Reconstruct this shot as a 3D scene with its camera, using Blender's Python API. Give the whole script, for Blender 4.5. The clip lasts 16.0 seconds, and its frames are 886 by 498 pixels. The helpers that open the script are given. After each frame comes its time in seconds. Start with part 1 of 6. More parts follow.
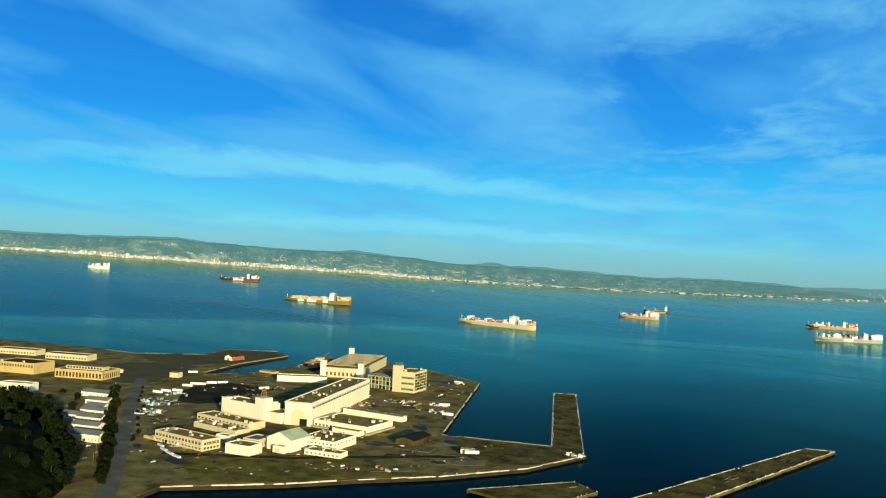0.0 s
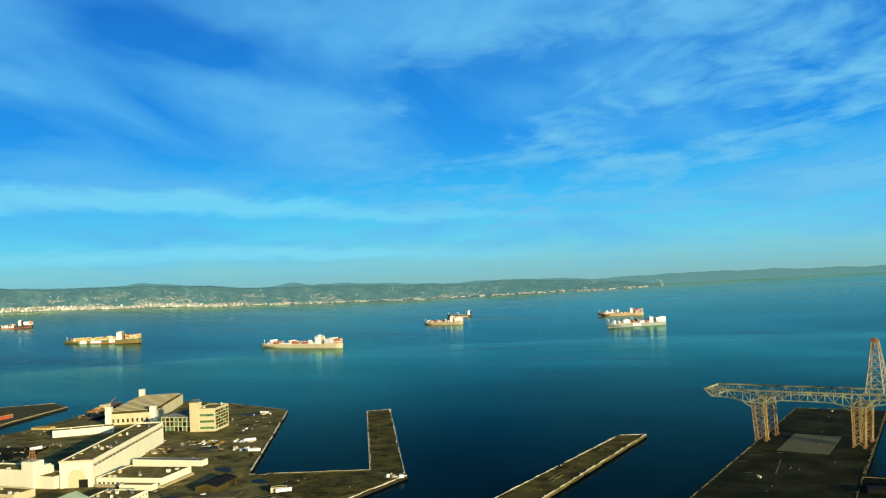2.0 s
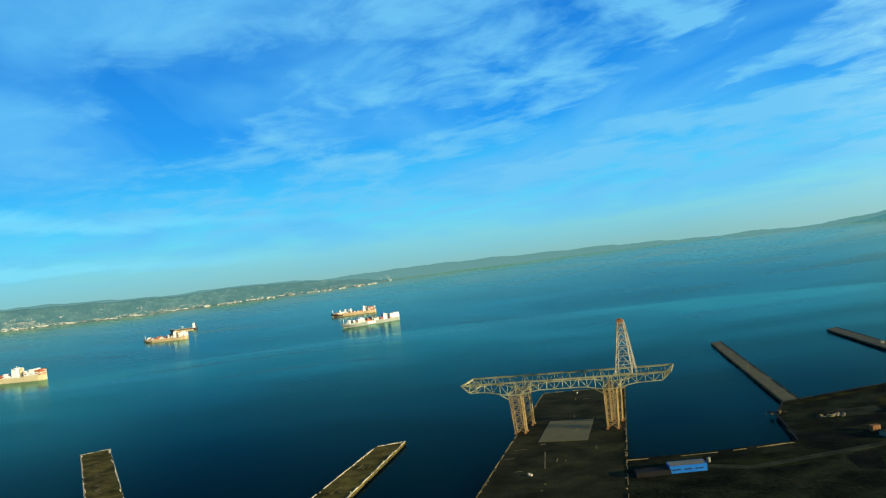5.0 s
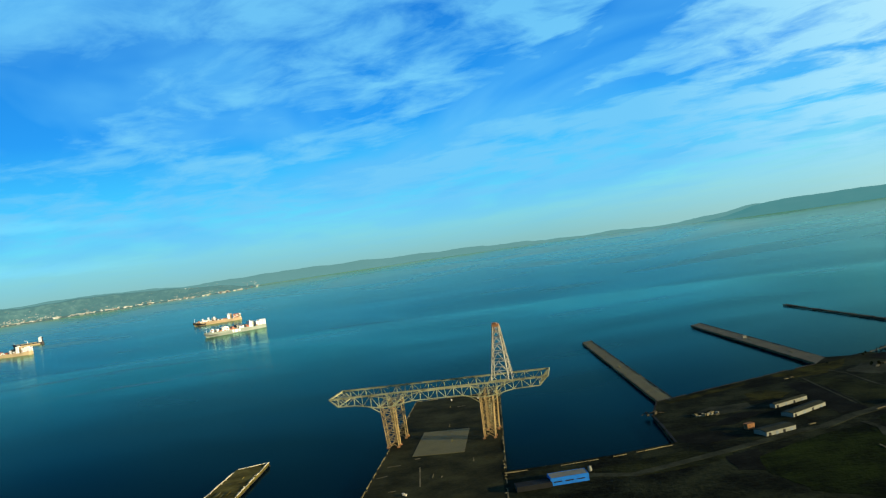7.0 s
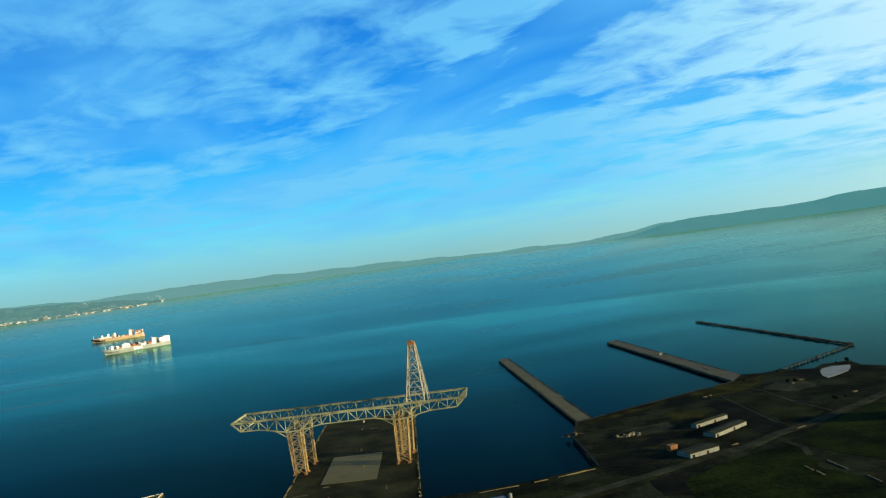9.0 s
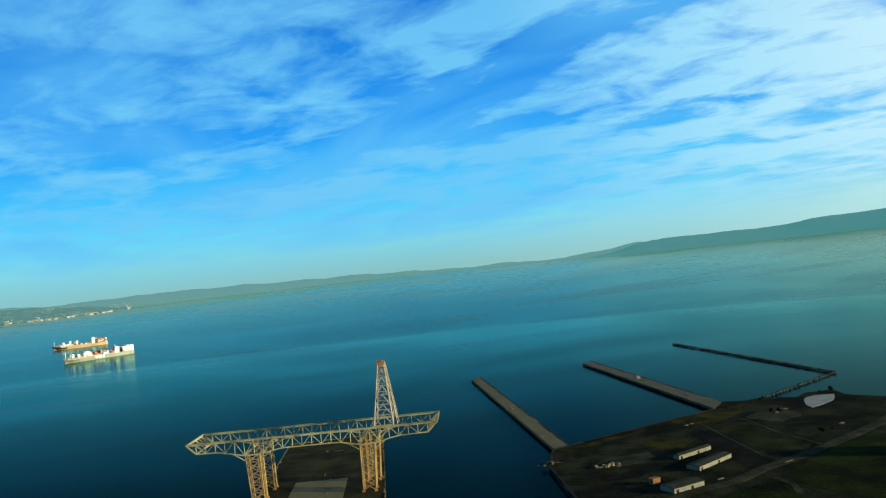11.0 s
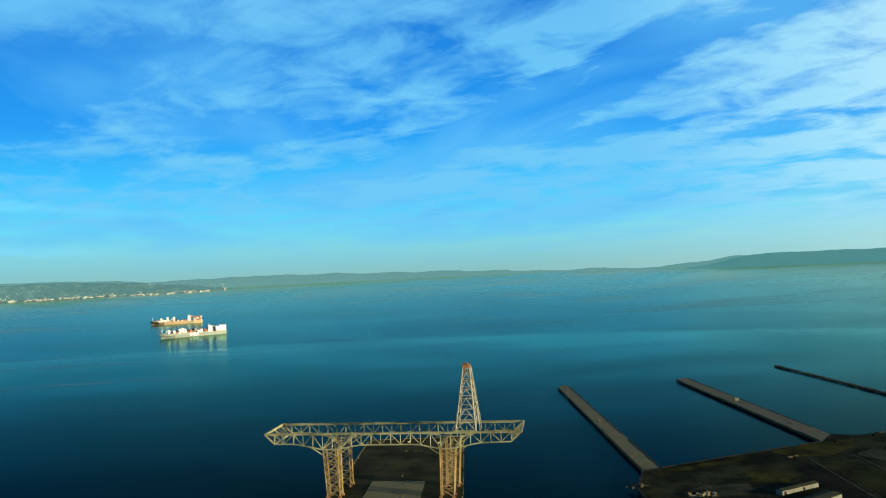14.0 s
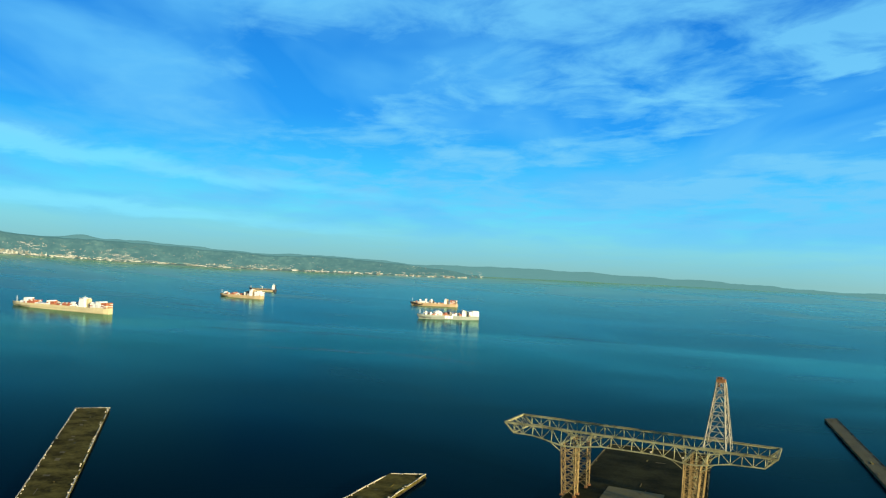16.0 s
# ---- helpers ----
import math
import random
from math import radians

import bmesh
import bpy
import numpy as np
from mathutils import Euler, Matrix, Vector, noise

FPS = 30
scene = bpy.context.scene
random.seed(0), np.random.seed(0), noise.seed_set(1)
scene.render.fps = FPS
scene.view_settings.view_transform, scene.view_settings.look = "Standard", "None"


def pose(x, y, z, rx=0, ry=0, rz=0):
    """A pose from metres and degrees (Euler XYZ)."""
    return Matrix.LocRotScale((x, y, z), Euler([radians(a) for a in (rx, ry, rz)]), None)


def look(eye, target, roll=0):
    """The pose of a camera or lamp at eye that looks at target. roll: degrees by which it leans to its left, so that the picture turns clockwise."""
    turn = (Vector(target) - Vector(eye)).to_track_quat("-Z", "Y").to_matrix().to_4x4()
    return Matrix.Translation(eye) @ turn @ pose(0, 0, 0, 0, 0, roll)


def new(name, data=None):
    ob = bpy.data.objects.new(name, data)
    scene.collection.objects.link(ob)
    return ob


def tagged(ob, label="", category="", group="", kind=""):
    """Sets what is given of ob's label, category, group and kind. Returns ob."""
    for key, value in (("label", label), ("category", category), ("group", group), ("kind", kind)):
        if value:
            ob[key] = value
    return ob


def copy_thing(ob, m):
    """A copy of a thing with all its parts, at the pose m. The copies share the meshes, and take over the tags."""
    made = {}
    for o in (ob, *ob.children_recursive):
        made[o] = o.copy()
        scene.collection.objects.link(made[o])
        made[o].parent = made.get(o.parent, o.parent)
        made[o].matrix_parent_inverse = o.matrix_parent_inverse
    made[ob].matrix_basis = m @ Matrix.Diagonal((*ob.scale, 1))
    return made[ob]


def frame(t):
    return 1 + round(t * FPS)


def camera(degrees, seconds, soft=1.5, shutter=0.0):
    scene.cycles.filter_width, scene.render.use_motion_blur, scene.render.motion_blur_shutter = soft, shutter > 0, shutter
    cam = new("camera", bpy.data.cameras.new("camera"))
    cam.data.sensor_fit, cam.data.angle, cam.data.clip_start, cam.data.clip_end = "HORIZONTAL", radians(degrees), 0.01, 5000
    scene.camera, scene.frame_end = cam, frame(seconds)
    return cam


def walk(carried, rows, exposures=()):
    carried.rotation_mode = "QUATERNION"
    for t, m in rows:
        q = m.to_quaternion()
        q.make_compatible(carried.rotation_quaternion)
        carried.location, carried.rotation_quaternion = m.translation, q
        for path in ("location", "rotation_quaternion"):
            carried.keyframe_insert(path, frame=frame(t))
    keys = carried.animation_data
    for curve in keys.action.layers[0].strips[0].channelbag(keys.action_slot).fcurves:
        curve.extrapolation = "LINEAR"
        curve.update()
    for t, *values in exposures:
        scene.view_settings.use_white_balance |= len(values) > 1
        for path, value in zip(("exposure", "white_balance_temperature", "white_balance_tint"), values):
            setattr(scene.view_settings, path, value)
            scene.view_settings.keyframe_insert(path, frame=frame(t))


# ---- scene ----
cam = camera(56.0, 16.0, soft=1.2)
# seconds, x, y, z, heading (degrees clockwise from +Y), pitch, roll
PATH = [
    (0.0, 70.9, -258.2, 183.2, -43.56, 1.38, 2.72),
    (0.5, 62.2, -245.8, 181.9, -39.62, 1.81, 1.36),
    (1.0, 53.4, -233.5, 180.8, -36.37, 2.05, 0.05),
    (1.5, 44.4, -221.4, 179.8, -32.40, 2.30, -1.16),
    (2.0, 34.9, -209.4, 179.1, -29.85, 2.52, -2.67),
    (2.5, 24.9, -197.4, 178.9, -26.90, 2.51, -3.82),
    (3.0, 14.9, -185.2, 179.3, -23.43, 2.41, -4.73),
    (3.5, 5.3, -172.9, 180.1, -20.59, 2.28, -5.52),
    (4.0, -3.5, -160.4, 180.9, -17.25, 1.97, -5.99),
    (6.5, -17.9, -92.9, 183.3, -4.14, 0.17, -7.80),
    (7.0, -18.7, -81.9, 182.8, -2.22, 0.08, -7.86),
    (7.5, -19.3, -71.2, 182.2, 0.00, 0.03, -7.90),
    (8.0, -19.6, -60.8, 181.6, 1.44, 0.09, -7.72),
    (8.5, -19.7, -50.7, 181.1, 2.77, 0.19, -7.49),
    (9.0, -19.5, -40.7, 180.6, 3.73, 0.39, -7.33),
    (11.5, -17.1, 5.4, 183.3, 5.72, 1.21, -5.76),
    (12.0, -17.1, 10.9, 183.8, 5.03, 1.31, -5.27),
    (12.5, -17.1, 15.9, 184.2, 4.29, 1.30, -4.66),
    (13.0, -17.3, 20.3, 184.6, 3.51, 1.32, -4.10),
    (13.5, -17.5, 24.3, 184.7, 1.58, 1.41, -3.30),
    (14.0, -17.8, 27.6, 184.5, -0.65, 1.43, -2.22),
    (14.5, -18.1, 30.3, 184.0, -4.01, 1.43, -0.64),
    (15.0, -18.2, 32.7, 183.3, -8.76, 1.39, 1.09),
    (15.5, -18.4, 34.7, 182.2, -13.93, 1.29, 2.54),
    (16.0, -18.4, 36.5, 181.1, -18.15, 1.14, 3.23),
]


def aim(x, y, z, h, p, r):
    h, p = radians(h), radians(p)
    return look((x, y, z), (x + math.sin(h) * math.cos(p), y + math.cos(h) * math.cos(p), z + math.sin(p)), r)


walk(cam, [(t, aim(*a)) for t, *a in PATH], [(0.0, 0.48), (2.0, 0.44), (4.0, 0.5), (6.5, 0.58), (9.2, 0.59), (12.5, 0.55), (16.0, 0.6)])

# ---- daylight ----
SUN_HEADING, SUN_UP, GLOW_HEADING = 116.0, 9.0, 121.0
world = bpy.data.worlds.new("sky")
scene.world = world
world.use_nodes = True
nt = world.node_tree
nt.nodes.clear()


def wn(kind, **sets):
    n = nt.nodes.new(kind)
    for k, v in sets.items():
        if k == "op":
            n.operation = v
        elif k == "blend":
            n.data_type, n.blend_type, n.clamp_factor = "RGBA", v, True
        else:
            n.inputs[int(k[1:])].default_value = v
    return n


def wl(a, b, ia=0, ib=0):
    nt.links.new(a.outputs[ia], b.inputs[ib])


def ramp_node(tree, stops):
    n = tree.nodes.new("ShaderNodeValToRGB")
    el = n.color_ramp.elements
    while len(el) < len(stops):
        el.new(0.5)
    for e, (p, c) in zip(el, stops):
        e.position, e.color = p, (*c, 1)
    return n


sky = wn("ShaderNodeTexSky")
sky.sky_type, sky.sun_disc = "NISHITA", False
sky.sun_elevation, sky.sun_rotation = radians(SUN_UP), radians(SUN_HEADING)
sky.air_density, sky.dust_density, sky.ozone_density = 1.0, 0.6, 2.0
tc = wn("ShaderNodeTexCoord")
sep = wn("ShaderNodeSeparateXYZ")
wl(tc, sep)
# deep blue above, pale green-grey haze along the horizon, mixed into the clear sky
haze = ramp_node(nt, [(0.0, (0.26, 0.55, 0.56)), (0.03, (0.24, 0.67, 0.77)), (0.06, (0.145, 0.71, 0.97)), (0.10, (0.055, 0.59, 1.04)), (0.17, (0.022, 0.345, 0.94)),
                      (0.32, (0.012, 0.195, 0.70)), (0.42, (0.011, 0.15, 0.52)), (0.55, (0.006, 0.07, 0.28)), (1.0, (0.002, 0.022, 0.10))])
wl(sep, haze, 2)
lift = wn("ShaderNodeVectorMath", op="SCALE")
wl(haze, lift)
lift.inputs[3].default_value = 10.0
blue = wn("ShaderNodeMix", blend="MIX")
blue.inputs[0].default_value = 0.995
nt.links.new(sky.outputs[0], blue.inputs[6])
nt.links.new(lift.outputs[0], blue.inputs[7])
# the haze is paler and brighter on the sun's side
sunward = wn("ShaderNodeVectorMath", op="DOT_PRODUCT")
wl(tc, sunward)
sunward.inputs[1].default_value = (math.sin(radians(GLOW_HEADING)), math.cos(radians(GLOW_HEADING)), 0.1)
warm = ramp_node(nt, [(0.28, (0, 0, 0)), (0.42, (0.3,) * 3), (0.52, (0.72,) * 3), (0.66, (1, 1, 1))])
half = wn("ShaderNodeMath", op="MULTIPLY_ADD", _1=0.5, _2=0.5)
nt.links.new(sunward.outputs["Value"], half.inputs[0])
nt.links.new(half.outputs[0], warm.inputs[0])
lowness = ramp_node(nt, [(0.0, (1, 1, 1)), (0.035, (0.9,) * 3), (0.075, (0.42,) * 3), (0.14, (0.13,) * 3), (0.36, (0.04,) * 3), (0.6, (0, 0, 0))])
wl(sep, lowness, 2)
paleness = wn("ShaderNodeMath", op="MULTIPLY")
nt.links.new(warm.outputs[0], paleness.inputs[0])
nt.links.new(lowness.outputs[0], paleness.inputs[1])
glowed = wn("ShaderNodeMix", blend="MIX")
nt.links.new(paleness.outputs[0], glowed.inputs[0])
nt.links.new(blue.outputs[2], glowed.inputs[6])
glowed.inputs[7].default_value = (5.6, 8.5, 8.2, 1)
# high cloud on a flat layer: direction divided by its height
zup = wn("ShaderNodeMath", op="ADD", _1=0.10)
wl(sep, zup, 2)
inv = wn("ShaderNodeMath", op="DIVIDE", _0=1.0)
nt.links.new(zup.outputs[0], inv.inputs[1])
flat = wn("ShaderNodeVectorMath", op="SCALE")
wl(tc, flat)
nt.links.new(inv.outputs[0], flat.inputs[3])


def cloud_noise(rot, scale, size, detail, rough, warp, seed):
    mp = wn("ShaderNodeMapping")
    wl(flat, mp)
    mp.vector_type = "TEXTURE"
    mp.inputs[1].default_value = seed
    mp.inputs[2].default_value = (0, 0, radians(rot))
    mp.inputs[3].default_value = scale
    no = wn("ShaderNodeTexNoise")
    no.inputs["Scale"].default_value = size
    no.inputs["Detail"].default_value = detail
    no.inputs["Roughness"].default_value = rough
    no.inputs["Distortion"].default_value = warp
    wl(mp, no)
    return no


n1 = cloud_noise(-40, (1.15, 1.0, 1), 2.9, 7, 0.6, 0.4, (3.1, 0.7, 0))
n2 = cloud_noise(-40, (1.2, 1.0, 1), 1.3, 4, 0.5, 0.3, (8.4, 5.2, 0))
n3 = cloud_noise(-68, (2.0, 1.0, 1), 1.15, 4, 0.5, 0.4, (1.7, 2.9, 0))
# banks of cloud and clear lanes between them, with frayed edges
fray = cloud_noise(-45, (1.5, 1.0, 1), 1.6, 5, 0.6, 0.4, (5.5, 1.3, 0))
centred = wn("ShaderNodeVectorMath", op="SUBTRACT", _1=(0.5, 0.5, 0.5))
nt.links.new(fray.outputs["Color"], centred.inputs[0])
frayed = wn("ShaderNodeVectorMath", op="MULTIPLY_ADD", _1=(1.3, 1.3, 0.0))
wl(centred, frayed)
level = wn("ShaderNodeVectorMath", op="MULTIPLY", _1=(1.0, 1.0, 0.0))
wl(flat, level)
nt.links.new(level.outputs[0], frayed.inputs[2])


def bank(x, y, rot, along, across):
    """One where the cloud layer passes over a long patch, fading to nothing at its edge."""
    mp = wn("ShaderNodeMapping")
    mp.vector_type = "TEXTURE"
    mp.inputs[1].default_value, mp.inputs[2].default_value, mp.inputs[3].default_value = (x, y, 0), (0, 0, radians(rot)), (along, across, 1)
    wl(frayed, mp)
    size = wn("ShaderNodeVectorMath", op="LENGTH")
    wl(mp, size)
    out = wn("ShaderNodeMapRange")
    out.interpolation_type = "SMOOTHSTEP"
    for k, v in ((1, 1.0), (2, 0.2), (3, 0.0), (4, 1.0)):
        out.inputs[k].default_value = v
    nt.links.new(size.outputs["Value"], out.inputs[0])
    return out


LANES = [(0.45, 3.15, -56, 1.5, 0.36, -0.55), (-0.55, 4.5, -32, 0.9, 0.4, -0.46), (-1.45, 2.85, -65, 0.9, 0.4, -0.34), (1.45, 5.35, -30, 0.5, 0.26, -0.42), (2.04, 4.4, -20, 0.45, 0.2, -0.34),
         (0.63, 3.8, -20, 0.8, 0.22, -0.36), (-2.8, 2.4, -40, 0.7, 0.4, -0.25), (1.5, 3.75, -35, 0.5, 0.2, -0.3), (0.2, 5.7, -25, 0.7, 0.25, -0.3), (2.3, 5.3, -25, 0.5, 0.2, -0.25), (-0.85, 3.6, -40, 0.6, 0.35, -0.2), (-0.8, 2.6, -50, 0.9, 0.5, -0.13), (0.5, 2.62, -50, 0.7, 0.26, 0.16), (-0.3, 2.75, -50, 1.0, 0.6, 0.06), (-1.4, 3.8, -50, 0.8, 0.5, 0.10),
         (0.9, 6.2, -20, 0.8, 0.45, 0.24), (1.7, 4.5, -45, 1.1, 0.6, 0.15), (0.75, 4.35, -35, 0.6, 0.3, 0.14), (1.75, 3.0, -50, 0.9, 0.5, 0.13), (2.8, 4.2, -40, 1.1, 0.7, 0.12), (-0.15, 5.0, -30, 0.7, 0.3, 0.12)]
tally = None
for *where, gain in LANES:
    one = wn("ShaderNodeMath", op="MULTIPLY_ADD", _1=gain, _2=0.0)
    nt.links.new(bank(*where).outputs[0], one.inputs[0])
    if tally is not None:
        nt.links.new(tally.outputs[0], one.inputs[2])
    tally = one
# more cloud towards the sun's side of the sky
side = wn("ShaderNodeVectorMath", op="DOT_PRODUCT")
wl(tc, side)
side.inputs[1].default_value = (math.sin(radians(60)), math.cos(radians(60)), 0.15)
cover = wn("ShaderNodeMath", op="MULTIPLY", _1=0.20)
nt.links.new(side.outputs["Value"], cover.inputs[0])
wsum, fine = wn("ShaderNodeMath", op="MULTIPLY_ADD", _1=0.55), wn("ShaderNodeMath", op="MULTIPLY_ADD", _1=1.5, _2=-0.25)
nt.links.new(n1.outputs[0], fine.inputs[0])
nt.links.new(n2.outputs[0], wsum.inputs[0])
nt.links.new(fine.outputs[0], wsum.inputs[2])
sided = wn("ShaderNodeMath", op="ADD")
nt.links.new(wsum.outputs[0], sided.inputs[0])
nt.links.new(cover.outputs[0], sided.inputs[1])
wadd = wn("ShaderNodeMath", op="ADD")
nt.links.new(sided.outputs[0], wadd.inputs[0])
nt.links.new(tally.outputs[0], wadd.inputs[1])
veil = ramp_node(nt, [(0.50, (0, 0, 0)), (0.58, (0.25,) * 3), (0.67, (0.6,) * 3), (0.79, (1.0,) * 3)])
scaled = wn("ShaderNodeMath", op="MULTIPLY", _1=0.75)
nt.links.new(wadd.outputs[0], scaled.inputs[0])
nt.links.new(scaled.outputs[0], veil.inputs[0])
fade = ramp_node(nt, [(0.0, (0, 0, 0)), (0.03, (0.15, 0.15, 0.15)), (0.065, (0.8,) * 3), (0.11, (0.95,) * 3), (0.22, (0.95,) * 3), (0.36, (0.7,) * 3), (0.6, (0.25,) * 3), (1.0, (0.08,) * 3)])
wl(sep, fade, 2)
amount = wn("ShaderNodeMath", op="MULTIPLY")
onside = ramp_node(nt, [(0.36, (0.0,) * 3), (0.56, (1, 1, 1))])
half_side = wn("ShaderNodeMath", op="MULTIPLY_ADD", _1=0.5, _2=0.5)
nt.links.new(side.outputs["Value"], half_side.inputs[0])
nt.links.new(half_side.outputs[0], onside.inputs[0])
masked = wn("ShaderNodeMath", op="MULTIPLY")
nt.links.new(veil.outputs[0], masked.inputs[0])
nt.links.new(onside.outputs[0], masked.inputs[1])
nt.links.new(masked.outputs[0], amount.inputs[0])
nt.links.new(fade.outputs[0], amount.inputs[1])
# broad soft veils over the whole sky
soft = ramp_node(nt, [(0.42, (0, 0, 0)), (0.62, (0.9,) * 3)])
nt.links.new(n3.outputs[0], soft.inputs[0])
spread_out = wn("ShaderNodeMath", op="MULTIPLY")
nt.links.new(soft.outputs[0], spread_out.inputs[0])
away = ramp_node(nt, [(0.36, (1, 1, 1)), (0.62, (0.35,) * 3)])
nt.links.new(half.outputs[0], away.inputs[0])
thin = wn("ShaderNodeMath", op="MULTIPLY")
nt.links.new(fade.outputs[0], thin.inputs[0])
nt.links.new(away.outputs[0], thin.inputs[1])
nt.links.new(thin.outputs[0], spread_out.inputs[1])
veiled = wn("ShaderNodeMix", blend="MIX")
nt.links.new(spread_out.outputs[0], veiled.inputs[0])
nt.links.new(glowed.outputs[2], veiled.inputs[6])
veiled.inputs[7].default_value = (1.2, 5.3, 9.7, 1)
# a long thin pale streak low over the far hills
streaks = wn("ShaderNodeMath", op="MULTIPLY", _1=0.62)
longest = wn("ShaderNodeMath", op="MAXIMUM")
nt.links.new(bank(-3.4, 3.4, 57, 3.2, 0.42).outputs[0], longest.inputs[0])
nt.links.new(bank(-4.6, 5.0, 50, 3.4, 0.6).outputs[0], longest.inputs[1])
nt.links.new(longest.outputs[0], streaks.inputs[0])
streaked = wn("ShaderNodeMix", blend="MIX")
nt.links.new(streaks.outputs[0], streaked.inputs[0])
nt.links.new(veiled.outputs[2], streaked.inputs[6])
streaked.inputs[7].default_value = (2.5, 8.2, 10.4, 1)
# whiter cloud towards the sun
tone = ramp_node(nt, [(0.35, (0.17, 0.60, 0.96)), (0.46, (0.40, 0.80, 1.0)), (0.58, (0.68, 0.94, 1.02))])
nt.links.new(half.outputs[0], tone.inputs[0])
tone_up = wn("ShaderNodeVectorMath", op="SCALE")
wl(tone, tone_up)
tone_up.inputs[3].default_value = 10.0
clouds = wn("ShaderNodeMix", blend="MIX")
nt.links.new(amount.outputs[0], clouds.inputs[0])
nt.links.new(streaked.outputs[2], clouds.inputs[6])
nt.links.new(tone_up.outputs[0], clouds.inputs[7])
back = wn("ShaderNodeBackground")
back.inputs[1].default_value = 0.066
nt.links.new(clouds.outputs[2], back.inputs[0])
wout = wn("ShaderNodeOutputWorld")
wl(back, wout)

sun_data = bpy.data.lights.new("sun", "SUN")
sun_data.energy, sun_data.angle, sun_data.color = 5.0, radians(0.6), (1.0, 0.87, 0.55)
sun = new("sun", sun_data)
_h, _e = radians(SUN_HEADING), radians(SUN_UP)
sun.matrix_world = look((0, 0, 900), (-math.sin(_h) * math.cos(_e) * 100, -math.cos(_h) * math.cos(_e) * 100, 900 - math.sin(_e) * 100))

# ---- materials ----
def material(name, colour, rough=0.8, metal=0.0, dark=0.6, light=1.25, grain=2.0, patch=0.06, bump=0.3, stretch=(1, 1, 1), island=None, spread=0.0, haze_glow=None, specular=0.4, sharp=1.0):
    """A surface with fine grain and broad stains; island: stops of a ramp over the separate pieces of the mesh; spread: difference between objects."""
    m = bpy.data.materials.new(name)
    m.use_nodes = True
    t = m.node_tree
    p = t.nodes["Principled BSDF"]
    p.inputs["Roughness"].default_value, p.inputs["Metallic"].default_value = rough, metal
    p.inputs["Specular IOR Level"].default_value = specular
    geo = t.nodes.new("ShaderNodeNewGeometry")
    mp = t.nodes.new("ShaderNodeMapping")
    mp.inputs[3].default_value = stretch
    t.links.new(geo.outputs["Position"], mp.inputs[0])
    fac = []
    for size, detail in ((grain, 4), (patch, 5)):
        n = t.nodes.new("ShaderNodeTexNoise")
        n.inputs["Scale"].default_value, n.inputs["Detail"].default_value = size, detail
        n.inputs["Roughness"].default_value = 0.62
        t.links.new(mp.outputs[0], n.inputs[0])
        fac.append(n)
    add = t.nodes.new("ShaderNodeMath")
    add.operation = "MULTIPLY_ADD"
    add.inputs[1].default_value = 0.35
    t.links.new(fac[0].outputs[0], add.inputs[0])
    t.links.new(fac[1].outputs[0], add.inputs[2])
    r = ramp_node(t, [(0.675 - 0.255 / sharp, (dark,) * 3), (0.675, (1, 1, 1)), (0.675 + 0.275 / sharp, (light,) * 3)])
    t.links.new(add.outputs[0], r.inputs[0])
    mul = t.nodes.new("ShaderNodeMix")
    mul.data_type, mul.blend_type = "RGBA", "MULTIPLY"
    mul.inputs[0].default_value = 1
    mul.inputs[6].default_value = (*colour, 1)
    t.links.new(r.outputs[0], mul.inputs[7])
    if island:
        pick = ramp_node(t, island)
        pick.color_ramp.interpolation = "CONSTANT"
        t.links.new(geo.outputs["Random Per Island"], pick.inputs[0])
        t.links.new(pick.outputs[0], mul.inputs[6])
    out = mul.outputs[2]
    if spread:
        info = t.nodes.new("ShaderNodeObjectInfo")
        hsv = t.nodes.new("ShaderNodeHueSaturation")
        rng = t.nodes.new("ShaderNodeMapRange")
        rng.inputs[3].default_value, rng.inputs[4].default_value = 1 - spread, 1 + spread
        t.links.new(info.outputs["Random"], rng.inputs[0])
        t.links.new(rng.outputs[0], hsv.inputs["Value"])
        t.links.new(out, hsv.inputs["Color"])
        out = hsv.outputs[0]
    t.links.new(out, p.inputs["Base Color"])
    if bump:
        b = t.nodes.new("ShaderNodeBump")
        b.inputs["Strength"].default_value, b.inputs["Distance"].default_value = bump, 0.4 / grain
        t.links.new(fac[0].outputs[0], b.inputs["Height"])
        t.links.new(b.outputs[0], p.inputs["Normal"])
    # emission stands in for the haze over far land
    if haze_glow:
        p.inputs["Emission Color"].default_value, p.inputs["Emission Strength"].default_value = (*haze_glow, 1), 1.0
    return m


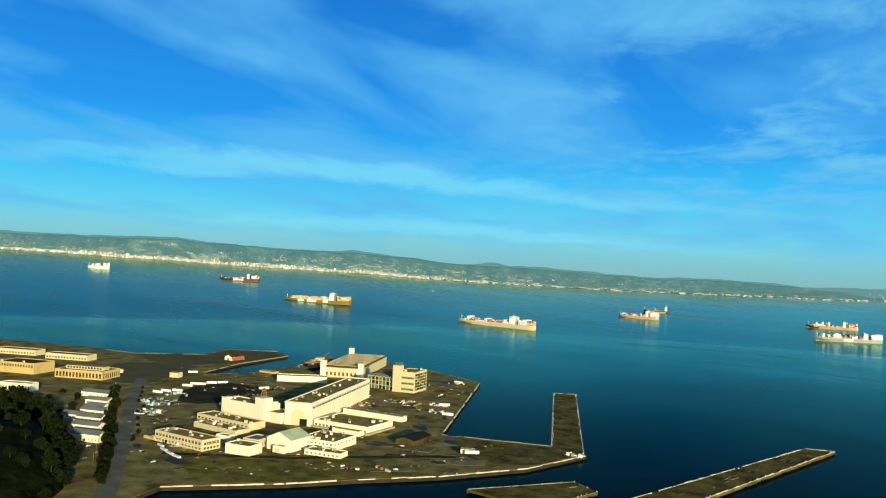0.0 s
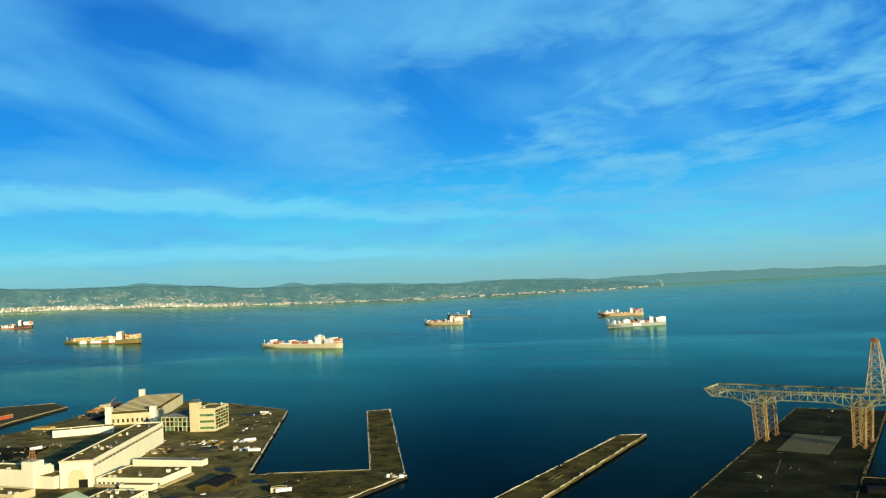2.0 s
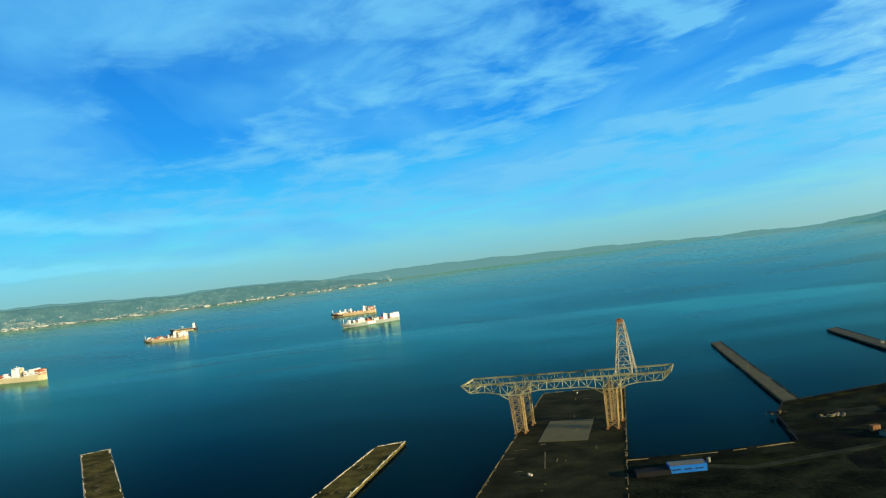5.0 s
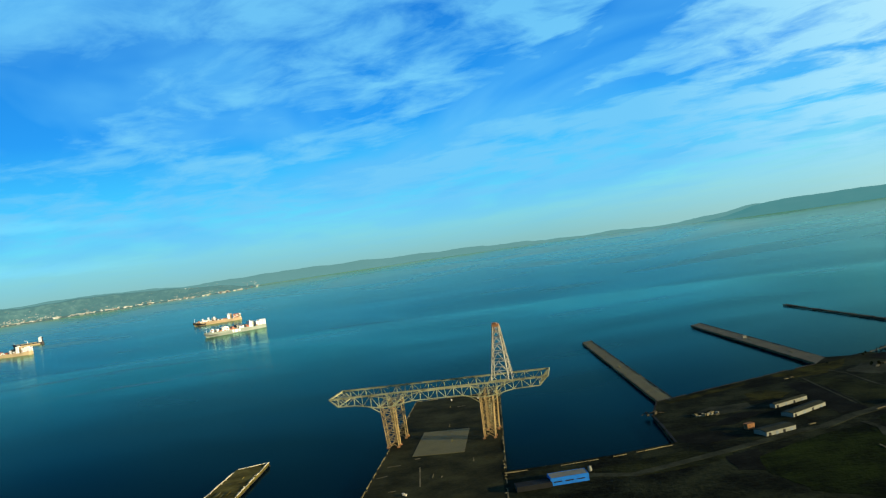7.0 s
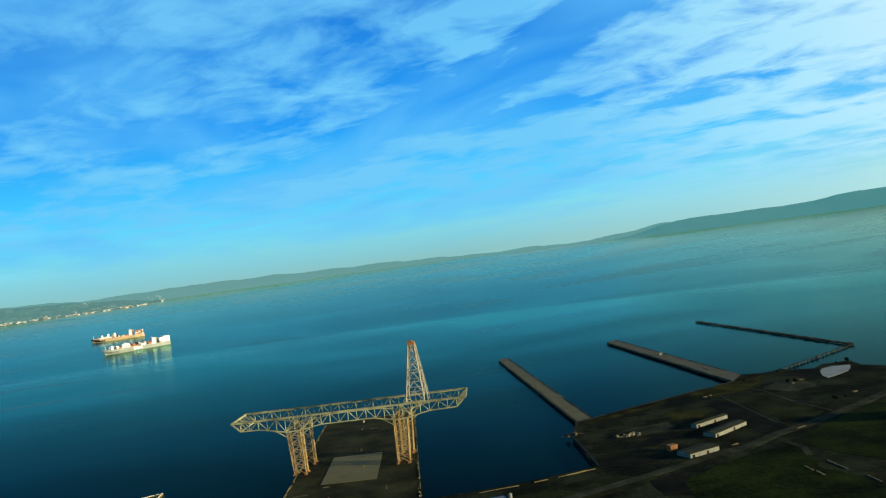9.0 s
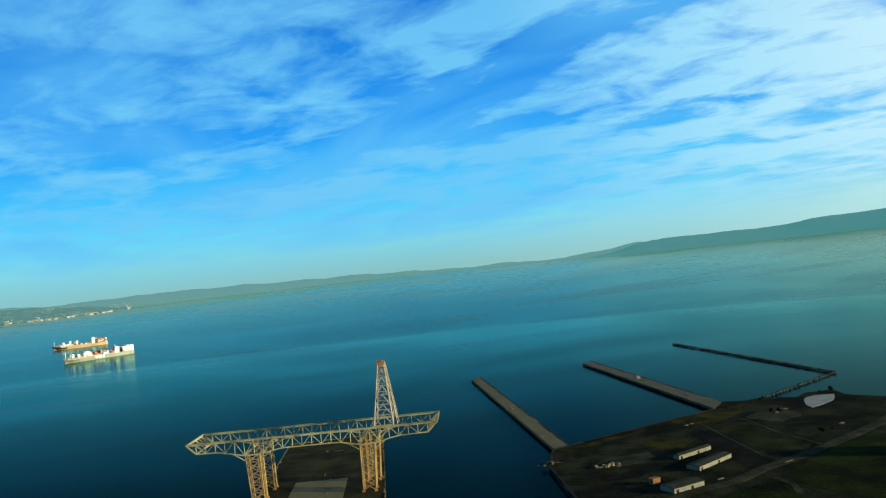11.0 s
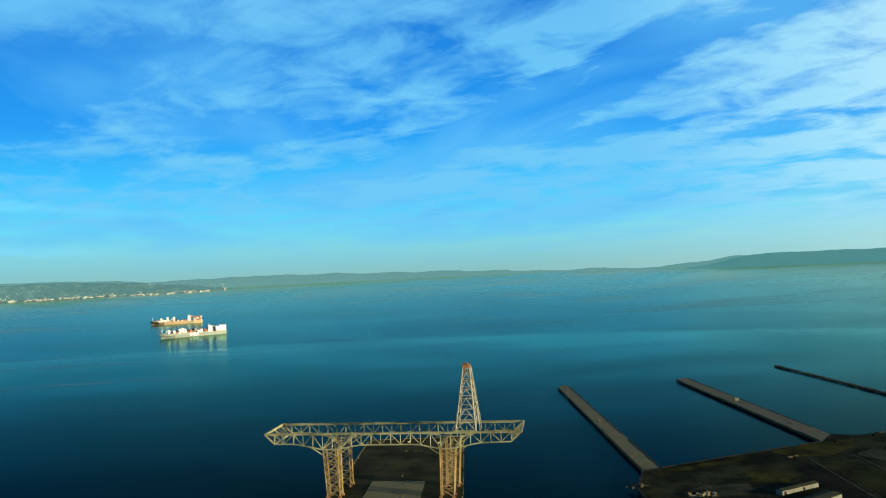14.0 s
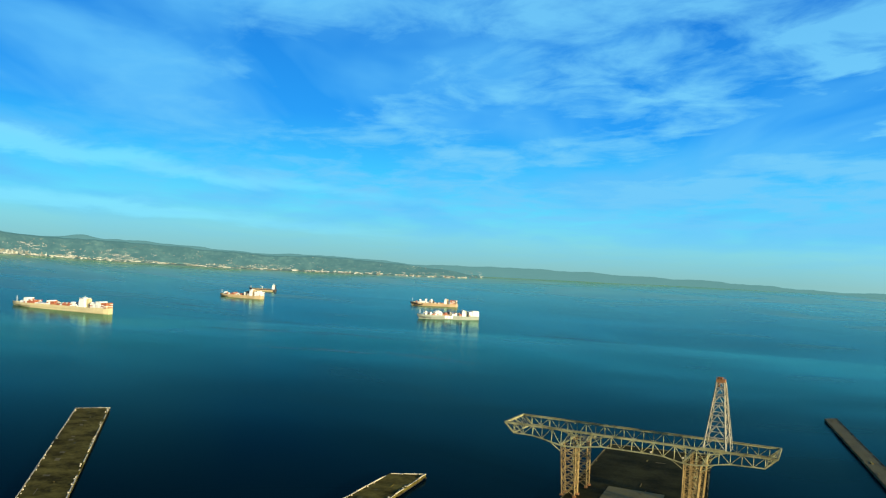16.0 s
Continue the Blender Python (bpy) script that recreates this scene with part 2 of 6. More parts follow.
# ---- mesh helpers ----
class Geo:
    """Vertices and faces of one mesh."""

    def __init__(self):
        self.v, self.f = [], []

    def add(self, verts, faces):
        k = len(self.v)
        self.v += [tuple(p) for p in verts]
        self.f += [tuple(k + i for i in f) for f in faces]
        return self

    def box(self, x0, x1, y0, y1, z0, z1, m=None):
        pts = [Vector((x, y, z)) for z in (z0, z1) for x, y in ((x0, y0), (x1, y0), (x1, y1), (x0, y1))]
        if m is not None:
            pts = [m @ p for p in pts]
        return self.add(pts, [(3, 2, 1, 0), (4, 5, 6, 7), (0, 1, 5, 4), (1, 2, 6, 5), (2, 3, 7, 6), (3, 0, 4, 7)])

    def strut(self, a, b, w):
        """A bar turned on edge, as an angle section lies."""
        a, b = Vector(a), Vector(b)
        ahead = (b - a).normalized()
        side = ahead.cross((0, 0, 1))
        if side.length < 1e-3:
            side = Vector((1, 0, 0))
        side.normalize()
        up = side.cross(ahead)
        s, u = side * w * 0.52, up * w * 0.52
        pts = [p + q for p in (a, b) for q in (-s, -u, s, u)]
        return self.add(pts, [(3, 2, 1, 0), (4, 5, 6, 7), (0, 1, 5, 4), (1, 2, 6, 5), (2, 3, 7, 6), (3, 0, 4, 7)])

    def bar(self, a, b, w, d=None):
        a, b = Vector(a), Vector(b)
        ahead = (b - a).normalized()
        side = ahead.cross((0, 0, 1))
        if side.length < 1e-3:
            side = Vector((1, 0, 0))
        side.normalize()
        up = side.cross(ahead)
        s, u = side * w / 2, up * (d or w) / 2
        pts = [p + q for p in (a, b) for q in (-s - u, s - u, s + u, -s + u)]
        return self.add(pts, [(3, 2, 1, 0), (4, 5, 6, 7), (0, 1, 5, 4), (1, 2, 6, 5), (2, 3, 7, 6), (3, 0, 4, 7)])

    def prism(self, poly, z0, z1, z1b=None):
        """A flat polygon (anticlockwise) with thickness."""
        n = len(poly)
        tris = tessellate([[Vector((x, y, 0)) for x, y in poly]])
        pts = [(x, y, z0) for x, y in poly] + [(x, y, z1) for x, y in poly]
        up = []
        for a, b, c in tris:
            (ax, ay), (bx, by), (cx, cy) = poly[a], poly[b], poly[c]
            up.append((a, b, c) if (bx - ax) * (cy - ay) - (by - ay) * (cx - ax) > 0 else (a, c, b))
        faces = [tuple(n + i for i in f) for f in up] + [f[::-1] for f in up]
        area = sum(poly[i][0] * poly[(i + 1) % n][1] - poly[(i + 1) % n][0] * poly[i][1] for i in range(n))
        for i in range(n):
            j = (i + 1) % n
            q = (i, j, n + j, n + i)
            faces.append(q if area > 0 else q[::-1])
        return self.add(pts, faces)

    def tube(self, x, y, z0, z1, r0, r1, n=8):
        ring = [(math.cos(i * math.tau / n), math.sin(i * math.tau / n)) for i in range(n)]
        pts = [(x + r0 * c, y + r0 * s, z0) for c, s in ring] + [(x + r1 * c, y + r1 * s, z1) for c, s in ring]
        return self.add(pts, [tuple(range(n))[::-1], tuple(range(n, 2 * n))] + [(i, (i + 1) % n, n + (i + 1) % n, n + i) for i in range(n)])

    def mesh(self, name, mat, smooth=False):
        me = bpy.data.meshes.new(name)
        me.from_pydata(self.v, [], self.f)
        me.materials.append(mat)
        if smooth:
            me.polygons.foreach_set("use_smooth", [True] * len(me.polygons))
        return me


from mathutils.geometry import tessellate_polygon as tessellate


def part(name, geo, mat, parent=None, label="", at=None, smooth=False, kind=""):
    me = geo if isinstance(geo, bpy.types.Mesh) else geo.mesh(name, mat, smooth)
    ob = new(name, me)
    ob.parent = parent
    if at is not None:
        ob.matrix_basis = at
    return tagged(ob, label, kind=kind)


def thing(name, x, y, z, heading, label, category, group="", kind=""):
    """An Empty at a thing's base; its x axis points along heading, y to the left of that."""
    ob = new(name)
    ob.matrix_basis = pose(x, y, z, 0, 0, 90 - heading)
    return tagged(ob, label, category, group, kind)


def whole(name, geo, mat, label, category="", group="", kind="", smooth=False, at=None):
    ob = new(name, geo.mesh(name, mat, smooth))
    if at is not None:
        ob.matrix_basis = at
    return tagged(ob, label, category, group, kind)


# ---- palette ----
M = {
    "ground": material("yard_ground", (0.180, 0.145, 0.044), 0.95, dark=0.40, light=1.6, grain=0.5, patch=0.04, bump=0.7, specular=0.03, sharp=1.5),
    "asphalt": material("asphalt", (0.028, 0.0265, 0.0095), 0.95, dark=0.5, light=1.7, grain=0.4, patch=0.03, bump=0.3, specular=0.03, sharp=1.6),
    "deck": material("pier_deck", (0.100, 0.078, 0.017), 0.95, dark=0.4, light=1.7, grain=0.35, patch=0.05, bump=0.3, specular=0.03, sharp=1.8),
    "grass": material("dry_grass", (0.146, 0.119, 0.023), 0.95, dark=0.5, light=1.5, grain=0.5, patch=0.06, bump=0.6, specular=0.03, sharp=1.5),
    "concrete": material("concrete", (0.36, 0.29, 0.15), 0.85, dark=0.65, light=1.2, grain=0.8, patch=0.06),
    "pale": material("pale_concrete", (0.55, 0.47, 0.32), 0.8, dark=0.7, light=1.2, grain=1.0, patch=0.1),
    "quay": material("quay_wall", (0.032, 0.027, 0.016), 0.95, dark=0.4, light=1.4, grain=0.7, patch=0.08, specular=0.05),
    "wood": material("weathered_timber", (0.05, 0.042, 0.026), 0.95, dark=0.5, light=1.4, grain=1.5, patch=0.1, specular=0.05),
    "white": material("white_wall", (0.76, 0.71, 0.50), 0.8, dark=0.93, light=1.04, grain=0.5, patch=0.06, bump=0.05, specular=0.12, stretch=(1, 1, 0.3), sharp=1.1),
    "cream": material("cream_wall", (0.57, 0.49, 0.28), 0.8, dark=0.84, light=1.05, grain=0.5, patch=0.07, bump=0.05, specular=0.12, stretch=(1, 1, 0.3), sharp=1.1),
    "yellow": material("ochre_wall", (0.52, 0.37, 0.13), 0.8, dark=0.7, light=1.1, grain=0.5, patch=0.06, bump=0.1),
    "roof": material("tar_roof", (0.242, 0.178, 0.048), 0.9, dark=0.55, light=1.4, grain=0.5, patch=0.1, specular=0.05, sharp=1.3),
    "roofgrey": material("grey_roof", (0.15, 0.17, 0.17), 0.85, dark=0.6, light=1.2, grain=0.5, patch=0.08, specular=0.1),
    "green": material("pale_green_metal", (0.42, 0.50, 0.28), 0.6, dark=0.7, light=1.1, grain=0.4, patch=0.08),
    "glass": material("dark_glass", (0.02, 0.03, 0.03), 0.15, dark=0.6, light=1.4, grain=0.5, patch=0.1, bump=0, specular=0.6),
    "greenglass": material("green_glazing", (0.07, 0.17, 0.06), 0.45, dark=0.4, light=1.5, grain=0.3, patch=0.15, bump=0),
    "steel": material("painted_steel", (0.30, 0.275, 0.130), 0.75, dark=0.45, light=1.35, grain=0.5, patch=0.08, bump=0.1, specular=0.2, sharp=1.5),
    "rust": material("rusted_steel", (0.30, 0.14, 0.055), 0.85, dark=0.5, light=1.4, grain=0.7, patch=0.1, specular=0.1),
    "redrust": material("red_lead_paint", (0.36, 0.085, 0.04), 0.8, dark=0.6, light=1.3, grain=0.7, patch=0.1, specular=0.2),
    "bluepaint": material("bright_blue_panels", (0.012, 0.13, 0.42), 0.7, dark=0.7, light=1.15, grain=0.4, patch=0.1, specular=0.1),
    "whitepaint": material("white_paint", (0.82, 0.82, 0.78), 0.6, dark=0.8, light=1.05, grain=0.8, patch=0.1, bump=0),
    "teal": material("faded_teal_metal", (0.35, 0.50, 0.50), 0.7, dark=0.6, light=1.3, grain=0.6, patch=0.2),
    "dark": material("dark_metal", (0.014, 0.014, 0.012), 0.85, dark=0.6, light=1.4, grain=1, patch=0.1, specular=0.08),
    "sand": material("crumbled_concrete", (0.173, 0.138, 0.065), 0.95, dark=0.5, light=1.25, grain=0.3, patch=0.05, specular=0.05, sharp=1.6),
    "avenue": material("grey_avenue", (0.130, 0.125, 0.086), 0.9, dark=0.6, light=1.35, grain=0.4, patch=0.04, specular=0.06, sharp=1.4),
    "gravel": material("pale_gravel", (0.26, 0.27, 0.24), 0.95, dark=0.7, light=1.15, grain=0.5, patch=0.06, specular=0.05),
    # shade on the sheds and old headquarters is put into this dulled white
    "dull": material("shade_dulled_white", (0.19, 0.185, 0.14), 0.85, dark=0.7, light=1.15, grain=0.5, patch=0.08, specular=0.05),
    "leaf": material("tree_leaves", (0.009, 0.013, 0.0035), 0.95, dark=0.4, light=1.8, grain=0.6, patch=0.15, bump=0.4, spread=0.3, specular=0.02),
    "legsteel": material("orange_rusted_steel", (0.31, 0.21, 0.082), 0.8, dark=0.5, light=1.3, grain=0.5, patch=0.1, bump=0.1, specular=0.15, sharp=1.4),
    "towersteel": material("greyish_pink_steel", (0.33, 0.295, 0.21), 0.75, dark=0.5, light=1.3, grain=0.5, patch=0.1, bump=0.1, specular=0.2, sharp=1.4),
    "plain": material("smooth_grey_paving", (0.092, 0.084, 0.034), 0.95, dark=0.75, light=1.2, grain=0.4, patch=0.02, bump=0.2, specular=0.04),
    # worn paving of the east yard, its shade darkened into the colour
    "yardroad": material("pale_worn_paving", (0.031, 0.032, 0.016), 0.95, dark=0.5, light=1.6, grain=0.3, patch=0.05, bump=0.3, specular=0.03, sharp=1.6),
    "stain": material("oily_stain", (0.065, 0.048, 0.014), 0.95, dark=0.5, light=1.5, grain=0.5, patch=0.08, bump=0.3, specular=0.03, sharp=1.5),
    "debris": material("mixed_debris", (0.3, 0.25, 0.15), 0.9, grain=1.0, patch=0.2, specular=0.05,
                       island=[(0.0, (0.06, 0.045, 0.02)), (0.4, (0.20, 0.15, 0.07)), (0.65, (0.40, 0.34, 0.22)), (0.9, (0.50, 0.46, 0.35)), (0.975, (0.22, 0.09, 0.05))]),
    "bark": material("tree_bark", (0.025, 0.02, 0.013), 0.95, grain=2, patch=0.3),
}

# ---- water: one sheet, lifted gently towards the far shore ----
CX, CY, R0, R1 = 0.0, -120.0, 2400.0, 4650.0


def blend(a, b, x):
    k = max(0.0, min(1.0, (x - a) / (b - a)))
    return k * k * (3 - 2 * k)


SHORE_Z = [(-180, 170), (-90, 180), (-72, 182), (-64, 166), (-57, 149), (-50, 139), (-44, 122), (-38, 113), (-32, 107), (-26, 112), (-20, 117), (-14, 127), (-8, 131), (-2, 136),
           (4, 138), (12, 134), (20, 136), (31, 142), (110, 146), (180, 170)]


def along(table, a):
    """A smooth value from a table of headings."""
    for (a0, z0), (a1, z1) in zip(table, table[1:]):
        if a0 <= a <= a1:
            k = (a - a0) / (a1 - a0)
            return z0 + (z1 - z0) * k * k * (3 - 2 * k)
    return table[-1][1]


def shore_z(deg):
    """Height of the far water's edge along a heading."""
    return along(SHORE_Z, deg)


def water_z(x, y):
    r = math.hypot(x - CX, y - CY)
    return shore_z(math.degrees(math.atan2(x - CX, y - CY))) * max(0.0, min(1.05, (r - R0) / (R1 - R0))) ** 1.3


def make_water():
    m = bpy.data.materials.new("bay_water")
    m.use_nodes = True
    t = m.node_tree
    t.nodes.remove(t.nodes["Principled BSDF"])
    deep, shine = t.nodes.new("ShaderNodeBsdfDiffuse"), t.nodes.new("ShaderNodeBsdfGlossy")
    shine.inputs["Color"].default_value = (0.55, 0.98, 0.80, 1)
    fres, surf = t.nodes.new("ShaderNodeFresnel"), t.nodes.new("ShaderNodeMixShader")
    fres.inputs[0].default_value = 1.19
    steep, gain = t.nodes.new("ShaderNodeMath"), t.nodes.new("ShaderNodeMath")
    steep.operation, steep.inputs[1].default_value = "POWER", 2.3
    gain.operation, gain.use_clamp, gain.inputs[1].default_value = "MULTIPLY", True, 1.8
    t.links.new(fres.outputs[0], steep.inputs[0])
    t.links.new(steep.outputs[0], gain.inputs[0])
    t.links.new(deep.outputs[0], surf.inputs[1])
    t.links.new(shine.outputs[0], surf.inputs[2])
    t.links.new(surf.outputs[0], t.nodes["Material Output"].inputs[0])
    geo = t.nodes.new("ShaderNodeNewGeometry")

    def noise_at(scale, size, detail, warp=0.0, rot=0.0):
        mp = t.nodes.new("ShaderNodeMapping")
        mp.inputs[3].default_value = scale
        mp.inputs[2].default_value = (0, 0, radians(rot))
        n = t.nodes.new("ShaderNodeTexNoise")
        n.inputs["Scale"].default_value, n.inputs["Detail"].default_value, n.inputs["Distortion"].default_value = size, detail, warp
        t.links.new(geo.outputs["Position"], mp.inputs[0])
        t.links.new(mp.outputs[0], n.inputs[0])
        return n

    broad = noise_at((0.6, 1.0, 1), 0.0016, 3, 1.4, 20)
    streak = noise_at((0.5, 1.1, 1), 0.003, 2, 1.0, 15)
    chop = noise_at((1, 1.5, 1), 0.09, 5, 0.2, 30)
    col = ramp_node(t, [(0.35, (0.000, 0.004, 0.010)), (0.55, (0.000, 0.006, 0.015)), (0.75, (0.000, 0.010, 0.020))])
    t.links.new(broad.outputs[0], col.inputs[0])
    ro = ramp_node(t, [(0.35, (0.15,) * 3), (0.55, (0.20,) * 3), (0.72, (0.30,) * 3)])
    t.links.new(streak.outputs[0], ro.inputs[0])
    # wind roughens the open water beyond the anchorage; the same ramp paints haze
    out_there, farness, both = t.nodes.new("ShaderNodeVectorMath"), t.nodes.new("ShaderNodeMapRange"), t.nodes.new("ShaderNodeMath")
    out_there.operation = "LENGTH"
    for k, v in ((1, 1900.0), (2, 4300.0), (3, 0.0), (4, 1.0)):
        farness.inputs[k].default_value = v
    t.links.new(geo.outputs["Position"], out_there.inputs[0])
    t.links.new(out_there.outputs["Value"], farness.inputs[0])
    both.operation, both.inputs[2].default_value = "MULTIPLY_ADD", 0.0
    t.links.new(farness.outputs[0], both.inputs[0])
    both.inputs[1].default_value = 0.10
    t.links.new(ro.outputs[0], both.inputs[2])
    # more mirror far out, lightening the water as haze would
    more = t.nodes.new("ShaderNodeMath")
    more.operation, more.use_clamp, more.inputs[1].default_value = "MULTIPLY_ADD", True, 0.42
    t.links.new(farness.outputs[0], more.inputs[0])
    # slicks and wind lanes
    lanes, laned = ramp_node(t, [(0.36, (0.9,) * 3), (0.52, (1.0,) * 3), (0.66, (1.13,) * 3)]), t.nodes.new("ShaderNodeMath")
    t.links.new(broad.outputs[0], lanes.inputs[0])
    laned.operation = "MULTIPLY"
    t.links.new(gain.outputs[0], laned.inputs[0])
    t.links.new(lanes.outputs[0], laned.inputs[1])
    t.links.new(laned.outputs[0], more.inputs[2])
    t.links.new(more.outputs[0], surf.inputs[0])
    # haze painted into the far water: base and mirror colours pale with distance
    haze_base, haze_tint = t.nodes.new("ShaderNodeMix"), t.nodes.new("ShaderNodeMix")
    haze_base.data_type = haze_tint.data_type = "RGBA"
    t.links.new(farness.outputs[0], haze_base.inputs[0])
    t.links.new(farness.outputs[0], haze_tint.inputs[0])
    t.links.new(col.outputs[0], haze_base.inputs[6])
    haze_base.inputs[7].default_value = (0.030, 0.060, 0.048, 1)
    haze_tint.inputs[6].default_value = (0.47, 0.96, 0.80, 1)
    haze_tint.inputs[7].default_value = (0.85, 0.98, 0.66, 1)
    t.links.new(haze_base.outputs[2], deep.inputs["Color"])
    t.links.new(haze_tint.outputs[2], shine.inputs["Color"])
    t.links.new(both.outputs[0], shine.inputs["Roughness"])
    b = t.nodes.new("ShaderNodeBump")
    b.inputs["Strength"].default_value, b.inputs["Distance"].default_value = 0.035, 1.0
    t.links.new(chop.outputs[0], b.inputs["Height"])
    calm = t.nodes.new("ShaderNodeMapRange")
    for k, v in ((1, 500.0), (2, 2000.0), (3, 0.035), (4, 0.0)):
        calm.inputs[k].default_value = v
    t.links.new(out_there.outputs["Value"], calm.inputs[0])
    t.links.new(calm.outputs[0], b.inputs["Strength"])
    for n in (deep, shine):
        t.links.new(b.outputs[0], n.inputs["Normal"])
    g = Geo()
    rings = [0, 400, 800, 1300, 1900, 2400] + [2400 + 30 * i for i in range(1, 79)]
    n = 360
    pts = [(CX, CY, 0)]
    for r in rings[1:]:
        for i in range(n):
            a = i * math.tau / n
            x, y = CX + r * math.sin(a), CY + r * math.cos(a)
            pts.append((x, y, water_z(x, y)))
    faces = [(0, 1 + (i + 1) % n, 1 + i) for i in range(n)]
    for k in range(len(rings) - 2):
        o, q = 1 + k * n, 1 + (k + 1) * n
        faces += [(o + i, o + (i + 1) % n, q + (i + 1) % n, q + i) for i in range(n)]
    g.add(pts, faces)
    return whole("water", g, m, "calm deep blue bay water with faint wind streaks, haze painted in far out", "water", kind="structure", smooth=True)


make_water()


def slick(pts, width, seed):
    """A long smooth lane of ruffled water lying on the surface."""
    rr, left, right = random.Random(seed), [], []
    for i in range(41):
        u = i / 40 * (len(pts) - 1)
        k = min(int(u), len(pts) - 2)
        a, b = Vector(pts[k]), Vector(pts[k + 1])
        d = (b - a).normalized()
        n = Vector((-d.y, d.x))
        c = a.lerp(b, u - k) + n * 14 * noise.noise((u * 1.7, seed, 0))
        w = width * math.sin(math.pi * min(1.0, max(0.02, i / 40))) ** 0.6 * (0.7 + 0.5 * noise.noise((u * 3.1, seed, 4)))
        left.append(c + n * w / 2)
        right.append(c - n * w / 2)
    g = Geo()
    g.add([(p.x, p.y, water_z(p.x, p.y) + 0.15) for p in left] + [(p.x, p.y, water_z(p.x, p.y) + 0.15) for p in right], [(i, 41 + i, 42 + i, i + 1) for i in range(40)])
    whole("water_slick", g, SLICK, "pale drifting slick of ruffled water on the bay", "slick", "water slicks", smooth=True)


SLICK = bpy.data.materials.new("ruffled_slick")
SLICK.use_nodes = True
_p = SLICK.node_tree.nodes["Principled BSDF"]
_p.inputs["Base Color"].default_value, _p.inputs["Roughness"].default_value = (0.16, 0.42, 0.50, 1), 0.9
_p.inputs["Specular IOR Level"].default_value = 0.05
_n, _r = SLICK.node_tree.nodes.new("ShaderNodeTexNoise"), ramp_node(SLICK.node_tree, [(0.36, (0, 0, 0)), (0.66, (0.45,) * 3)])
_g, _m = SLICK.node_tree.nodes.new("ShaderNodeNewGeometry"), SLICK.node_tree.nodes.new("ShaderNodeMapping")
_m.inputs[3].default_value = (0.008, 0.03, 0.01)
for a, b in ((_g.outputs["Position"], _m.inputs[0]), (_m.outputs[0], _n.inputs[0]), (_n.outputs[0], _r.inputs[0]), (_r.outputs[0], _p.inputs["Alpha"])):
    SLICK.node_tree.links.new(a, b)
_n.inputs["Scale"].default_value, _n.inputs["Detail"].default_value = 1.0, 4
for k, (pts, w) in enumerate((([(-1790, 2330), (-1560, 2270), (-1330, 2240)], 22), ([(-1560, 1990), (-1350, 1990), (-1150, 2060), (-960, 2170)], 16), ([(-1240, 1750), (-1080, 1820), (-860, 1900), (-640, 1890)], 46),
                              ([(-1900, 1800), (-2080, 1720), (-2260, 1700)], 18), ([(-560, 2300), (-380, 2330), (-200, 2300)], 20), ([(-900, 1500), (-640, 1590), (-420, 1560)], 40))):
    slick(pts, w * 1.8, k + 1)

# ---- the shipyard's made ground ----
QZ = 3.5
DOCK_EDGE = [
    (-396, 455), (-398, 359), (-426, 272), (-459, 209), (-483, 153), (-533, 70), (-465, -59), (-293, 62), (-173, 200), (-140, 328),
    (-137, 428), (-125, 468),
]
EAST_YARD_EDGE = [
    (-21, 466), (-22, 575), (24, 577), (66, 583), (118, 595), (123, 699), (139, 756), (178, 775), (270, 818), (333, 845),
    (357, 878), (380, 870), (404, 877), (411, 858), (432, 856), (448, 872), (480, 872), (476, 839), (531, 759), (746, 613),
    (1492, 308), (3000, -300), (3000, -3000), (-3200, -3000),
]
WEST_YARD_EDGE = [
    (-3200, -200), (-2300, 140), (-1800, 300), (-1520, 432), (-1452, 445), (-1380, 466), (-1314, 570), (-1371, 656), (-1306, 728), (-1236, 702),
    (-1171, 553), (-1088, 424), (-1066, 508), (-1107, 620), (-1164, 780), (-1131, 789), (-1060, 604), (-1009, 616), (-1039, 731), (-1070, 806),
    (-964, 799), (-892, 786), (-803, 761), (-550, 406), (-444, 461),
]
SHORE = DOCK_EDGE + EAST_YARD_EDGE + WEST_YARD_EDGE
whole("ground", Geo().prism(SHORE, QZ - 0.35, QZ), M["ground"], "brown bare earth and worn asphalt of an old shipyard", "ground", kind="structure")
whole("quay_wall", Geo().prism(SHORE, -4, QZ - 0.35), M["quay"], "dark weathered quay wall standing in the water", "quay", kind="structure")


def on_land(x, y):
    inside = False
    for (x0, y0), (x1, y1) in zip(SHORE, SHORE[1:] + SHORE[:1]):
        if (y0 > y) != (y1 > y) and x < x0 + (x1 - x0) * (y - y0) / (y1 - y0):
            inside = not inside
    return inside


def rough(poly, amp, step=6.0, seed=0.0):
    """The same outline with a ragged edge."""
    out = []
    for (x0, y0), (x1, y1) in zip(poly, poly[1:] + poly[:1]):
        d = math.hypot(x1 - x0, y1 - y0)
        n = max(1, int(d / step))
        nx, ny = (y1 - y0) / d, (x0 - x1) / d
        for i in range(n):
            x, y = x0 + (x1 - x0) * i / n, y0 + (y1 - y0) * i / n
            k = amp * (noise.noise((x * 0.05, y * 0.05, seed)) + 0.6 * noise.noise((x * 0.19, y * 0.19, seed + 3)))
            out.append((x + nx * k, y + ny * k))
    return out


def sheet(name, poly, mat, label, category, lift=0.12, kind="structure", ragged=0.0):
    if ragged:
        poly = rough(poly, ragged, seed=lift * 10 + poly[0][0])
    return whole(name, Geo().prism(poly, QZ - 0.3, QZ + lift), mat, label, category, kind=kind)


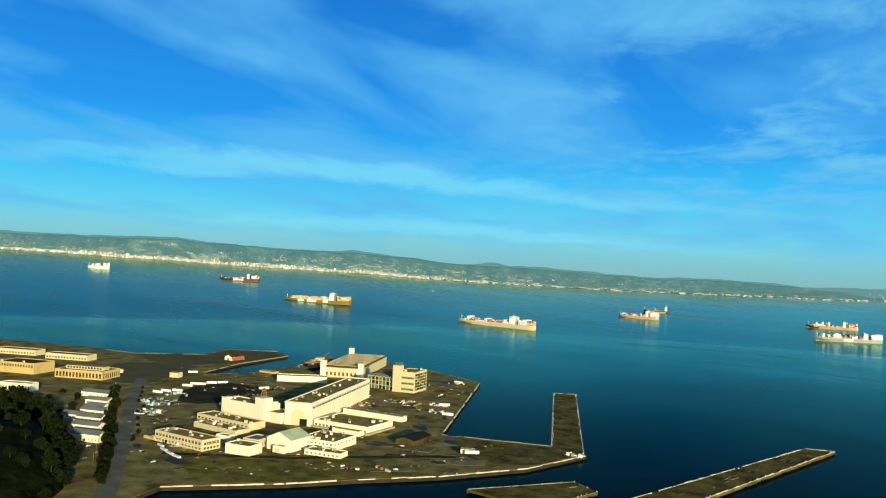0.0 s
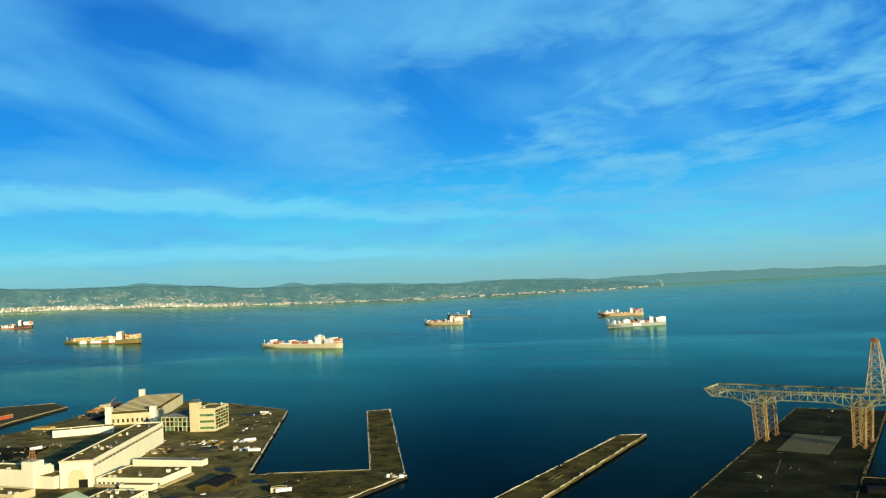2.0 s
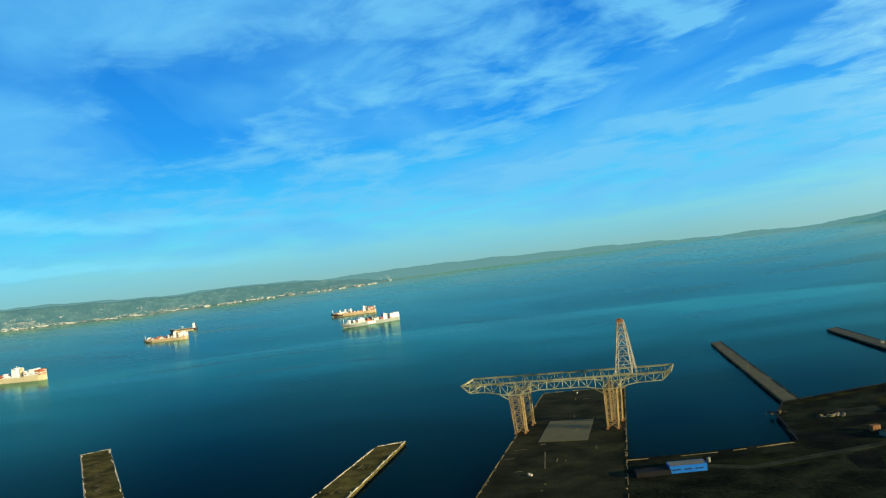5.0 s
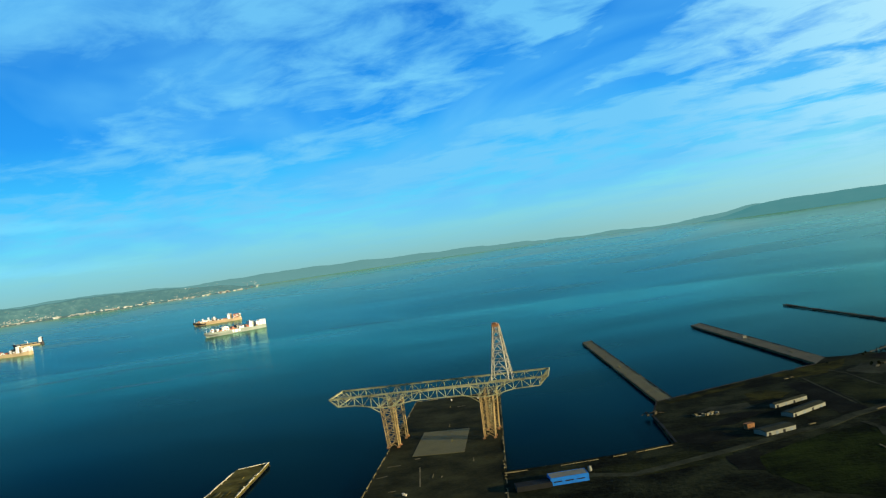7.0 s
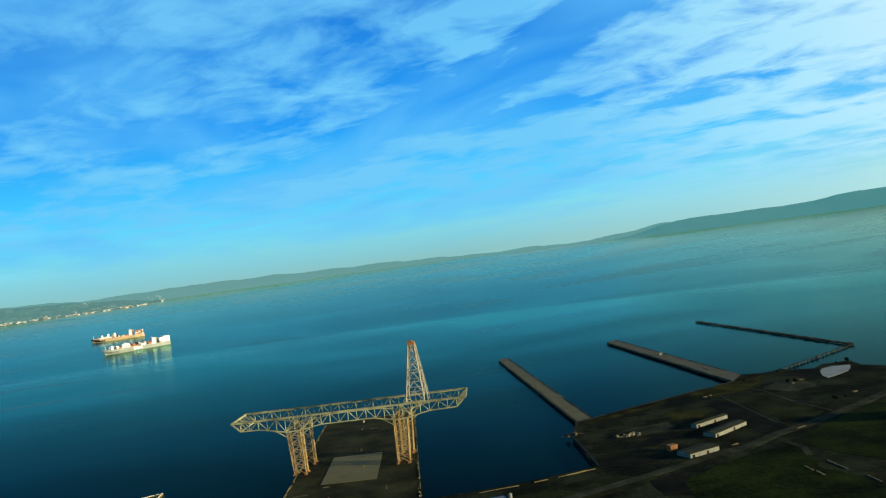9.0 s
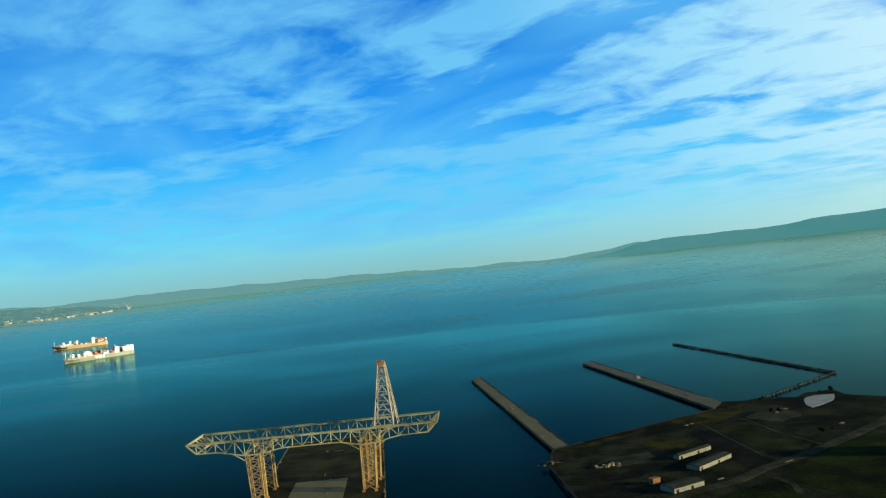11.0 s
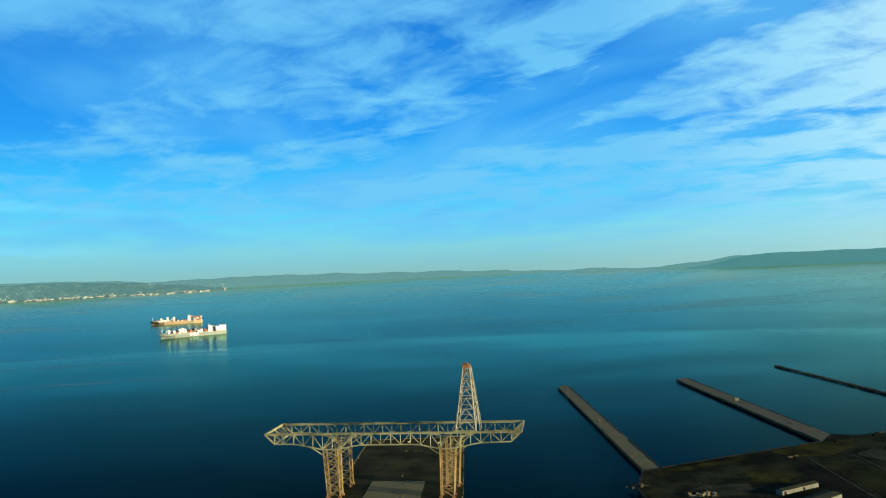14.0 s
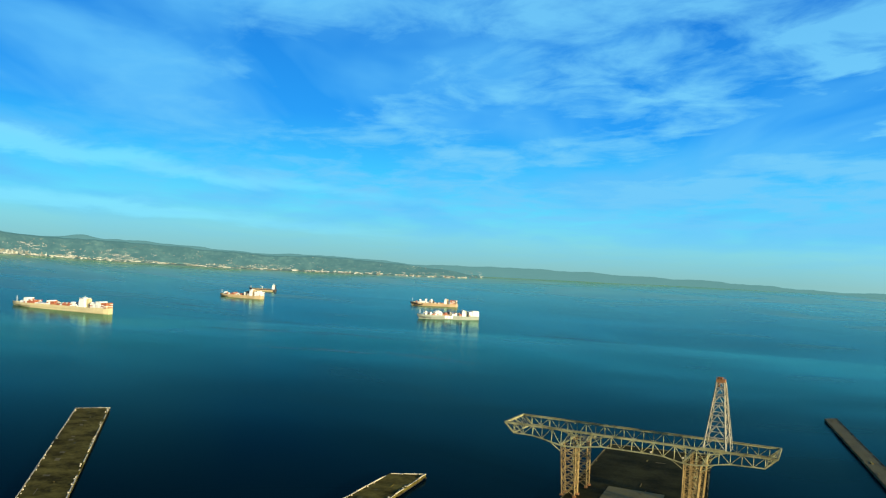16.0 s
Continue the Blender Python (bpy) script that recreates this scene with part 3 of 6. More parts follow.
def strip(name, pts, width, mat, label, category, lift=0.2):
    """A road along a line of points."""
    left, right = [], []
    for i, p in enumerate(pts):
        a, b = Vector(pts[max(i - 1, 0)]), Vector(pts[min(i + 1, len(pts) - 1)])
        d = (b - a).normalized()
        nrm = Vector((-d.y, d.x)) * width / 2
        left.append(tuple(Vector(p) + nrm))
        right.append(tuple(Vector(p) - nrm))
    return sheet(name, right + left[::-1], mat, label, category, lift)

# ---- the far shore: low city flats and hazy hills ----
CREST = [(-130, 270), (-95, 276), (-75, 270), (-70, 272), (-66, 280), (-62.5, 284), (-59.5, 264), (-56, 258), (-51.5, 257), (-50.5, 262), (-49.5, 252), (-47, 244), (-44, 221), (-41, 214), (-38, 217), (-35, 204),
         (-32, 192), (-29, 191), (-26, 200), (-23, 188), (-20, 178), (-17, 182), (-14, 186), (-11, 190), (-8, 187), (-5, 183), (-2, 176), (1, 169), (4, 164), (8, 158), (12.5, 152), (15.5, 170), (18.5, 204),
         (22, 208), (25, 207), (30.5, 236), (40, 255), (60, 270), (110, 230)]


def crest(a):
    return along(CREST, a)


def ring_point(a, r, z):
    return (CX + r * math.sin(radians(a)), CY + r * math.cos(radians(a)), z)


# distance haze is painted in: the far land gives off its colour
M["hill"] = material("hazy_hills", (0.016, 0.024, 0.017), 1.0, dark=0.2, light=3.6, grain=0.04, patch=0.010, bump=0.0, haze_glow=(0.045, 0.136, 0.134), sharp=1.3)
M["hillfar"] = material("far_hazy_hills", (0.01, 0.014, 0.015), 1.0, dark=0.8, light=1.3, grain=0.02, patch=0.004, bump=0.0, haze_glow=(0.070, 0.195, 0.195))
M["flats"] = material("hazed_shore_flats", (0.045, 0.055, 0.035), 1.0, dark=0.5, light=1.8, grain=0.03, patch=0.01, bump=0.0, haze_glow=(0.035, 0.092, 0.082))
M["mount"] = material("hazy_mountain", (0.008, 0.014, 0.014), 1.0, dark=0.6, light=1.8, grain=0.03, patch=0.006, bump=0.0, haze_glow=(0.042, 0.160, 0.165))
M["city"] = material("far_city_walls", (0.8, 0.7, 0.5), 0.9, dark=0.8, light=1.1, grain=0.05, patch=0.01, bump=0.0,
                     island=[(0.0, (0.46, 0.45, 0.39)), (0.3, (0.27, 0.28, 0.24)), (0.55, (0.20, 0.20, 0.16)), (0.8, (0.62, 0.61, 0.56)), (0.92, (0.15, 0.15, 0.13))])


def hills(name, r_foot, r_top, drop, rough, mat, label, a0, a1, scale=1.0):
    g, cols = Geo(), []
    steps = int((a1 - a0) / 0.25)
    for i in range(steps + 1):
        a = a0 + (a1 - a0) * i / steps
        base = shore_z(a)
        edge = min(1.0, (i + 1) / 25, (steps + 1 - i) / 25)
        top = base + (crest(a) * scale - drop - base) * edge
        if mat is M["hillfar"]:
            top += 22 * max(0.0, 1 - abs(a + 40.6) / 1.6) ** 1.5
        top += rough * (noise.fractal((a * 0.35, drop * 0.1, 1.7), 1.0, 2.0, 5) + 0.3 * noise.noise((a * 2.3, drop, 4)))
        row = []
        for k in range(9):
            u = k / 8
            r = r_foot + (r_top - r_foot) * u
            wob = 0 if k in (0, 8) else rough * 0.9 * noise.noise((a * 0.8, u * 3, drop))
            row.append(ring_point(a, r, base + (top - base) * u ** 0.8 + wob))
        row.append(ring_point(a, r_top + 30, base))
        cols.append(row)
    n = len(cols[0])
    g.add([p for c in cols for p in c], [(i * n + k, i * n + k + 1, (i + 1) * n + k + 1, (i + 1) * n + k) for i in range(steps) for k in range(n - 1)])
    whole(name, g, mat, label, "hills", kind="structure", smooth=True)


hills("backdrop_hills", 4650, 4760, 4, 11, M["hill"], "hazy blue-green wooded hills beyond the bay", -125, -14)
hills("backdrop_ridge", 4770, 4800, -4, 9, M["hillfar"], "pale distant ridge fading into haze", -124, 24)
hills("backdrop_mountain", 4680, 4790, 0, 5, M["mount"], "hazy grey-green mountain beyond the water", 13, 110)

g = Geo()
pts = []
for i in range(241):
    a = -125 + 113 * i / 240
    w = 4575 - 15 * noise.noise((a * 0.3, 2, 2)) + 80 * blend(-24, -12, a)
    z0, low = shore_z(a), 1 - 0.8 * blend(-34, -14, a)
    wz = z0 * ((w - R0) / (R1 - R0)) ** 1.3
    pts += [ring_point(a, w, wz - 3), ring_point(a, w + 1, wz + 2 * low), ring_point(a, 4675, z0 + 7 * low)]
g.add(pts, [(3 * i + k, 3 * i + k + 1, 3 * i + k + 4, 3 * i + k + 3) for i in range(240) for k in range(2)])
whole("shore", g, M["flats"], "low far shore of the bay with port flats, haze added as a faint glow", "shore", kind="structure")

g = Geo()
rng = random.Random(5)
for i in range(30000):
    low_strip = rng.random() < 0.30
    a = rng.uniform(-118, -15) if rng.random() < 0.5 else rng.gauss(-55, 12)
    if not -118 < a < -15:
        continue
    dense = noise.noise((a * 0.25, i % 7 * 0.1, 9)) + 0.35 * noise.noise((a * 1.7, 5, 3))
    z0 = shore_z(a)
    if low_strip:
        r = rng.uniform(4588, 4662)
        if dense < -0.30 and rng.random() < 0.7 or rng.random() < 0.3 * blend(-48, -30, a) or noise.noise((a * 1.3, 3, 8)) < 0.1 * blend(-46, -36, a) and a > -46 and rng.random() < 0.75:
            continue
        ground_z = z0 + 7 * (r - 4575) / 100 - 1
        w, h = rng.uniform(3, 15), rng.uniform(0.8, 3.6) * (1.4 if a < -45 else 0.8)
        core = math.exp(-((a + 56.5) / 1.8) ** 2) + 0.4 * math.exp(-((a + 66) / 3) ** 2) + 0.25 * math.exp(-((a + 45) / 4) ** 2)
        if rng.random() < core * 0.4:
            w, h = rng.uniform(4, 9), rng.uniform(6, 17)
    else:
        u = rng.random() ** 2.3 * 0.9
        r = 4655 + 100 * u
        clump = noise.noise((a * 0.55, u * 3.2, 1)) + 0.6 * noise.noise((a * 2.2, u * 9, 6))
        if clump < -0.12 + 0.6 * u + 0.35 * blend(-44, -26, a) and rng.random() < 0.93:
            continue
        ground_z = z0 + (crest(a) - 4 - z0) * ((r - 4650) / 110) ** 0.8
        w, h = rng.uniform(1.2, 5.5), rng.uniform(0.3, 1.1)
    m4 = pose(*ring_point(a, r, 0), 0, 0, -a)
    g.box(-w / 2, w / 2, -3, 3, ground_z - (6 if low_strip else 1.0), ground_z + h, m4)
whole("far_city", g, M["city"], "sunlit cream and white city blocks along the far shore", "city", kind="stuff")

# harbour cranes of the far port
def port_crane(a, r, size):
    g = Geo()
    z = shore_z(a) + 1
    for sx in (-1, 1):
        g.bar((sx * 6, 0, 0), (sx * 5, 0, 30), 2.0)
    g.bar((-6, 0, 20), (6, 0, 20), 1.6)
    g.bar((-16, 0, 31), (14, 0, 31), 2.2)
    g.bar((-16, 0, 31), (-26, 0, 50), 1.8)
    g.bar((4, 0, 31), (0, 0, 45), 1.6)
    x, y, _ = ring_point(a, r, 0)
    ob = new("port_crane", g.mesh("port_crane", M["dull"]))
    ob.matrix_basis = pose(x, y, z, 0, 0, -a) @ Matrix.Scale(size, 4)
    tagged(ob, "white ship-to-shore crane with raised boom on the far quay", "crane", "far port cranes")


for i in range(14):
    port_crane(-74 + i * 1.35 + rng.uniform(-0.4, 0.4), 4570, rng.uniform(0.45, 0.7))

# ---- the gantry crane on its pier ----
def lattice_leg(base, top, wx, wy, bays, w):
    """A four-legged braced tower, narrow at the foot."""
    g = Geo()
    bx, by, bz = base
    tx, ty, tz = top

    def ring(k):
        x, y, z = bx + (tx - bx) * k, by + (ty - by) * k, bz + (tz - bz) * k
        s = 0.86 + 0.14 * k
        return [Vector((x + sx * wx / 2 * s, y + sy * wy / 2 * s, z)) for sx, sy in ((-1, -1), (1, -1), (1, 1), (-1, 1))]

    rings = [ring(i / bays) for i in range(bays + 1)]
    for c in range(4):
        g.bar(rings[0][c], rings[-1][c], w * 1.15)
    for i in range(bays):
        for c in range(4):
            d = (c + 1) % 4
            g.strut(rings[i + 1][c], rings[i + 1][d], w * 0.85)
            g.strut(rings[i][c], rings[i + 1][d], w * 0.78)
            g.strut(rings[i][d], rings[i + 1][c], w * 0.78)
    return g, rings[0]


def gantry_crane(x, y, heading):
    root = thing("gantry_crane", x, y, QZ, heading, "giant weathered tan steel gantry crane standing across the pier", "crane")
    root.scale.z = 0.925
    L, D = 209.0, 46.0
    top, bot = 56.0, 46.0

    def low(u):
        """Height of the bottom chord along the bridge."""
        for (u0, z0), (u1, z1) in zip(LOW, LOW[1:]):
            if u0 <= u <= u1:
                return z0 + (z1 - z0) * (u - u0) / (u1 - u0)
        return LOW[-1][1]

    LOW = [(0, 48.0), (26, 47.6), (48, 42.6), (61, 42.6), (78, 46.4), (127, 46.4), (143, 42.6), (157, 42.6), (174, 47.2), (209, 48.2)]
    bays, u0, u1 = 24, 8.0, 201.0
    for v in (0.0, D):
        g = Geo()
        g.bar((0, v, top), (L, v, top), 0.9, 1.5)
        us = [u0 + (u1 - u0) * i / bays for i in range(bays + 1)]
        for a, b in zip(us, us[1:]):
            g.bar((a, v, low(a)), (b, v, low(b)), 0.8, 1.0)
        for i, u in enumerate(us):
            g.strut((u, v, low(u)), (u, v, top), 0.52)
            if i < bays:
                n = us[i + 1]
                if i % 2:
                    g.strut((u, v, low(u)), (n, v, top), 0.52)
                else:
                    g.strut((u, v, top), (n, v, low(n)), 0.52)
        for a, b in ((0, u0), (L, u1)):
            g.bar((a, v, top), (b, v, low(b)), 1.0)
        part("side_truss", g, M["steel"], root)
        # inner trough truss beside each runway
        w = v + (3.6 if v == 0 else -3.6)
        g = Geo()
        g.bar((3, w, top), (L - 3, w, top), 0.8, 1.0)
        for i in range(0, bays + 1, 2):
            g.strut((us[i], w, top), (us[i], v, low(us[i])), 0.4)
        part("inner_truss", g, M["steel"], root)
        # the runway deck, with gaps where boards are gone
        g = Geo()
        rr = random.Random(3 if v else 8)
        for i in range(70):
            if rr.random() < 0.12:
                continue
            a = 1 + (L - 2) * i / 70
            y0, y1 = sorted((v, w))
            g.box(a, a + (L - 2) / 70 - 0.15, y0 + 0.5, y1 - 0.5, top + 0.2, top + 0.55)
        part("runway_deck", g, M["roof"], root, "dark worn plank decking with gaps", kind="stuff")
    for u, e in ((0.0, 8.0), (L, L - 8.0)):
        g = Geo()
        g.bar((u, 0, top), (u, D, top), 1.4, 1.6)
        g.bar((e, 0, low(e)), (e, D, low(e)), 1.0)
        for i in range(7):
            v = D * i / 6
            g.strut((u, v, top), (e, v, low(e)), 0.44)
            if i < 6:
                n = D * (i + 1) / 6
                g.strut((u, v if i % 2 else n, top), (e, n if i % 2 else v, low(e)), 0.41)
        part("end_truss", g, M["steel"], root)
    for u in (48, 61, 143, 157):
        g = Geo()
        g.bar((u, 0, 43), (u, D, 43), 1.2)
        g.strut((u, 0, top - 1), (u, 7, top - 1), 0.61)
        g.strut((u, D, top - 1), (u, D - 7, top - 1), 0.61)
        for i in range(6):
            a, b = D * i / 6, D * (i + 1) / 6
            g.strut((u, a, 43), (u, b, bot), 0.34)
        part("cross_girder", g, M["steel"], root)
    for u, lean in ((54.5, 1.0), (150.0, -1.0)):
        for v in (5.5, D - 5.5):
            g, feet = lattice_leg((u + lean * 1.5, v, 1.2), (u, v, 43), 12, 11, 6, 0.66)
            leg = part("leg", g, M["legsteel"], root)
            for f in feet:
                part("leg_foot", Geo().box(f.x - 1.2, f.x + 1.2, f.y - 1.2, f.y + 1.2, 0, 1.5), M["rust"], leg, "rusted steel bogie foot")
        g = Geo()
        for z0, z1 in ((14, 28), (28, 43)):
            g.strut((u, 11, z0), (u, D - 11, z1), 0.48)
            g.strut((u, 11, z1), (u, D - 11, z0), 0.48)
            g.strut((u, 11, z1), (u, D - 11, z1), 0.54)
        part("leg_brace", g, M["steel"], root)
        for s in (-1, 1):
            for v in (0.0, D):
                part("knee_brace", Geo().strut((u + s * 6.5, v, 38), (u + s * 16, v, low(u + s * 16)), 0.8), M["steel"], root)
    # the tower added on the bridge
    tower = part("mast_tower", Geo().box(155.5, 172.5, -0.6, 0.6, top + 0.9, top + 1.9), M["steel"], root)
    z0, z1 = top + 1.0, 110.0
    foot = [(157, 0), (173.5, 0), (173.5, 30), (157, 30)]
    head = [(163.5, 11), (169, 11), (169, 17), (163.5, 17)]
    bays = 7

    def at(c, k):
        (fx, fy), (hx, hy) = foot[c], head[c]
        return Vector((fx + (hx - fx) * k, fy + (hy - fy) * k, z0 + (z1 - z0) * k))

    g = Geo()
    for c in range(4):
        g.bar(at(c, 0), at(c, 1), 0.9)
    part("tower_leg", g, M["towersteel"], tower)
    g = Geo()
    ks = [1 - (1 - i / bays) ** 1.25 for i in range(bays + 1)]
    for k0, k1 in zip(ks, ks[1:]):
        for c in range(4):
            d = (c + 1) % 4
            g.strut(at(c, k1), at(d, k1), 0.75)
            mid = at(c, k1).lerp(at(d, k1), 0.5)
            g.strut(at(c, k0), mid, 0.7)
            g.strut(at(d, k0), mid, 0.7)
    part("tower_brace", g, M["towersteel"], tower)
    g = Geo().box(163, 169.5, 10.5, 17.5, 109.6, 112).box(163.8, 167.5, 11.5, 16.5, 112, 113.6).box(163.6, 165.5, 12, 16, 106, 109.6)
    for i in range(4):
        g.bar((163.4 + 1.9 * i, 10.6, 112), (163.4 + 1.9 * i, 10.6, 114.4), 0.3)
    part("tower_head", g, M["rust"], tower, "rust-red sheave platform at the top")
    g = Geo().bar((176, 8, top), (170, 13, 110), 0.4).bar((176, 22, top), (170, 15, 110), 0.4)
    for i in range(12):
        k = i / 12
        g.bar(Vector((176, 8, top)).lerp(Vector((170, 13, 110)), k), Vector((176, 22, top)).lerp(Vector((170, 15, 110)), k), 0.3)
    part("stair_ladder", g, M["towersteel"], tower)
    # winch house and walkway clutter on the bridge
    part("winch_cabin", Geo().box(66, 69.5, 0.5, 3.5, top - 7, top - 3).box(65.6, 69.9, 0.2, 3.8, top - 3, top - 2.6), M["dull"], root, "small grey-white operator cabin under the runway")
    return root


CRANE_AT = (-177, 710, 97)
gantry_crane(*CRANE_AT)

# ---- piers ----
def pier(name, corners, label, edge_mat, marks=0, seed=1, deck=None, group="", bumps=True, lip=0.5):
    """A deck on piles: corners anticlockwise from above, the outer end between the 2nd and 3rd."""
    root = new(name)
    cx, cy = corners[0]
    root.matrix_basis = pose(cx, cy, 0)
    tagged(root, label, "pier", group)
    loc = [Vector((x - cx, y - cy)) for x, y in corners]
    rr = random.Random(seed)
    part("deck", Geo().prism([tuple(p) for p in loc], 1.6, QZ + 0.03), deck or M["deck"], root)
    sides = [(0, 1), (1, 2), (2, 3)]
    for a, b in sides:
        p, q = loc[a], loc[b]
        d = (q - p)
        length = d.length
        d.normalize()
        inw = Vector((-d.y, d.x))
        g = Geo()
        s = 0.0
        while s < length - 3:
            step = rr.uniform(5, 14)
            e = min(s + step, length)
            if rr.random() > 0.10:
                w, h = rr.uniform(0.6, 1.0), rr.uniform(0.2, lip)
                c0, c1 = p + d * s + inw * 0.02, p + d * (e - rr.uniform(0.2, 2.0)) + inw * 0.02
                part("kerb_stone", Geo().prism([tuple(c0), tuple(c1), tuple(c1 + inw * w), tuple(c0 + inw * w)], QZ - 0.2, QZ + h), edge_mat, root)
            if bumps and rr.random() < 0.45:
                c = p + d * s + inw * rr.uniform(0.5, 2)
                part("bollard", Geo().tube(c.x, c.y, QZ - 0.2, QZ + rr.uniform(0.6, 1.2), rr.uniform(0.5, 1.0), 0.5, 7), edge_mat, root)
            s = e
        g = Geo()
        n = max(3, int(length / 7))
        for i in range(n + 1):
            c = p + d * (length * i / n) + inw * 0.9
            g.tube(c.x, c.y, -3, 1.7, 0.45, 0.45, 6)
        for i in range(n):
            if rr.random() < 0.8:
                c0, c1 = p + d * (length * i / n), p + d * (length * (i + 0.9) / n)
                g.prism([tuple(c0 + inw * 0.1), tuple(c1 + inw * 0.1), tuple(c1 + inw * 0.5), tuple(c0 + inw * 0.5)], 0.6, 2.6)
        part("timber_fender", g, M["wood"], root, "dark timber piles and fender boards", kind="stuff")
    if marks:
        near, far = (loc[0] + loc[3]) / 2, (loc[1] + loc[2]) / 2
        across = (loc[3] - loc[0]).normalized()
        along = (far - near).normalized()
        for i in range(marks):
            k = rr.uniform(0.05, 0.95)
            c = near.lerp(far, k) + across * rr.uniform(-7, 7)
            a, w = rr.uniform(2, 12), rr.uniform(0.6, 3.0)
            g = Geo().prism([tuple(c), tuple(c + across * w), tuple(c + across * w * 0.9 + along * a), tuple(c + along * a * 1.05)][::-1], QZ - 0.2, QZ + rr.choice((0.06, 0.1, 0.5)))
            part("deck_patch", g, rr.choice((M["sand"], M["deck"], M["roof"], M["plain"])), root)
    return root


pier("pier", [(-395, 450), (-647, 804), (-673, 781), (-444, 461)][::1], "dark asphalt finger pier with broken pale kerbs", M["pale"], 8, 2, group="finger piers")
pier("pier", [(-243, 331), (-243, 710), (-271, 697), (-283, 332)], "long dark finger pier with white crumbling kerbs", M["pale"], 30, 4, group="finger piers", lip=0.9)
pier("pier", [(-311, 264), (-311, 345), (-343, 356), (-383, 261)], "short pier stub with earth on its deck", M["concrete"], 6, 5, group="finger piers")
pier("pier", [(158, 766), (148, 1286), (131, 1274), (140, 757)], "long straight concrete pier with olive weathered deck", M["wood"], 10, 6, deck=material("olive_deck", (0.092, 0.076, 0.018), 0.9, dark=0.6, light=1.3, grain=0.4, patch=0.04), group="outer piers", bumps=False)
pier("pier", [(357, 878), (336, 1323), (316, 1310), (334, 848)], "long low concrete pier with a small hut", M["wood"], 10, 7, deck=material("brown_deck", (0.064, 0.053, 0.016), 0.9, dark=0.6, light=1.3, grain=0.4, patch=0.04), group="outer piers", bumps=False)
pier("pier", [(-20, 466), (-13, 933), (-116, 932), (-136, 438)], "broad dark asphalt crane pier with dusty stains", M["sand"], 10, 9, deck=M["asphalt"], group="crane pier", lip=0.7)
g = Geo().box(0, 5, 0, 4, 0, 3).box(-0.3, 5.3, -0.3, 4.3, 3, 3.4)
whole("pier_hut", g, M["dull"], "tiny white hut on the pier deck", "hut", at=pose(334, 1097, QZ))

# pale slab on the crane pier
whole("concrete_slab", Geo().prism([(-100, 660), (-53, 654), (-49, 748), (-95, 753)], QZ - 0.2, QZ + 0.35), material("slab", (0.118, 0.098, 0.026), 0.9, dark=0.75, light=1.15, grain=0.3, patch=0.05),
      "worn square of pale olive concrete on the pier", "slab")


def breakwater(name, a, b, gap, seed, label):
    root = new(name)
    root.matrix_basis = pose(a[0], a[1], 0)
    tagged(root, label, "breakwater", "broken breakwater")
    d = Vector(b) - Vector(a)
    length = d.length
    d.normalize()
    n = Vector((-d.y, d.x))
    rr = random.Random(seed)
    piles, beams = Geo(), Geo()
    s = 0.0
    while s < length:
        c = d * s + n * rr.uniform(-1.2, 1.2)
        h = rr.uniform(2.0, 4.5)
        piles.tube(c.x, c.y, -3, h, rr.uniform(0.4, 0.7), rr.uniform(0.35, 0.55), 6)
        if rr.random() > gap:
            e = min(s + rr.uniform(5, 16), length)
            w = rr.uniform(1.2, 3.6)
            c0, c1 = d * s, d * e
            beams.prism([tuple(c0 - n * w), tuple(c1 - n * w), tuple(c1 + n * w), tuple(c0 + n * w)], rr.uniform(0.8, 1.4), rr.uniform(1.8, 3.0))
        s += rr.uniform(2.5, 5)
    if gap > 1:
        beams.prism([tuple(d * 2 - n * 0.5), tuple(d * length - n * 0.5), tuple(d * length + n * 0.5), tuple(d * 2 + n * 0.5)], 1.2, 1.9)
    part("timber_fender", piles, M["dark"], root, "blackened timber piles", kind="stuff")
    part("walkway", beams, M["wood"], root, "collapsed timber deck", kind="stuff")


breakwater("breakwater", (517, 1442), (548, 981), 0.3, 3, "long dark ruined timber breakwater in the water")
breakwater("breakwater", (550, 984), (410, 886), 1.1, 4, "row of bare dark piles leading to the shore")

# ---- ships at anchor ----
HULL = {
    "black": material("black_hull", (0.03, 0.025, 0.024), 0.6, dark=0.7, light=1.5, grain=0.2, patch=0.03, bump=0),
    "green": material("green_hull", (0.15, 0.15, 0.04), 0.6, dark=0.7, light=1.2, grain=0.2, patch=0.03, bump=0),
    "tan": material("tan_hull", (0.60, 0.50, 0.29), 0.6, dark=0.8, light=1.1, grain=0.2, patch=0.03, bump=0),
    "ochre": material("ochre_hull", (0.50, 0.36, 0.20), 0.6, dark=0.8, light=1.1, grain=0.2, patch=0.03, bump=0),
    "grey": material("grey_hull", (0.27, 0.29, 0.24), 0.6, dark=0.8, light=1.1, grain=0.2, patch=0.03, bump=0),
    "salmon": material("salmon_hull", (0.50, 0.34, 0.19), 0.6, dark=0.75, light=1.1, grain=0.2, patch=0.03, bump=0),
    "white": material("white_hull", (0.5, 0.49, 0.45), 0.6, dark=0.8, light=1.1, grain=0.2, patch=0.03, bump=0),
}
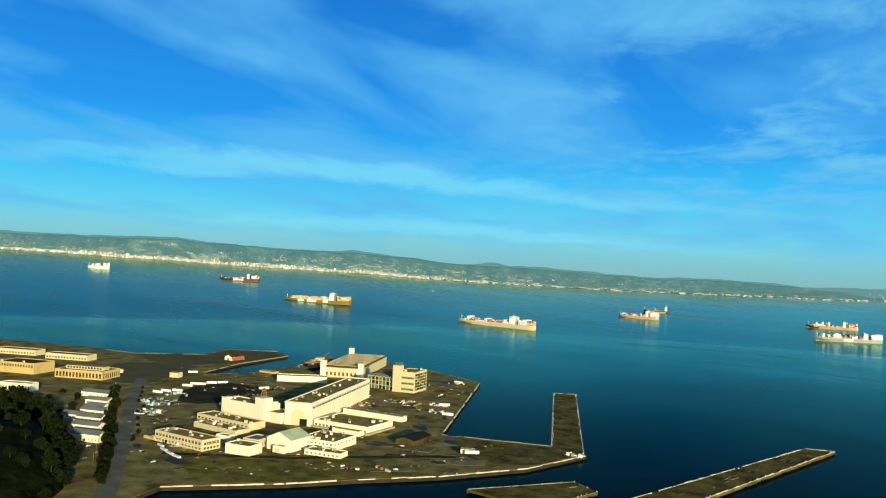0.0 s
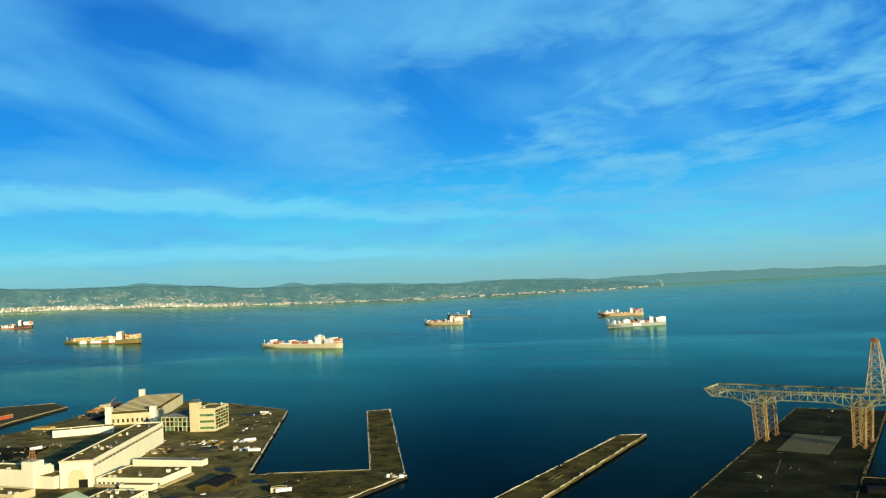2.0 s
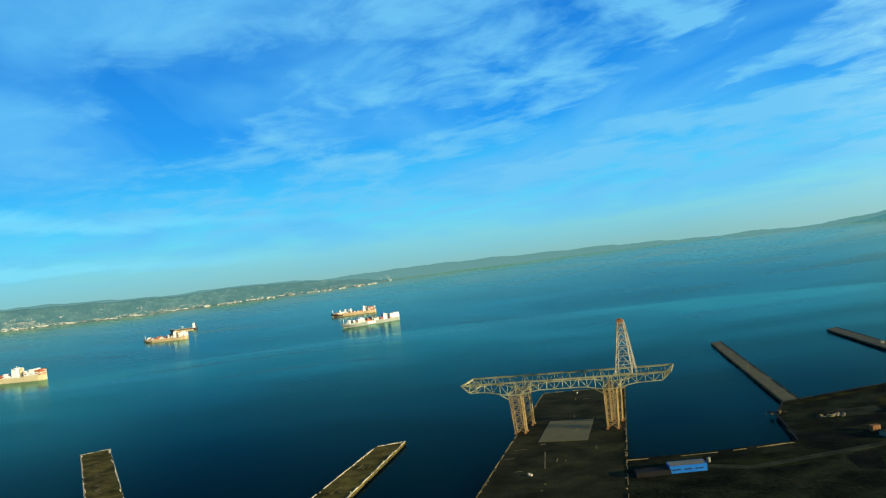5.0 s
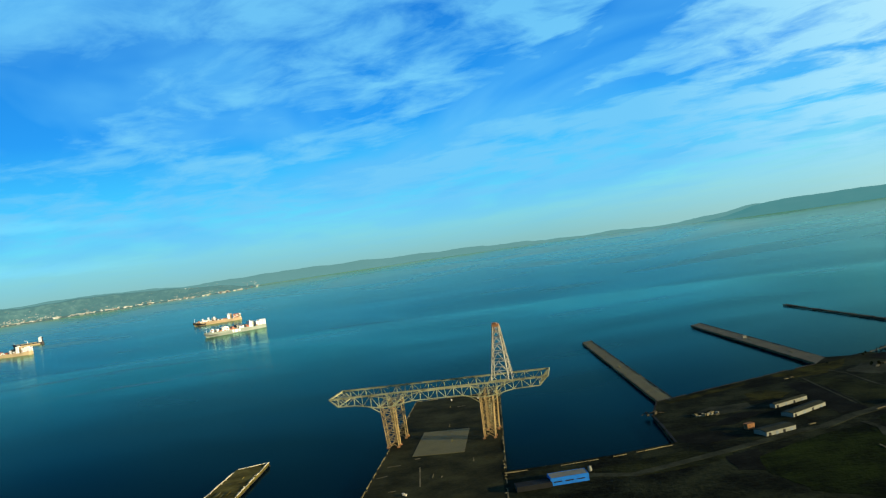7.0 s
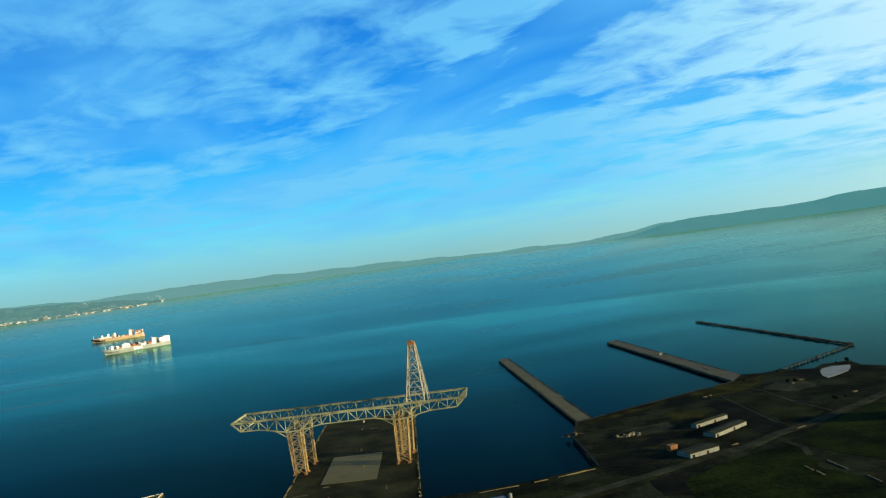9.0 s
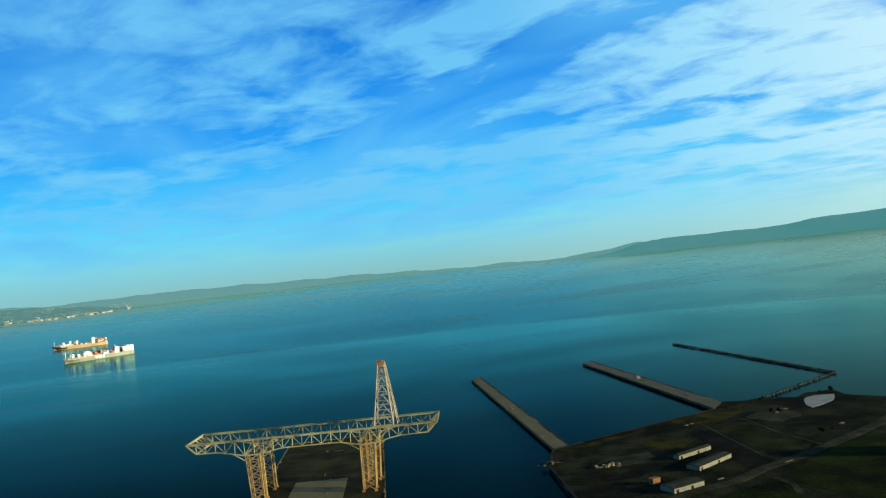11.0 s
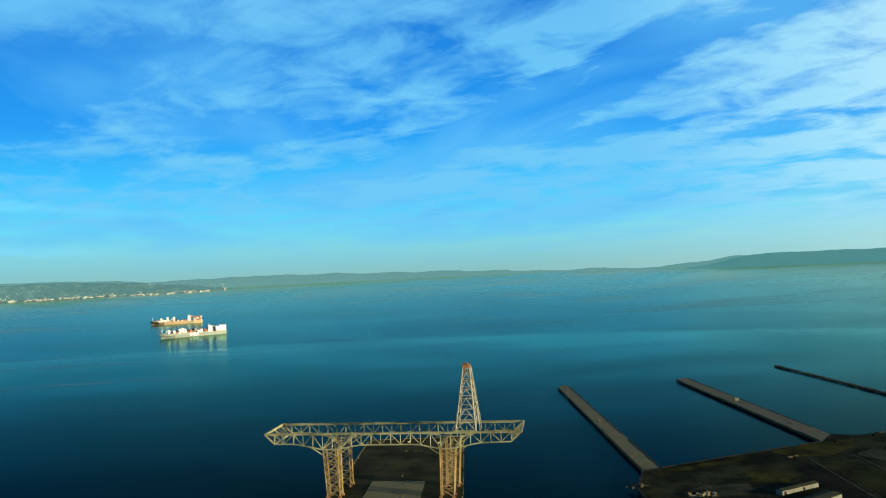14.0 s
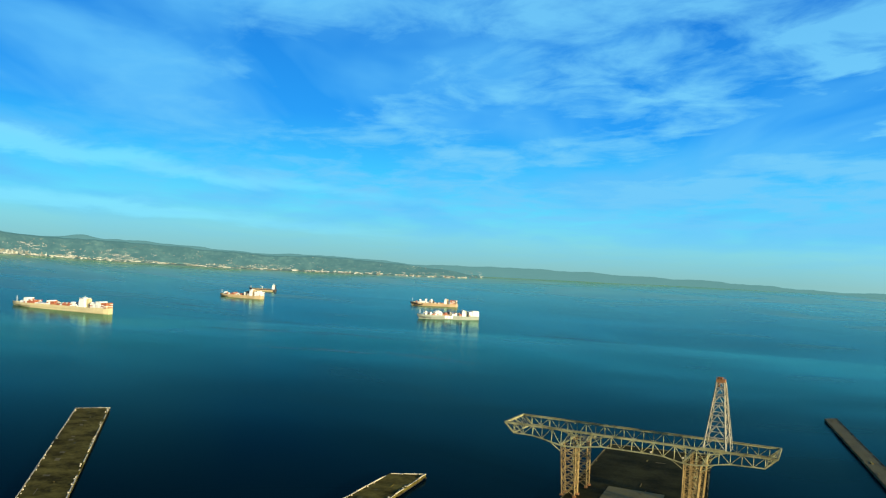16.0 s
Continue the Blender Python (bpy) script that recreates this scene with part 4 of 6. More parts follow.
BOXES = {
    "white": [(0.0, (0.86, 0.85, 0.80)), (0.7, (0.78, 0.76, 0.70)), (0.93, (0.46, 0.16, 0.08))],
    "rust": [(0.0, (0.42, 0.12, 0.06)), (0.4, (0.50, 0.22, 0.09)), (0.75, (0.34, 0.09, 0.05)), (0.9, (0.80, 0.76, 0.66))],
    "black": [(0.0, (0.03, 0.03, 0.03)), (0.7, (0.05, 0.07, 0.09)), (0.9, (0.5, 0.45, 0.35))],
    "mixed": [(0.0, (0.85, 0.83, 0.76)), (0.34, (0.48, 0.14, 0.06)), (0.52, (0.62, 0.30, 0.10)), (0.60, (0.85, 0.83, 0.76)), (0.80, (0.35, 0.12, 0.06)), (0.92, (0.10, 0.16, 0.22))],
    "pale": [(0.0, (0.84, 0.80, 0.70)), (0.45, (0.30, 0.12, 0.07)), (0.6, (0.86, 0.82, 0.74)), (0.8, (0.05, 0.06, 0.05)), (0.9, (0.45, 0.30, 0.14))],
    "warm": [(0.0, (0.66, 0.40, 0.16)), (0.3, (0.80, 0.70, 0.50)), (0.55, (0.50, 0.18, 0.08)), (0.75, (0.74, 0.52, 0.24)), (0.9, (0.30, 0.26, 0.12))],
}
CARGO = {k: material("containers_" + k, (0.5, 0.4, 0.3), 0.6, dark=0.85, light=1.08, grain=0.3, patch=0.05, bump=0, island=v) for k, v in BOXES.items()}

STYLES = {"mixed": ("white", "white", "rust", "rust", "mixed"), "pale": ("white", "white", "rust", "black", "pale"), "warm": ("warm", "white", "rust")}


def hull_mesh(L, B, F, draft=3.0, bow_rise=3.5):
    """Lofted hull: bow towards +x."""
    g = Geo()
    stations = [(-0.5, 0.62, 0.9), (-0.46, 0.86, 0.95), (-0.36, 1.0, 1.0), (0.28, 1.0, 1.0), (0.38, 0.86, 1.0), (0.44, 0.6, 1.0), (0.48, 0.3, 1.0), (0.5, 0.04, 1.0)]
    rows = []
    for sx, w, _ in stations:
        low = w if sx < 0.2 else w * max(0.0, 1 - ((sx - 0.2) / 0.27) ** 1.5)
        x_low = sx * L - (0 if sx < 0.3 else (sx - 0.3) * 0.16 * L)
        rise = bow_rise * max(0.0, (sx - 0.36) / 0.14) ** 1.3 + (1.0 if sx < -0.45 else 0)
        top = F + rise
        half, hl = B / 2 * w, B / 2 * max(low, 0.03)
        rows.append([(x_low, -hl * 0.9, -draft), (x_low, -hl, 0.5), (sx * L, -half, top * 0.6), (sx * L, -half, top), (sx * L, half, top), (sx * L, half, top * 0.6), (x_low, hl, 0.5), (x_low, hl * 0.9, -draft)])
    n = len(rows[0])
    g.add([p for r in rows for p in r], [(i * n + k, i * n + (k + 1) % n, (i + 1) * n + (k + 1) % n, (i + 1) * n + k) for i in range(len(rows) - 1) for k in range(n)]
          + [tuple(range(n))[::-1], tuple((len(rows) - 1) * n + k for k in range(n))])
    return g, stations


def superstructure(root, x, B, deck, tiers, depth, seed=1):
    front, back, z = [], [], deck
    for i in range(tiers):
        x0, x1 = x - depth / 2 + i * 0.25, x + depth / 2 - i * 0.15
        e = 0.4 if i < tiers - 1 else 1.0
        front += [(x1, z), (x1, z + 2.6), (x1 + e, z + 2.6), (x1 + e, z + 3.0)]
        back += [(x0, z), (x0, z + 2.6), (x0 - e, z + 2.6), (x0 - e, z + 3.0)]
        z += 3.0
    prof = front + back[::-1]
    n = len(prof)
    g = Geo().add([(u, sy * B * 0.47, w) for sy in (-1, 1) for u, w in prof], [tuple(range(n)), tuple(range(n, 2 * n))[::-1]] + [(i, n + i, n + (i + 1) % n, (i + 1) % n) for i in range(n)])
    house = part("deckhouse", g, M["whitepaint"], root, "white deckhouse")
    g = Geo()
    for i in range(1, tiers):
        zz = deck + i * 3.0 + 0.9
        for sy in (-1, 1):
            y = sy * (B * 0.46 + (B * 0.04 if i == tiers - 1 else 0))
            for k in range(4):
                xx = x - depth / 2 + 1.2 + k * (depth - 2.4) / 4
                g.box(xx, xx + (depth - 2.4) / 4 * 0.6, y - 0.08, y + 0.08, zz, zz + 1.1)
        for k in range(10):
            yy = -B * 0.42 + k * B * 0.084
            g.box(x + depth / 2 - i * 0.15 - 0.05, x + depth / 2 - i * 0.15 + 0.1, yy, yy + B * 0.05, zz, zz + 1.1)
    part("window_band", g, M["glass"], house, kind="stuff")
    g = Geo().box(x - 2, x + 2, -B * 0.3, B * 0.3, z, z + 1.2)
    g.bar((x, 0, z), (x, 0, z + 6), 0.6).bar((x, -3.5, z + 4), (x, 3.5, z + 4), 0.5)
    part("radar_mast", g, M["whitepaint"], house)
    return z


def ship(name, x, y, z, bow, L, B, F, hull, cargo, label, seed, tiers=8, house_at=-0.24, boot=True, bays=15, gaps=0.25, stern_high=True, group="anchored ships", bright=None, prow=None):
    z = water_z(x, y)
    root = thing(name, x, y, z, bow, label, "ship", group)
    rr = random.Random(seed)
    g, st = hull_mesh(L, B, F)
    part("hull", g, HULL[hull], root)
    if boot:
        g = Geo()
        for s in (-1, 1):
            pts = []
            for sx, w, _ in st[:6]:
                low = w if sx < 0.2 else w * max(0.0, 1 - ((sx - 0.2) / 0.27) ** 1.5)
                xl = sx * L - (0 if sx < 0.3 else (sx - 0.3) * 0.16 * L)
                pts += [(xl, s * (B / 2 * max(low, 0.03) + 0.15), -0.5), (xl, s * (B / 2 * max(low, 0.03) + 0.15), 2.0)]
            g.add(pts, [(2 * i, 2 * i + 1, 2 * i + 3, 2 * i + 2) for i in range(5)])
        part("boot_topping", g, M["redrust"], root, "red boot topping at the waterline")
    deck = F + 0.1
    part("bulwark", Geo().box(0.40 * L, 0.44 * L, -B * 0.30, B * 0.30, F, F + 3.2), HULL[hull], root)
    part("stern_rail", Geo().box(-0.47 * L, -0.42 * L, -B * 0.4, B * 0.4, F, F + 2.2), HULL[hull], root)
    top = superstructure(root, house_at * L, B, deck, tiers, 0.056 * L)
    fx = house_at * L - 0.045 * L
    part("funnel", Geo().box(fx - 3.5, fx + 3.5, -B * 0.18, B * 0.18, deck, deck + tiers * 2.7).box(fx - 3.7, fx + 3.7, -B * 0.19, B * 0.19, deck + tiers * 2.7, deck + tiers * 2.7 + 1.4), HULL[hull], root)
    part("foremast", Geo().bar((0.455 * L, 0, F), (0.455 * L, 0, F + 17), 0.9).bar((0.455 * L, -3, F + 12), (0.455 * L, 3, F + 12), 0.5), M["whitepaint"], root)
    # container bays on deck
    span = [(0.39 * L, house_at * L + 0.035 * L, bays), (house_at * L - 0.085 * L, -0.49 * L, max(2, bays // 5))]
    for k, (x1, x0, n) in enumerate(span):
        pitch = (x1 - x0) / n
        for i in range(n):
            xa = x0 + pitch * i + pitch * 0.06
            if k == 0 and rr.random() < gaps:
                tmax = rr.choice((1, 1, 2))
            else:
                tmax = rr.choice((3, 4, 4, 5)) if k == 0 else rr.choice((5, 6))
            style = cargo if cargo == "warm" and rr.random() < 0.7 else rr.choice(STYLES[cargo])
            if style == "rust" and k == 0:
                tmax = min(tmax, 3)
            taper = 1.0 if (xa / L) < 0.3 else max(0.55, 1 - (xa / L - 0.3) * 4)
            cols = max(3, int(B * taper / 4.9))
            g = Geo()
            cw = B * taper * 0.96 / cols
            for c in range(cols):
                tiers_here = max(1, tmax - (rr.random() < 0.18))
                yy = -B * taper * 0.48 + c * cw
                for t in range(tiers_here):
                    for half in range(2):
                        xs = xa + half * pitch * 0.46
                        if (c in (0, cols - 1)) or t == tiers_here - 1:
                            g.box(xs, xs + pitch * 0.445, yy + 0.05, yy + cw - 0.05, deck + 1.2 + t * 2.75, deck + 1.2 + t * 2.75 + 2.65)
            if g.v:
                part("cargo_bay", g, CARGO[style], root, kind="stuff")
            part("hatch_cover", Geo().box(xa, xa + pitch * 0.9, -B * taper * 0.46, B * taper * 0.46, F, deck + 1.1), HULL[hull], root)
    if prow:
        g = Geo()
        for s in (-1, 1):
            pts = []
            for sx, w, _ in [(0.24, 1.0, 1.0)] + st[-4:]:
                low = w if sx < 0.2 else w * max(0.0, 1 - ((sx - 0.2) / 0.27) ** 1.5)
                xl = sx * L - (0 if sx < 0.3 else (sx - 0.3) * 0.16 * L)
                top = F + 3.5 * max(0.0, (sx - 0.36) / 0.14) ** 1.3
                pts += [(xl, s * (B / 2 * max(low, 0.03) + 0.25), 0.5), (sx * L, s * (B / 2 * w + 0.25), top * 0.6), (sx * L, s * (B / 2 * w + 0.25), top)]
            g.add(pts, [(3 * i + k, 3 * i + k + 1, 3 * i + k + 4, 3 * i + k + 3) for i in range(4) for k in range(2)])
        part("bow_plating", g, HULL[prow], root, "black painted bow")
    if bright:
        for f0, f1 in bright:
            for s in (-1, 1):
                g = Geo()
                y0, y1 = sorted((s * B / 2, s * (B / 2 + 0.25)))
                g.box(f0 * L, f1 * L, y0, y1, F * 0.25, F)
                part("hull_panel", g, M["whitepaint"], root, "white painted hull panel")
    return root


def tanker(x, y, z, bow, L, B, F, label, seed):
    z = water_z(x, y)
    root = thing("tanker", x, y, z, bow, label, "ship", "anchored ships")
    g, st = hull_mesh(L, B, F, bow_rise=4.5)
    part("hull", g, HULL["black"], root)
    g = Geo()
    for s in (-1, 1):
        y0, y1 = sorted((s * B / 2, s * (B / 2 + 0.2)))
        g.box(-0.40 * L, 0.30 * L, y0, y1, -0.5, F * 0.55)
    part("boot_topping", g, HULL["ochre"], root, "rust-coloured lower hull")
    superstructure(root, -0.40 * L, B, F + 0.1, 6, 0.09 * L)
    part("funnel", Geo().box(-0.475 * L, -0.455 * L, -3, 3, F, F + 17), HULL["black"], root)
    g = Geo()
    for k in range(5):
        xx = -0.28 * L + k * 0.14 * L
        g.box(xx, xx + 0.09 * L, -B * 0.36, B * 0.36, F, F + 1.8)
    part("hatch_cover", g, HULL["ochre"], root)
    part("midship_crane", Geo().bar((0.02 * L, 0, F), (0.02 * L, 0, F + 10), 2.2).bar((0.02 * L, 0, F + 9), (0.12 * L, 0, F + 12), 1.2), M["whitepaint"], root)
    part("foremast", Geo().bar((0.45 * L, 0, F), (0.45 * L, 0, F + 13), 0.8), M["whitepaint"], root)


ship("container_ship", -3273, 1899, 40, -133, 182, 33, 10, "black", "pale", "black-hulled container ship with white panels at anchor", 11, 7, gaps=0.5, bright=[(-0.12, -0.07), (-0.05, -0.02), (0.0, 0.03), (0.05, 0.08), (0.1, 0.13)])
ship("container_ship", -2488, 1742, 8, -115, 282, 33, 11, "green", "warm", "green-hulled container ship loaded with orange and white boxes", 12, 9, gaps=0.08, bright=[(0.17, 0.26), (-0.02, 0.12), (-0.2, -0.12)])
ship("container_ship", -1685, 1853, 0, -96, 300, 32, 12, "tan", "mixed", "tan-hulled container ship with white and rust-red boxes", 13, 8, gaps=0.45, boot=False)
ship("container_ship", -1610, 2630, 15, -98, 163, 30, 9, "ochre", "pale", "ochre-hulled container ship, partly loaded", 14, 7, gaps=0.5, boot=False)
tanker(-1697, 2924, 32, -106, 106, 20, 8, "small dark tanker with a rust-coloured lower hull", 15)
ship("container_ship", -992, 2938, 24, -107, 174, 32, 9, "salmon", "pale", "salmon-hulled container ship with a black bow and white deckhouse", 16, 6, gaps=0.6, boot=False, prow="black")
ship("container_ship", -816, 2557, 7, -124, 202, 32, 11, "grey", "pale", "grey container ship with pale stacked boxes and white hull panels", 17, 6, gaps=0.4, boot=False, bright=[(-0.06, -0.03), (-0.02, 0.03), (0.04, 0.07)])
ship("cargo_ship", -3705, 1429, 73, -160, 92, 22, 9, "white", "pale", "small white cargo ship far across the bay", 18, 5, gaps=0.6, boot=False, bays=8)


def sailboat(x, y, z, s):
    root = thing("sailboat", x, y, z, random.Random(int(x)).uniform(0, 360), "small sailing boat with white sails", "boat", "far boats")
    g, _ = hull_mesh(12 * s, 3.5 * s, 1.4 * s, 0.6, 0.5)
    part("hull", g, HULL["white"], root)
    part("sail", Geo().add([(3 * s, 0.1, 2), (-4 * s, 0.1, 2), (2.6 * s, 0.1, 15 * s), (3 * s, -0.1, 2), (-4 * s, -0.1, 2), (2.6 * s, -0.1, 15 * s)], [(0, 1, 2), (5, 4, 3), (0, 3, 4, 1), (1, 4, 5, 2), (2, 5, 3, 0)]), M["whitepaint"], root)
    part("mast", Geo().bar((3 * s, 0, 1), (3 * s, 0, 16 * s), 0.25), M["dark"], root)


sailboat(-2750, 2650, water_z(-2750, 2650), 0.5)
sailboat(-3550, 1900, water_z(-3550, 1900), 0.5)

# ---- shipyard buildings ----
def pane_mesh(w, h, name="window"):
    """A recess-framed window, 12 cm deep, standing on its sill; faces -y."""
    g = Geo().box(0.12, w - 0.12, -0.03, 0.1, 0.12, h - 0.12)
    return g.mesh(name, M["glass"])


def frame_mesh(w, h, mat):
    g = Geo().box(0, w, -0.16, 0.05, 0, 0.12).box(0, w, -0.12, 0.05, h - 0.12, h).box(0, 0.12, -0.12, 0.05, 0.12, h - 0.12).box(w - 0.12, w, -0.12, 0.05, 0.12, h - 0.12)
    g.box(w / 2 - 0.05, w / 2 + 0.05, -0.1, 0.05, 0.12, h - 0.12)
    return g.mesh("window_frame", mat)


def windows(parent, side, L, D, z, w, h, n, margin=2.0, frame_mat=None):
    """A row of n windows on the front, right, left or back wall of a block L by D."""
    span = {"front": L, "back": L, "right": D, "left": D}[side]
    pane, fr = pane_mesh(w, h), frame_mesh(w, h, frame_mat or M["white"])
    gap = (span - 2 * margin - w) / max(1, n - 1)
    for i in range(n):
        s = margin + gap * i
        at = {"front": pose(s, 0, z), "right": pose(L, s, z, 0, 0, 90), "back": pose(L - s, D, z, 0, 0, 180), "left": pose(0, D - s, z, 0, 0, -90)}[side]
        ob = part("window", pane, None, parent, at=at)
        part("window_frame", fr, None, ob)


def block(L, D, h, parapet=0.9, t=0.5, x=0.0, y=0.0, z=-0.5):
    """Four walls with a parapet, open inside above the roof line."""
    g = Geo()
    for x0, x1, y0, y1 in ((0, L, 0, t), (0, L, D - t, D), (0, t, t, D - t), (L - t, L, t, D - t)):
        g.box(x + x0, x + x1, y + y0, y + y1, z, h + parapet)
    return g


def roof_slab(L, D, h, x=0.0, y=0.0, t=0.5):
    return Geo().box(x + t, x + L - t, y + t, y + D - t, h - 0.6, h)


def building(name, b, L, fh, D, h, label, wall, roof="roof", parapet=0.9, wins=(), clutter=0, seed=1, category="building", group="shipyard buildings", frame_mat=None):
    """b: the front right corner; fh: heading of the front from left to right."""
    f = radians(fh)
    x, y = b[0] - L * math.sin(f), b[1] - L * math.cos(f)
    root = thing(name, x, y, QZ, fh, label, category, group)
    part("wall", block(L, D, h, parapet), M[wall], root)
    part("roof", roof_slab(L, D, h), M[roof], root)
    for side, z, w, hh, n in wins:
        windows(root, side, L, D, z, w, hh, n, frame_mat=M[wall] if frame_mat is None else frame_mat)
    rr = random.Random(seed)
    for i in range(clutter):
        w, d, hh = rr.uniform(1.2, 3.5), rr.uniform(1.2, 3.5), rr.uniform(0.8, 2.6)
        cx, cy = rr.uniform(2, L - 5), rr.uniform(2, D - 5)
        g = Geo().box(cx, cx + w, cy, cy + d, h, h + hh).box(cx - 0.15, cx + w + 0.15, cy - 0.15, cy + d + 0.15, h + hh, h + hh + 0.2)
        if rr.random() < 0.4:
            g.tube(cx + w / 2, cy + d / 2, h + hh, h + hh + 1.4, 0.4, 0.4, 8)
        part("roof_vent", g, rr.choice((M["white"], M["cream"], M["roofgrey"])), root)
    return root


def gable(root, L, D, h, rise, mat, name="roof", over=0.6, x=0.0, y=0.0, along="y"):
    """A pitched roof with thickness; ridge along the depth or the front."""
    t = 0.35
    if along == "y":
        prof = [(-over, 0), (L / 2, rise), (L + over, 0), (L + over, t), (L / 2, rise + t), (-over, t)]
        pts = [(x + u, y + v, h + w) for v in (-over, D + over) for u, w in prof]
    else:
        prof = [(-over, 0), (D / 2, rise), (D + over, 0), (D + over, t), (D / 2, rise + t), (-over, t)]
        pts = [(x + v, y + u, h + w) for v in (L + over, -over) for u, w in prof]
    n = 6
    faces = [(0, 1, 4, 5), (1, 2, 3, 4), (6 + 5, 6 + 4, 6 + 1, 6), (6 + 4, 6 + 3, 6 + 2, 6 + 1)] + [(i, n + i, n + (i + 1) % n, (i + 1) % n) for i in range(n)]
    part(name, Geo().add(pts, faces), mat, root)


def gable_ends(root, L, D, h, rise, mat, along="y"):
    for v in ((0.0, 0.5), (D - 0.5, D)) if along == "y" else ((0.0, 0.5), (L - 0.5, L)):
        if along == "y":
            pts = [(0, v[0], h), (L, v[0], h), (L / 2, v[0], h + rise), (0, v[1], h), (L, v[1], h), (L / 2, v[1], h + rise)]
        else:
            pts = [(v[0], 0, h), (v[0], D, h), (v[0], D / 2, h + rise), (v[1], 0, h), (v[1], D, h), (v[1], D / 2, h + rise)]
        part("gable_wall", Geo().add(pts, [(0, 1, 2), (5, 4, 3), (0, 3, 4, 1), (1, 4, 5, 2), (2, 5, 3, 0)]), mat, root)


# the long white hall with an arched doorway
hall = building("long_hall", (-662, 315), 31, 58, 225, 24.5, "long tall white machine hall with a flat dark roof", "white", parapet=1.3, clutter=16, seed=4)
part("cornice", Geo().box(30.9, 31.6, -0.4, 225.4, 20.5, 21.6).box(-0.5, 31.6, -0.7, 0.05, 24.2, 25.8), M["cream"], hall)
g = Geo()
arch = [(8, 0), (24, 0), (24, 11), (22.5, 14.5), (19.5, 16.6), (16, 17.2), (12.5, 16.6), (9.5, 14.5), (8, 11)]
n = len(arch)
g.add([(u, -0.25, w) for u, w in arch] + [(u, 0.1, w) for u, w in arch], [tuple(range(n)), tuple(range(n, 2 * n))[::-1]] + [(i, i + n, (i + 1) % n + n, (i + 1) % n) for i in range(n)])
part("arch_panel", g, M["cream"], hall, "cream arched infill")
# dark panel painted in for the shade inside the opening
part("doorway", Geo().box(18, 26.5, -0.4, 0.1, 0, 7.5), M["dark"], hall, "dark panel for the unlit inside of an open doorway")
for i in range(22):
    part("high_window", Geo().box(30.9, 31.1, 4 + 10 * i, 12 + 10 * i, 18.6, 20.3), M["glass"], hall)
for i in range(10):
    part("wall_joint", Geo().box(30.95, 31.06, 14 + i * 20, 14.3 + i * 20, 0, 20.4), M["cream"], hall)

# the white hall with a corner tower
wh = building("white_hall", (-713, 288), 68, 80, 26, 16.5, "white windowless hall with a square corner tower", "white", parapet=1.2, clutter=3, seed=7)
tower = part("corner_tower", Geo().box(54, 68.3, -0.3, 13, -0.5, 25.5), M["white"], wh)
part("tower_step", Geo().box(59, 68.3, 13.02, 22, -0.5, 20), M["white"], wh)
part("end_turret", Geo().box(-0.3, 7, -0.3, 9, -0.5, 19.5), M["white"], wh)
g = Geo()
for sx, sy in ((58, 4), (63, 4), (63, 9), (58, 9)):
    g.bar((sx, sy, 25.5), (60.5 + (sx - 60.5) * 0.4, 6.5 + (sy - 6.5) * 0.4, 36), 0.5)
for k in range(4):
    z, s = 27 + 2.6 * k, 1 - 0.15 * k
    for (ax, ay), (bx, by) in (((58, 4), (63, 9)), ((63, 4), (58, 9)), ((58, 4), (63, 4)), ((63, 4), (63, 9))):
        g.bar((60.5 + (ax - 60.5) * s, 6.5 + (ay - 6.5) * s, z), (60.5 + (bx - 60.5) * s, 6.5 + (by - 6.5) * s, z + 1.5), 0.4)
part("lattice_spire", g, M["rust"], tower, "tan lattice mast")
part("annex", block(22, 23, 11, 0.8, x=68.5, y=3), M["white"], wh)
part("annex_roof", roof_slab(22, 23, 11, 68.5, 3), M["roof"], wh)

# the sawtooth-roofed workshop
ws = building("sawtooth_workshop", (-926, 617), 66, 54, 200, 15, "pale workshop with rows of raised roof monitors", "cream", roof="stain", parapet=0.6,
              wins=[("front", 3, 3, 5.5, 10)], seed=3)
for i in range(13):
    y0 = 5 + i * 15
    g = Geo().add([(1, y0, 15), (65, y0, 15), (65, y0, 18.6), (1, y0, 18.6), (1, y0 + 2.2, 18.6), (65, y0 + 2.2, 18.6), (65, y0 + 3.2, 15), (1, y0 + 3.2, 15)],
                  [(0, 1, 2, 3), (3, 2, 5, 4), (4, 5, 6, 7), (0, 3, 4, 7), (1, 6, 5, 2), (0, 7, 6, 1)])
    part("roof_monitor", g, M["stain"], ws)
    part("monitor_top", Geo().box(0.8, 65.2, y0 - 0.6, y0 + 4.4, 18.62, 19.1), M["cream"], ws)
for x0, y0, hh in ((-1, -1, 25), (60, -1, 23), (-1, 186, 28)):
    part("stair_tower", Geo().box(x0, x0 + 8, y0, y0 + 10, -0.5, hh).box(x0 - 0.3, x0 + 8.3, y0 - 0.3, y0 + 10.3, hh, hh + 0.7), M["white"], ws)

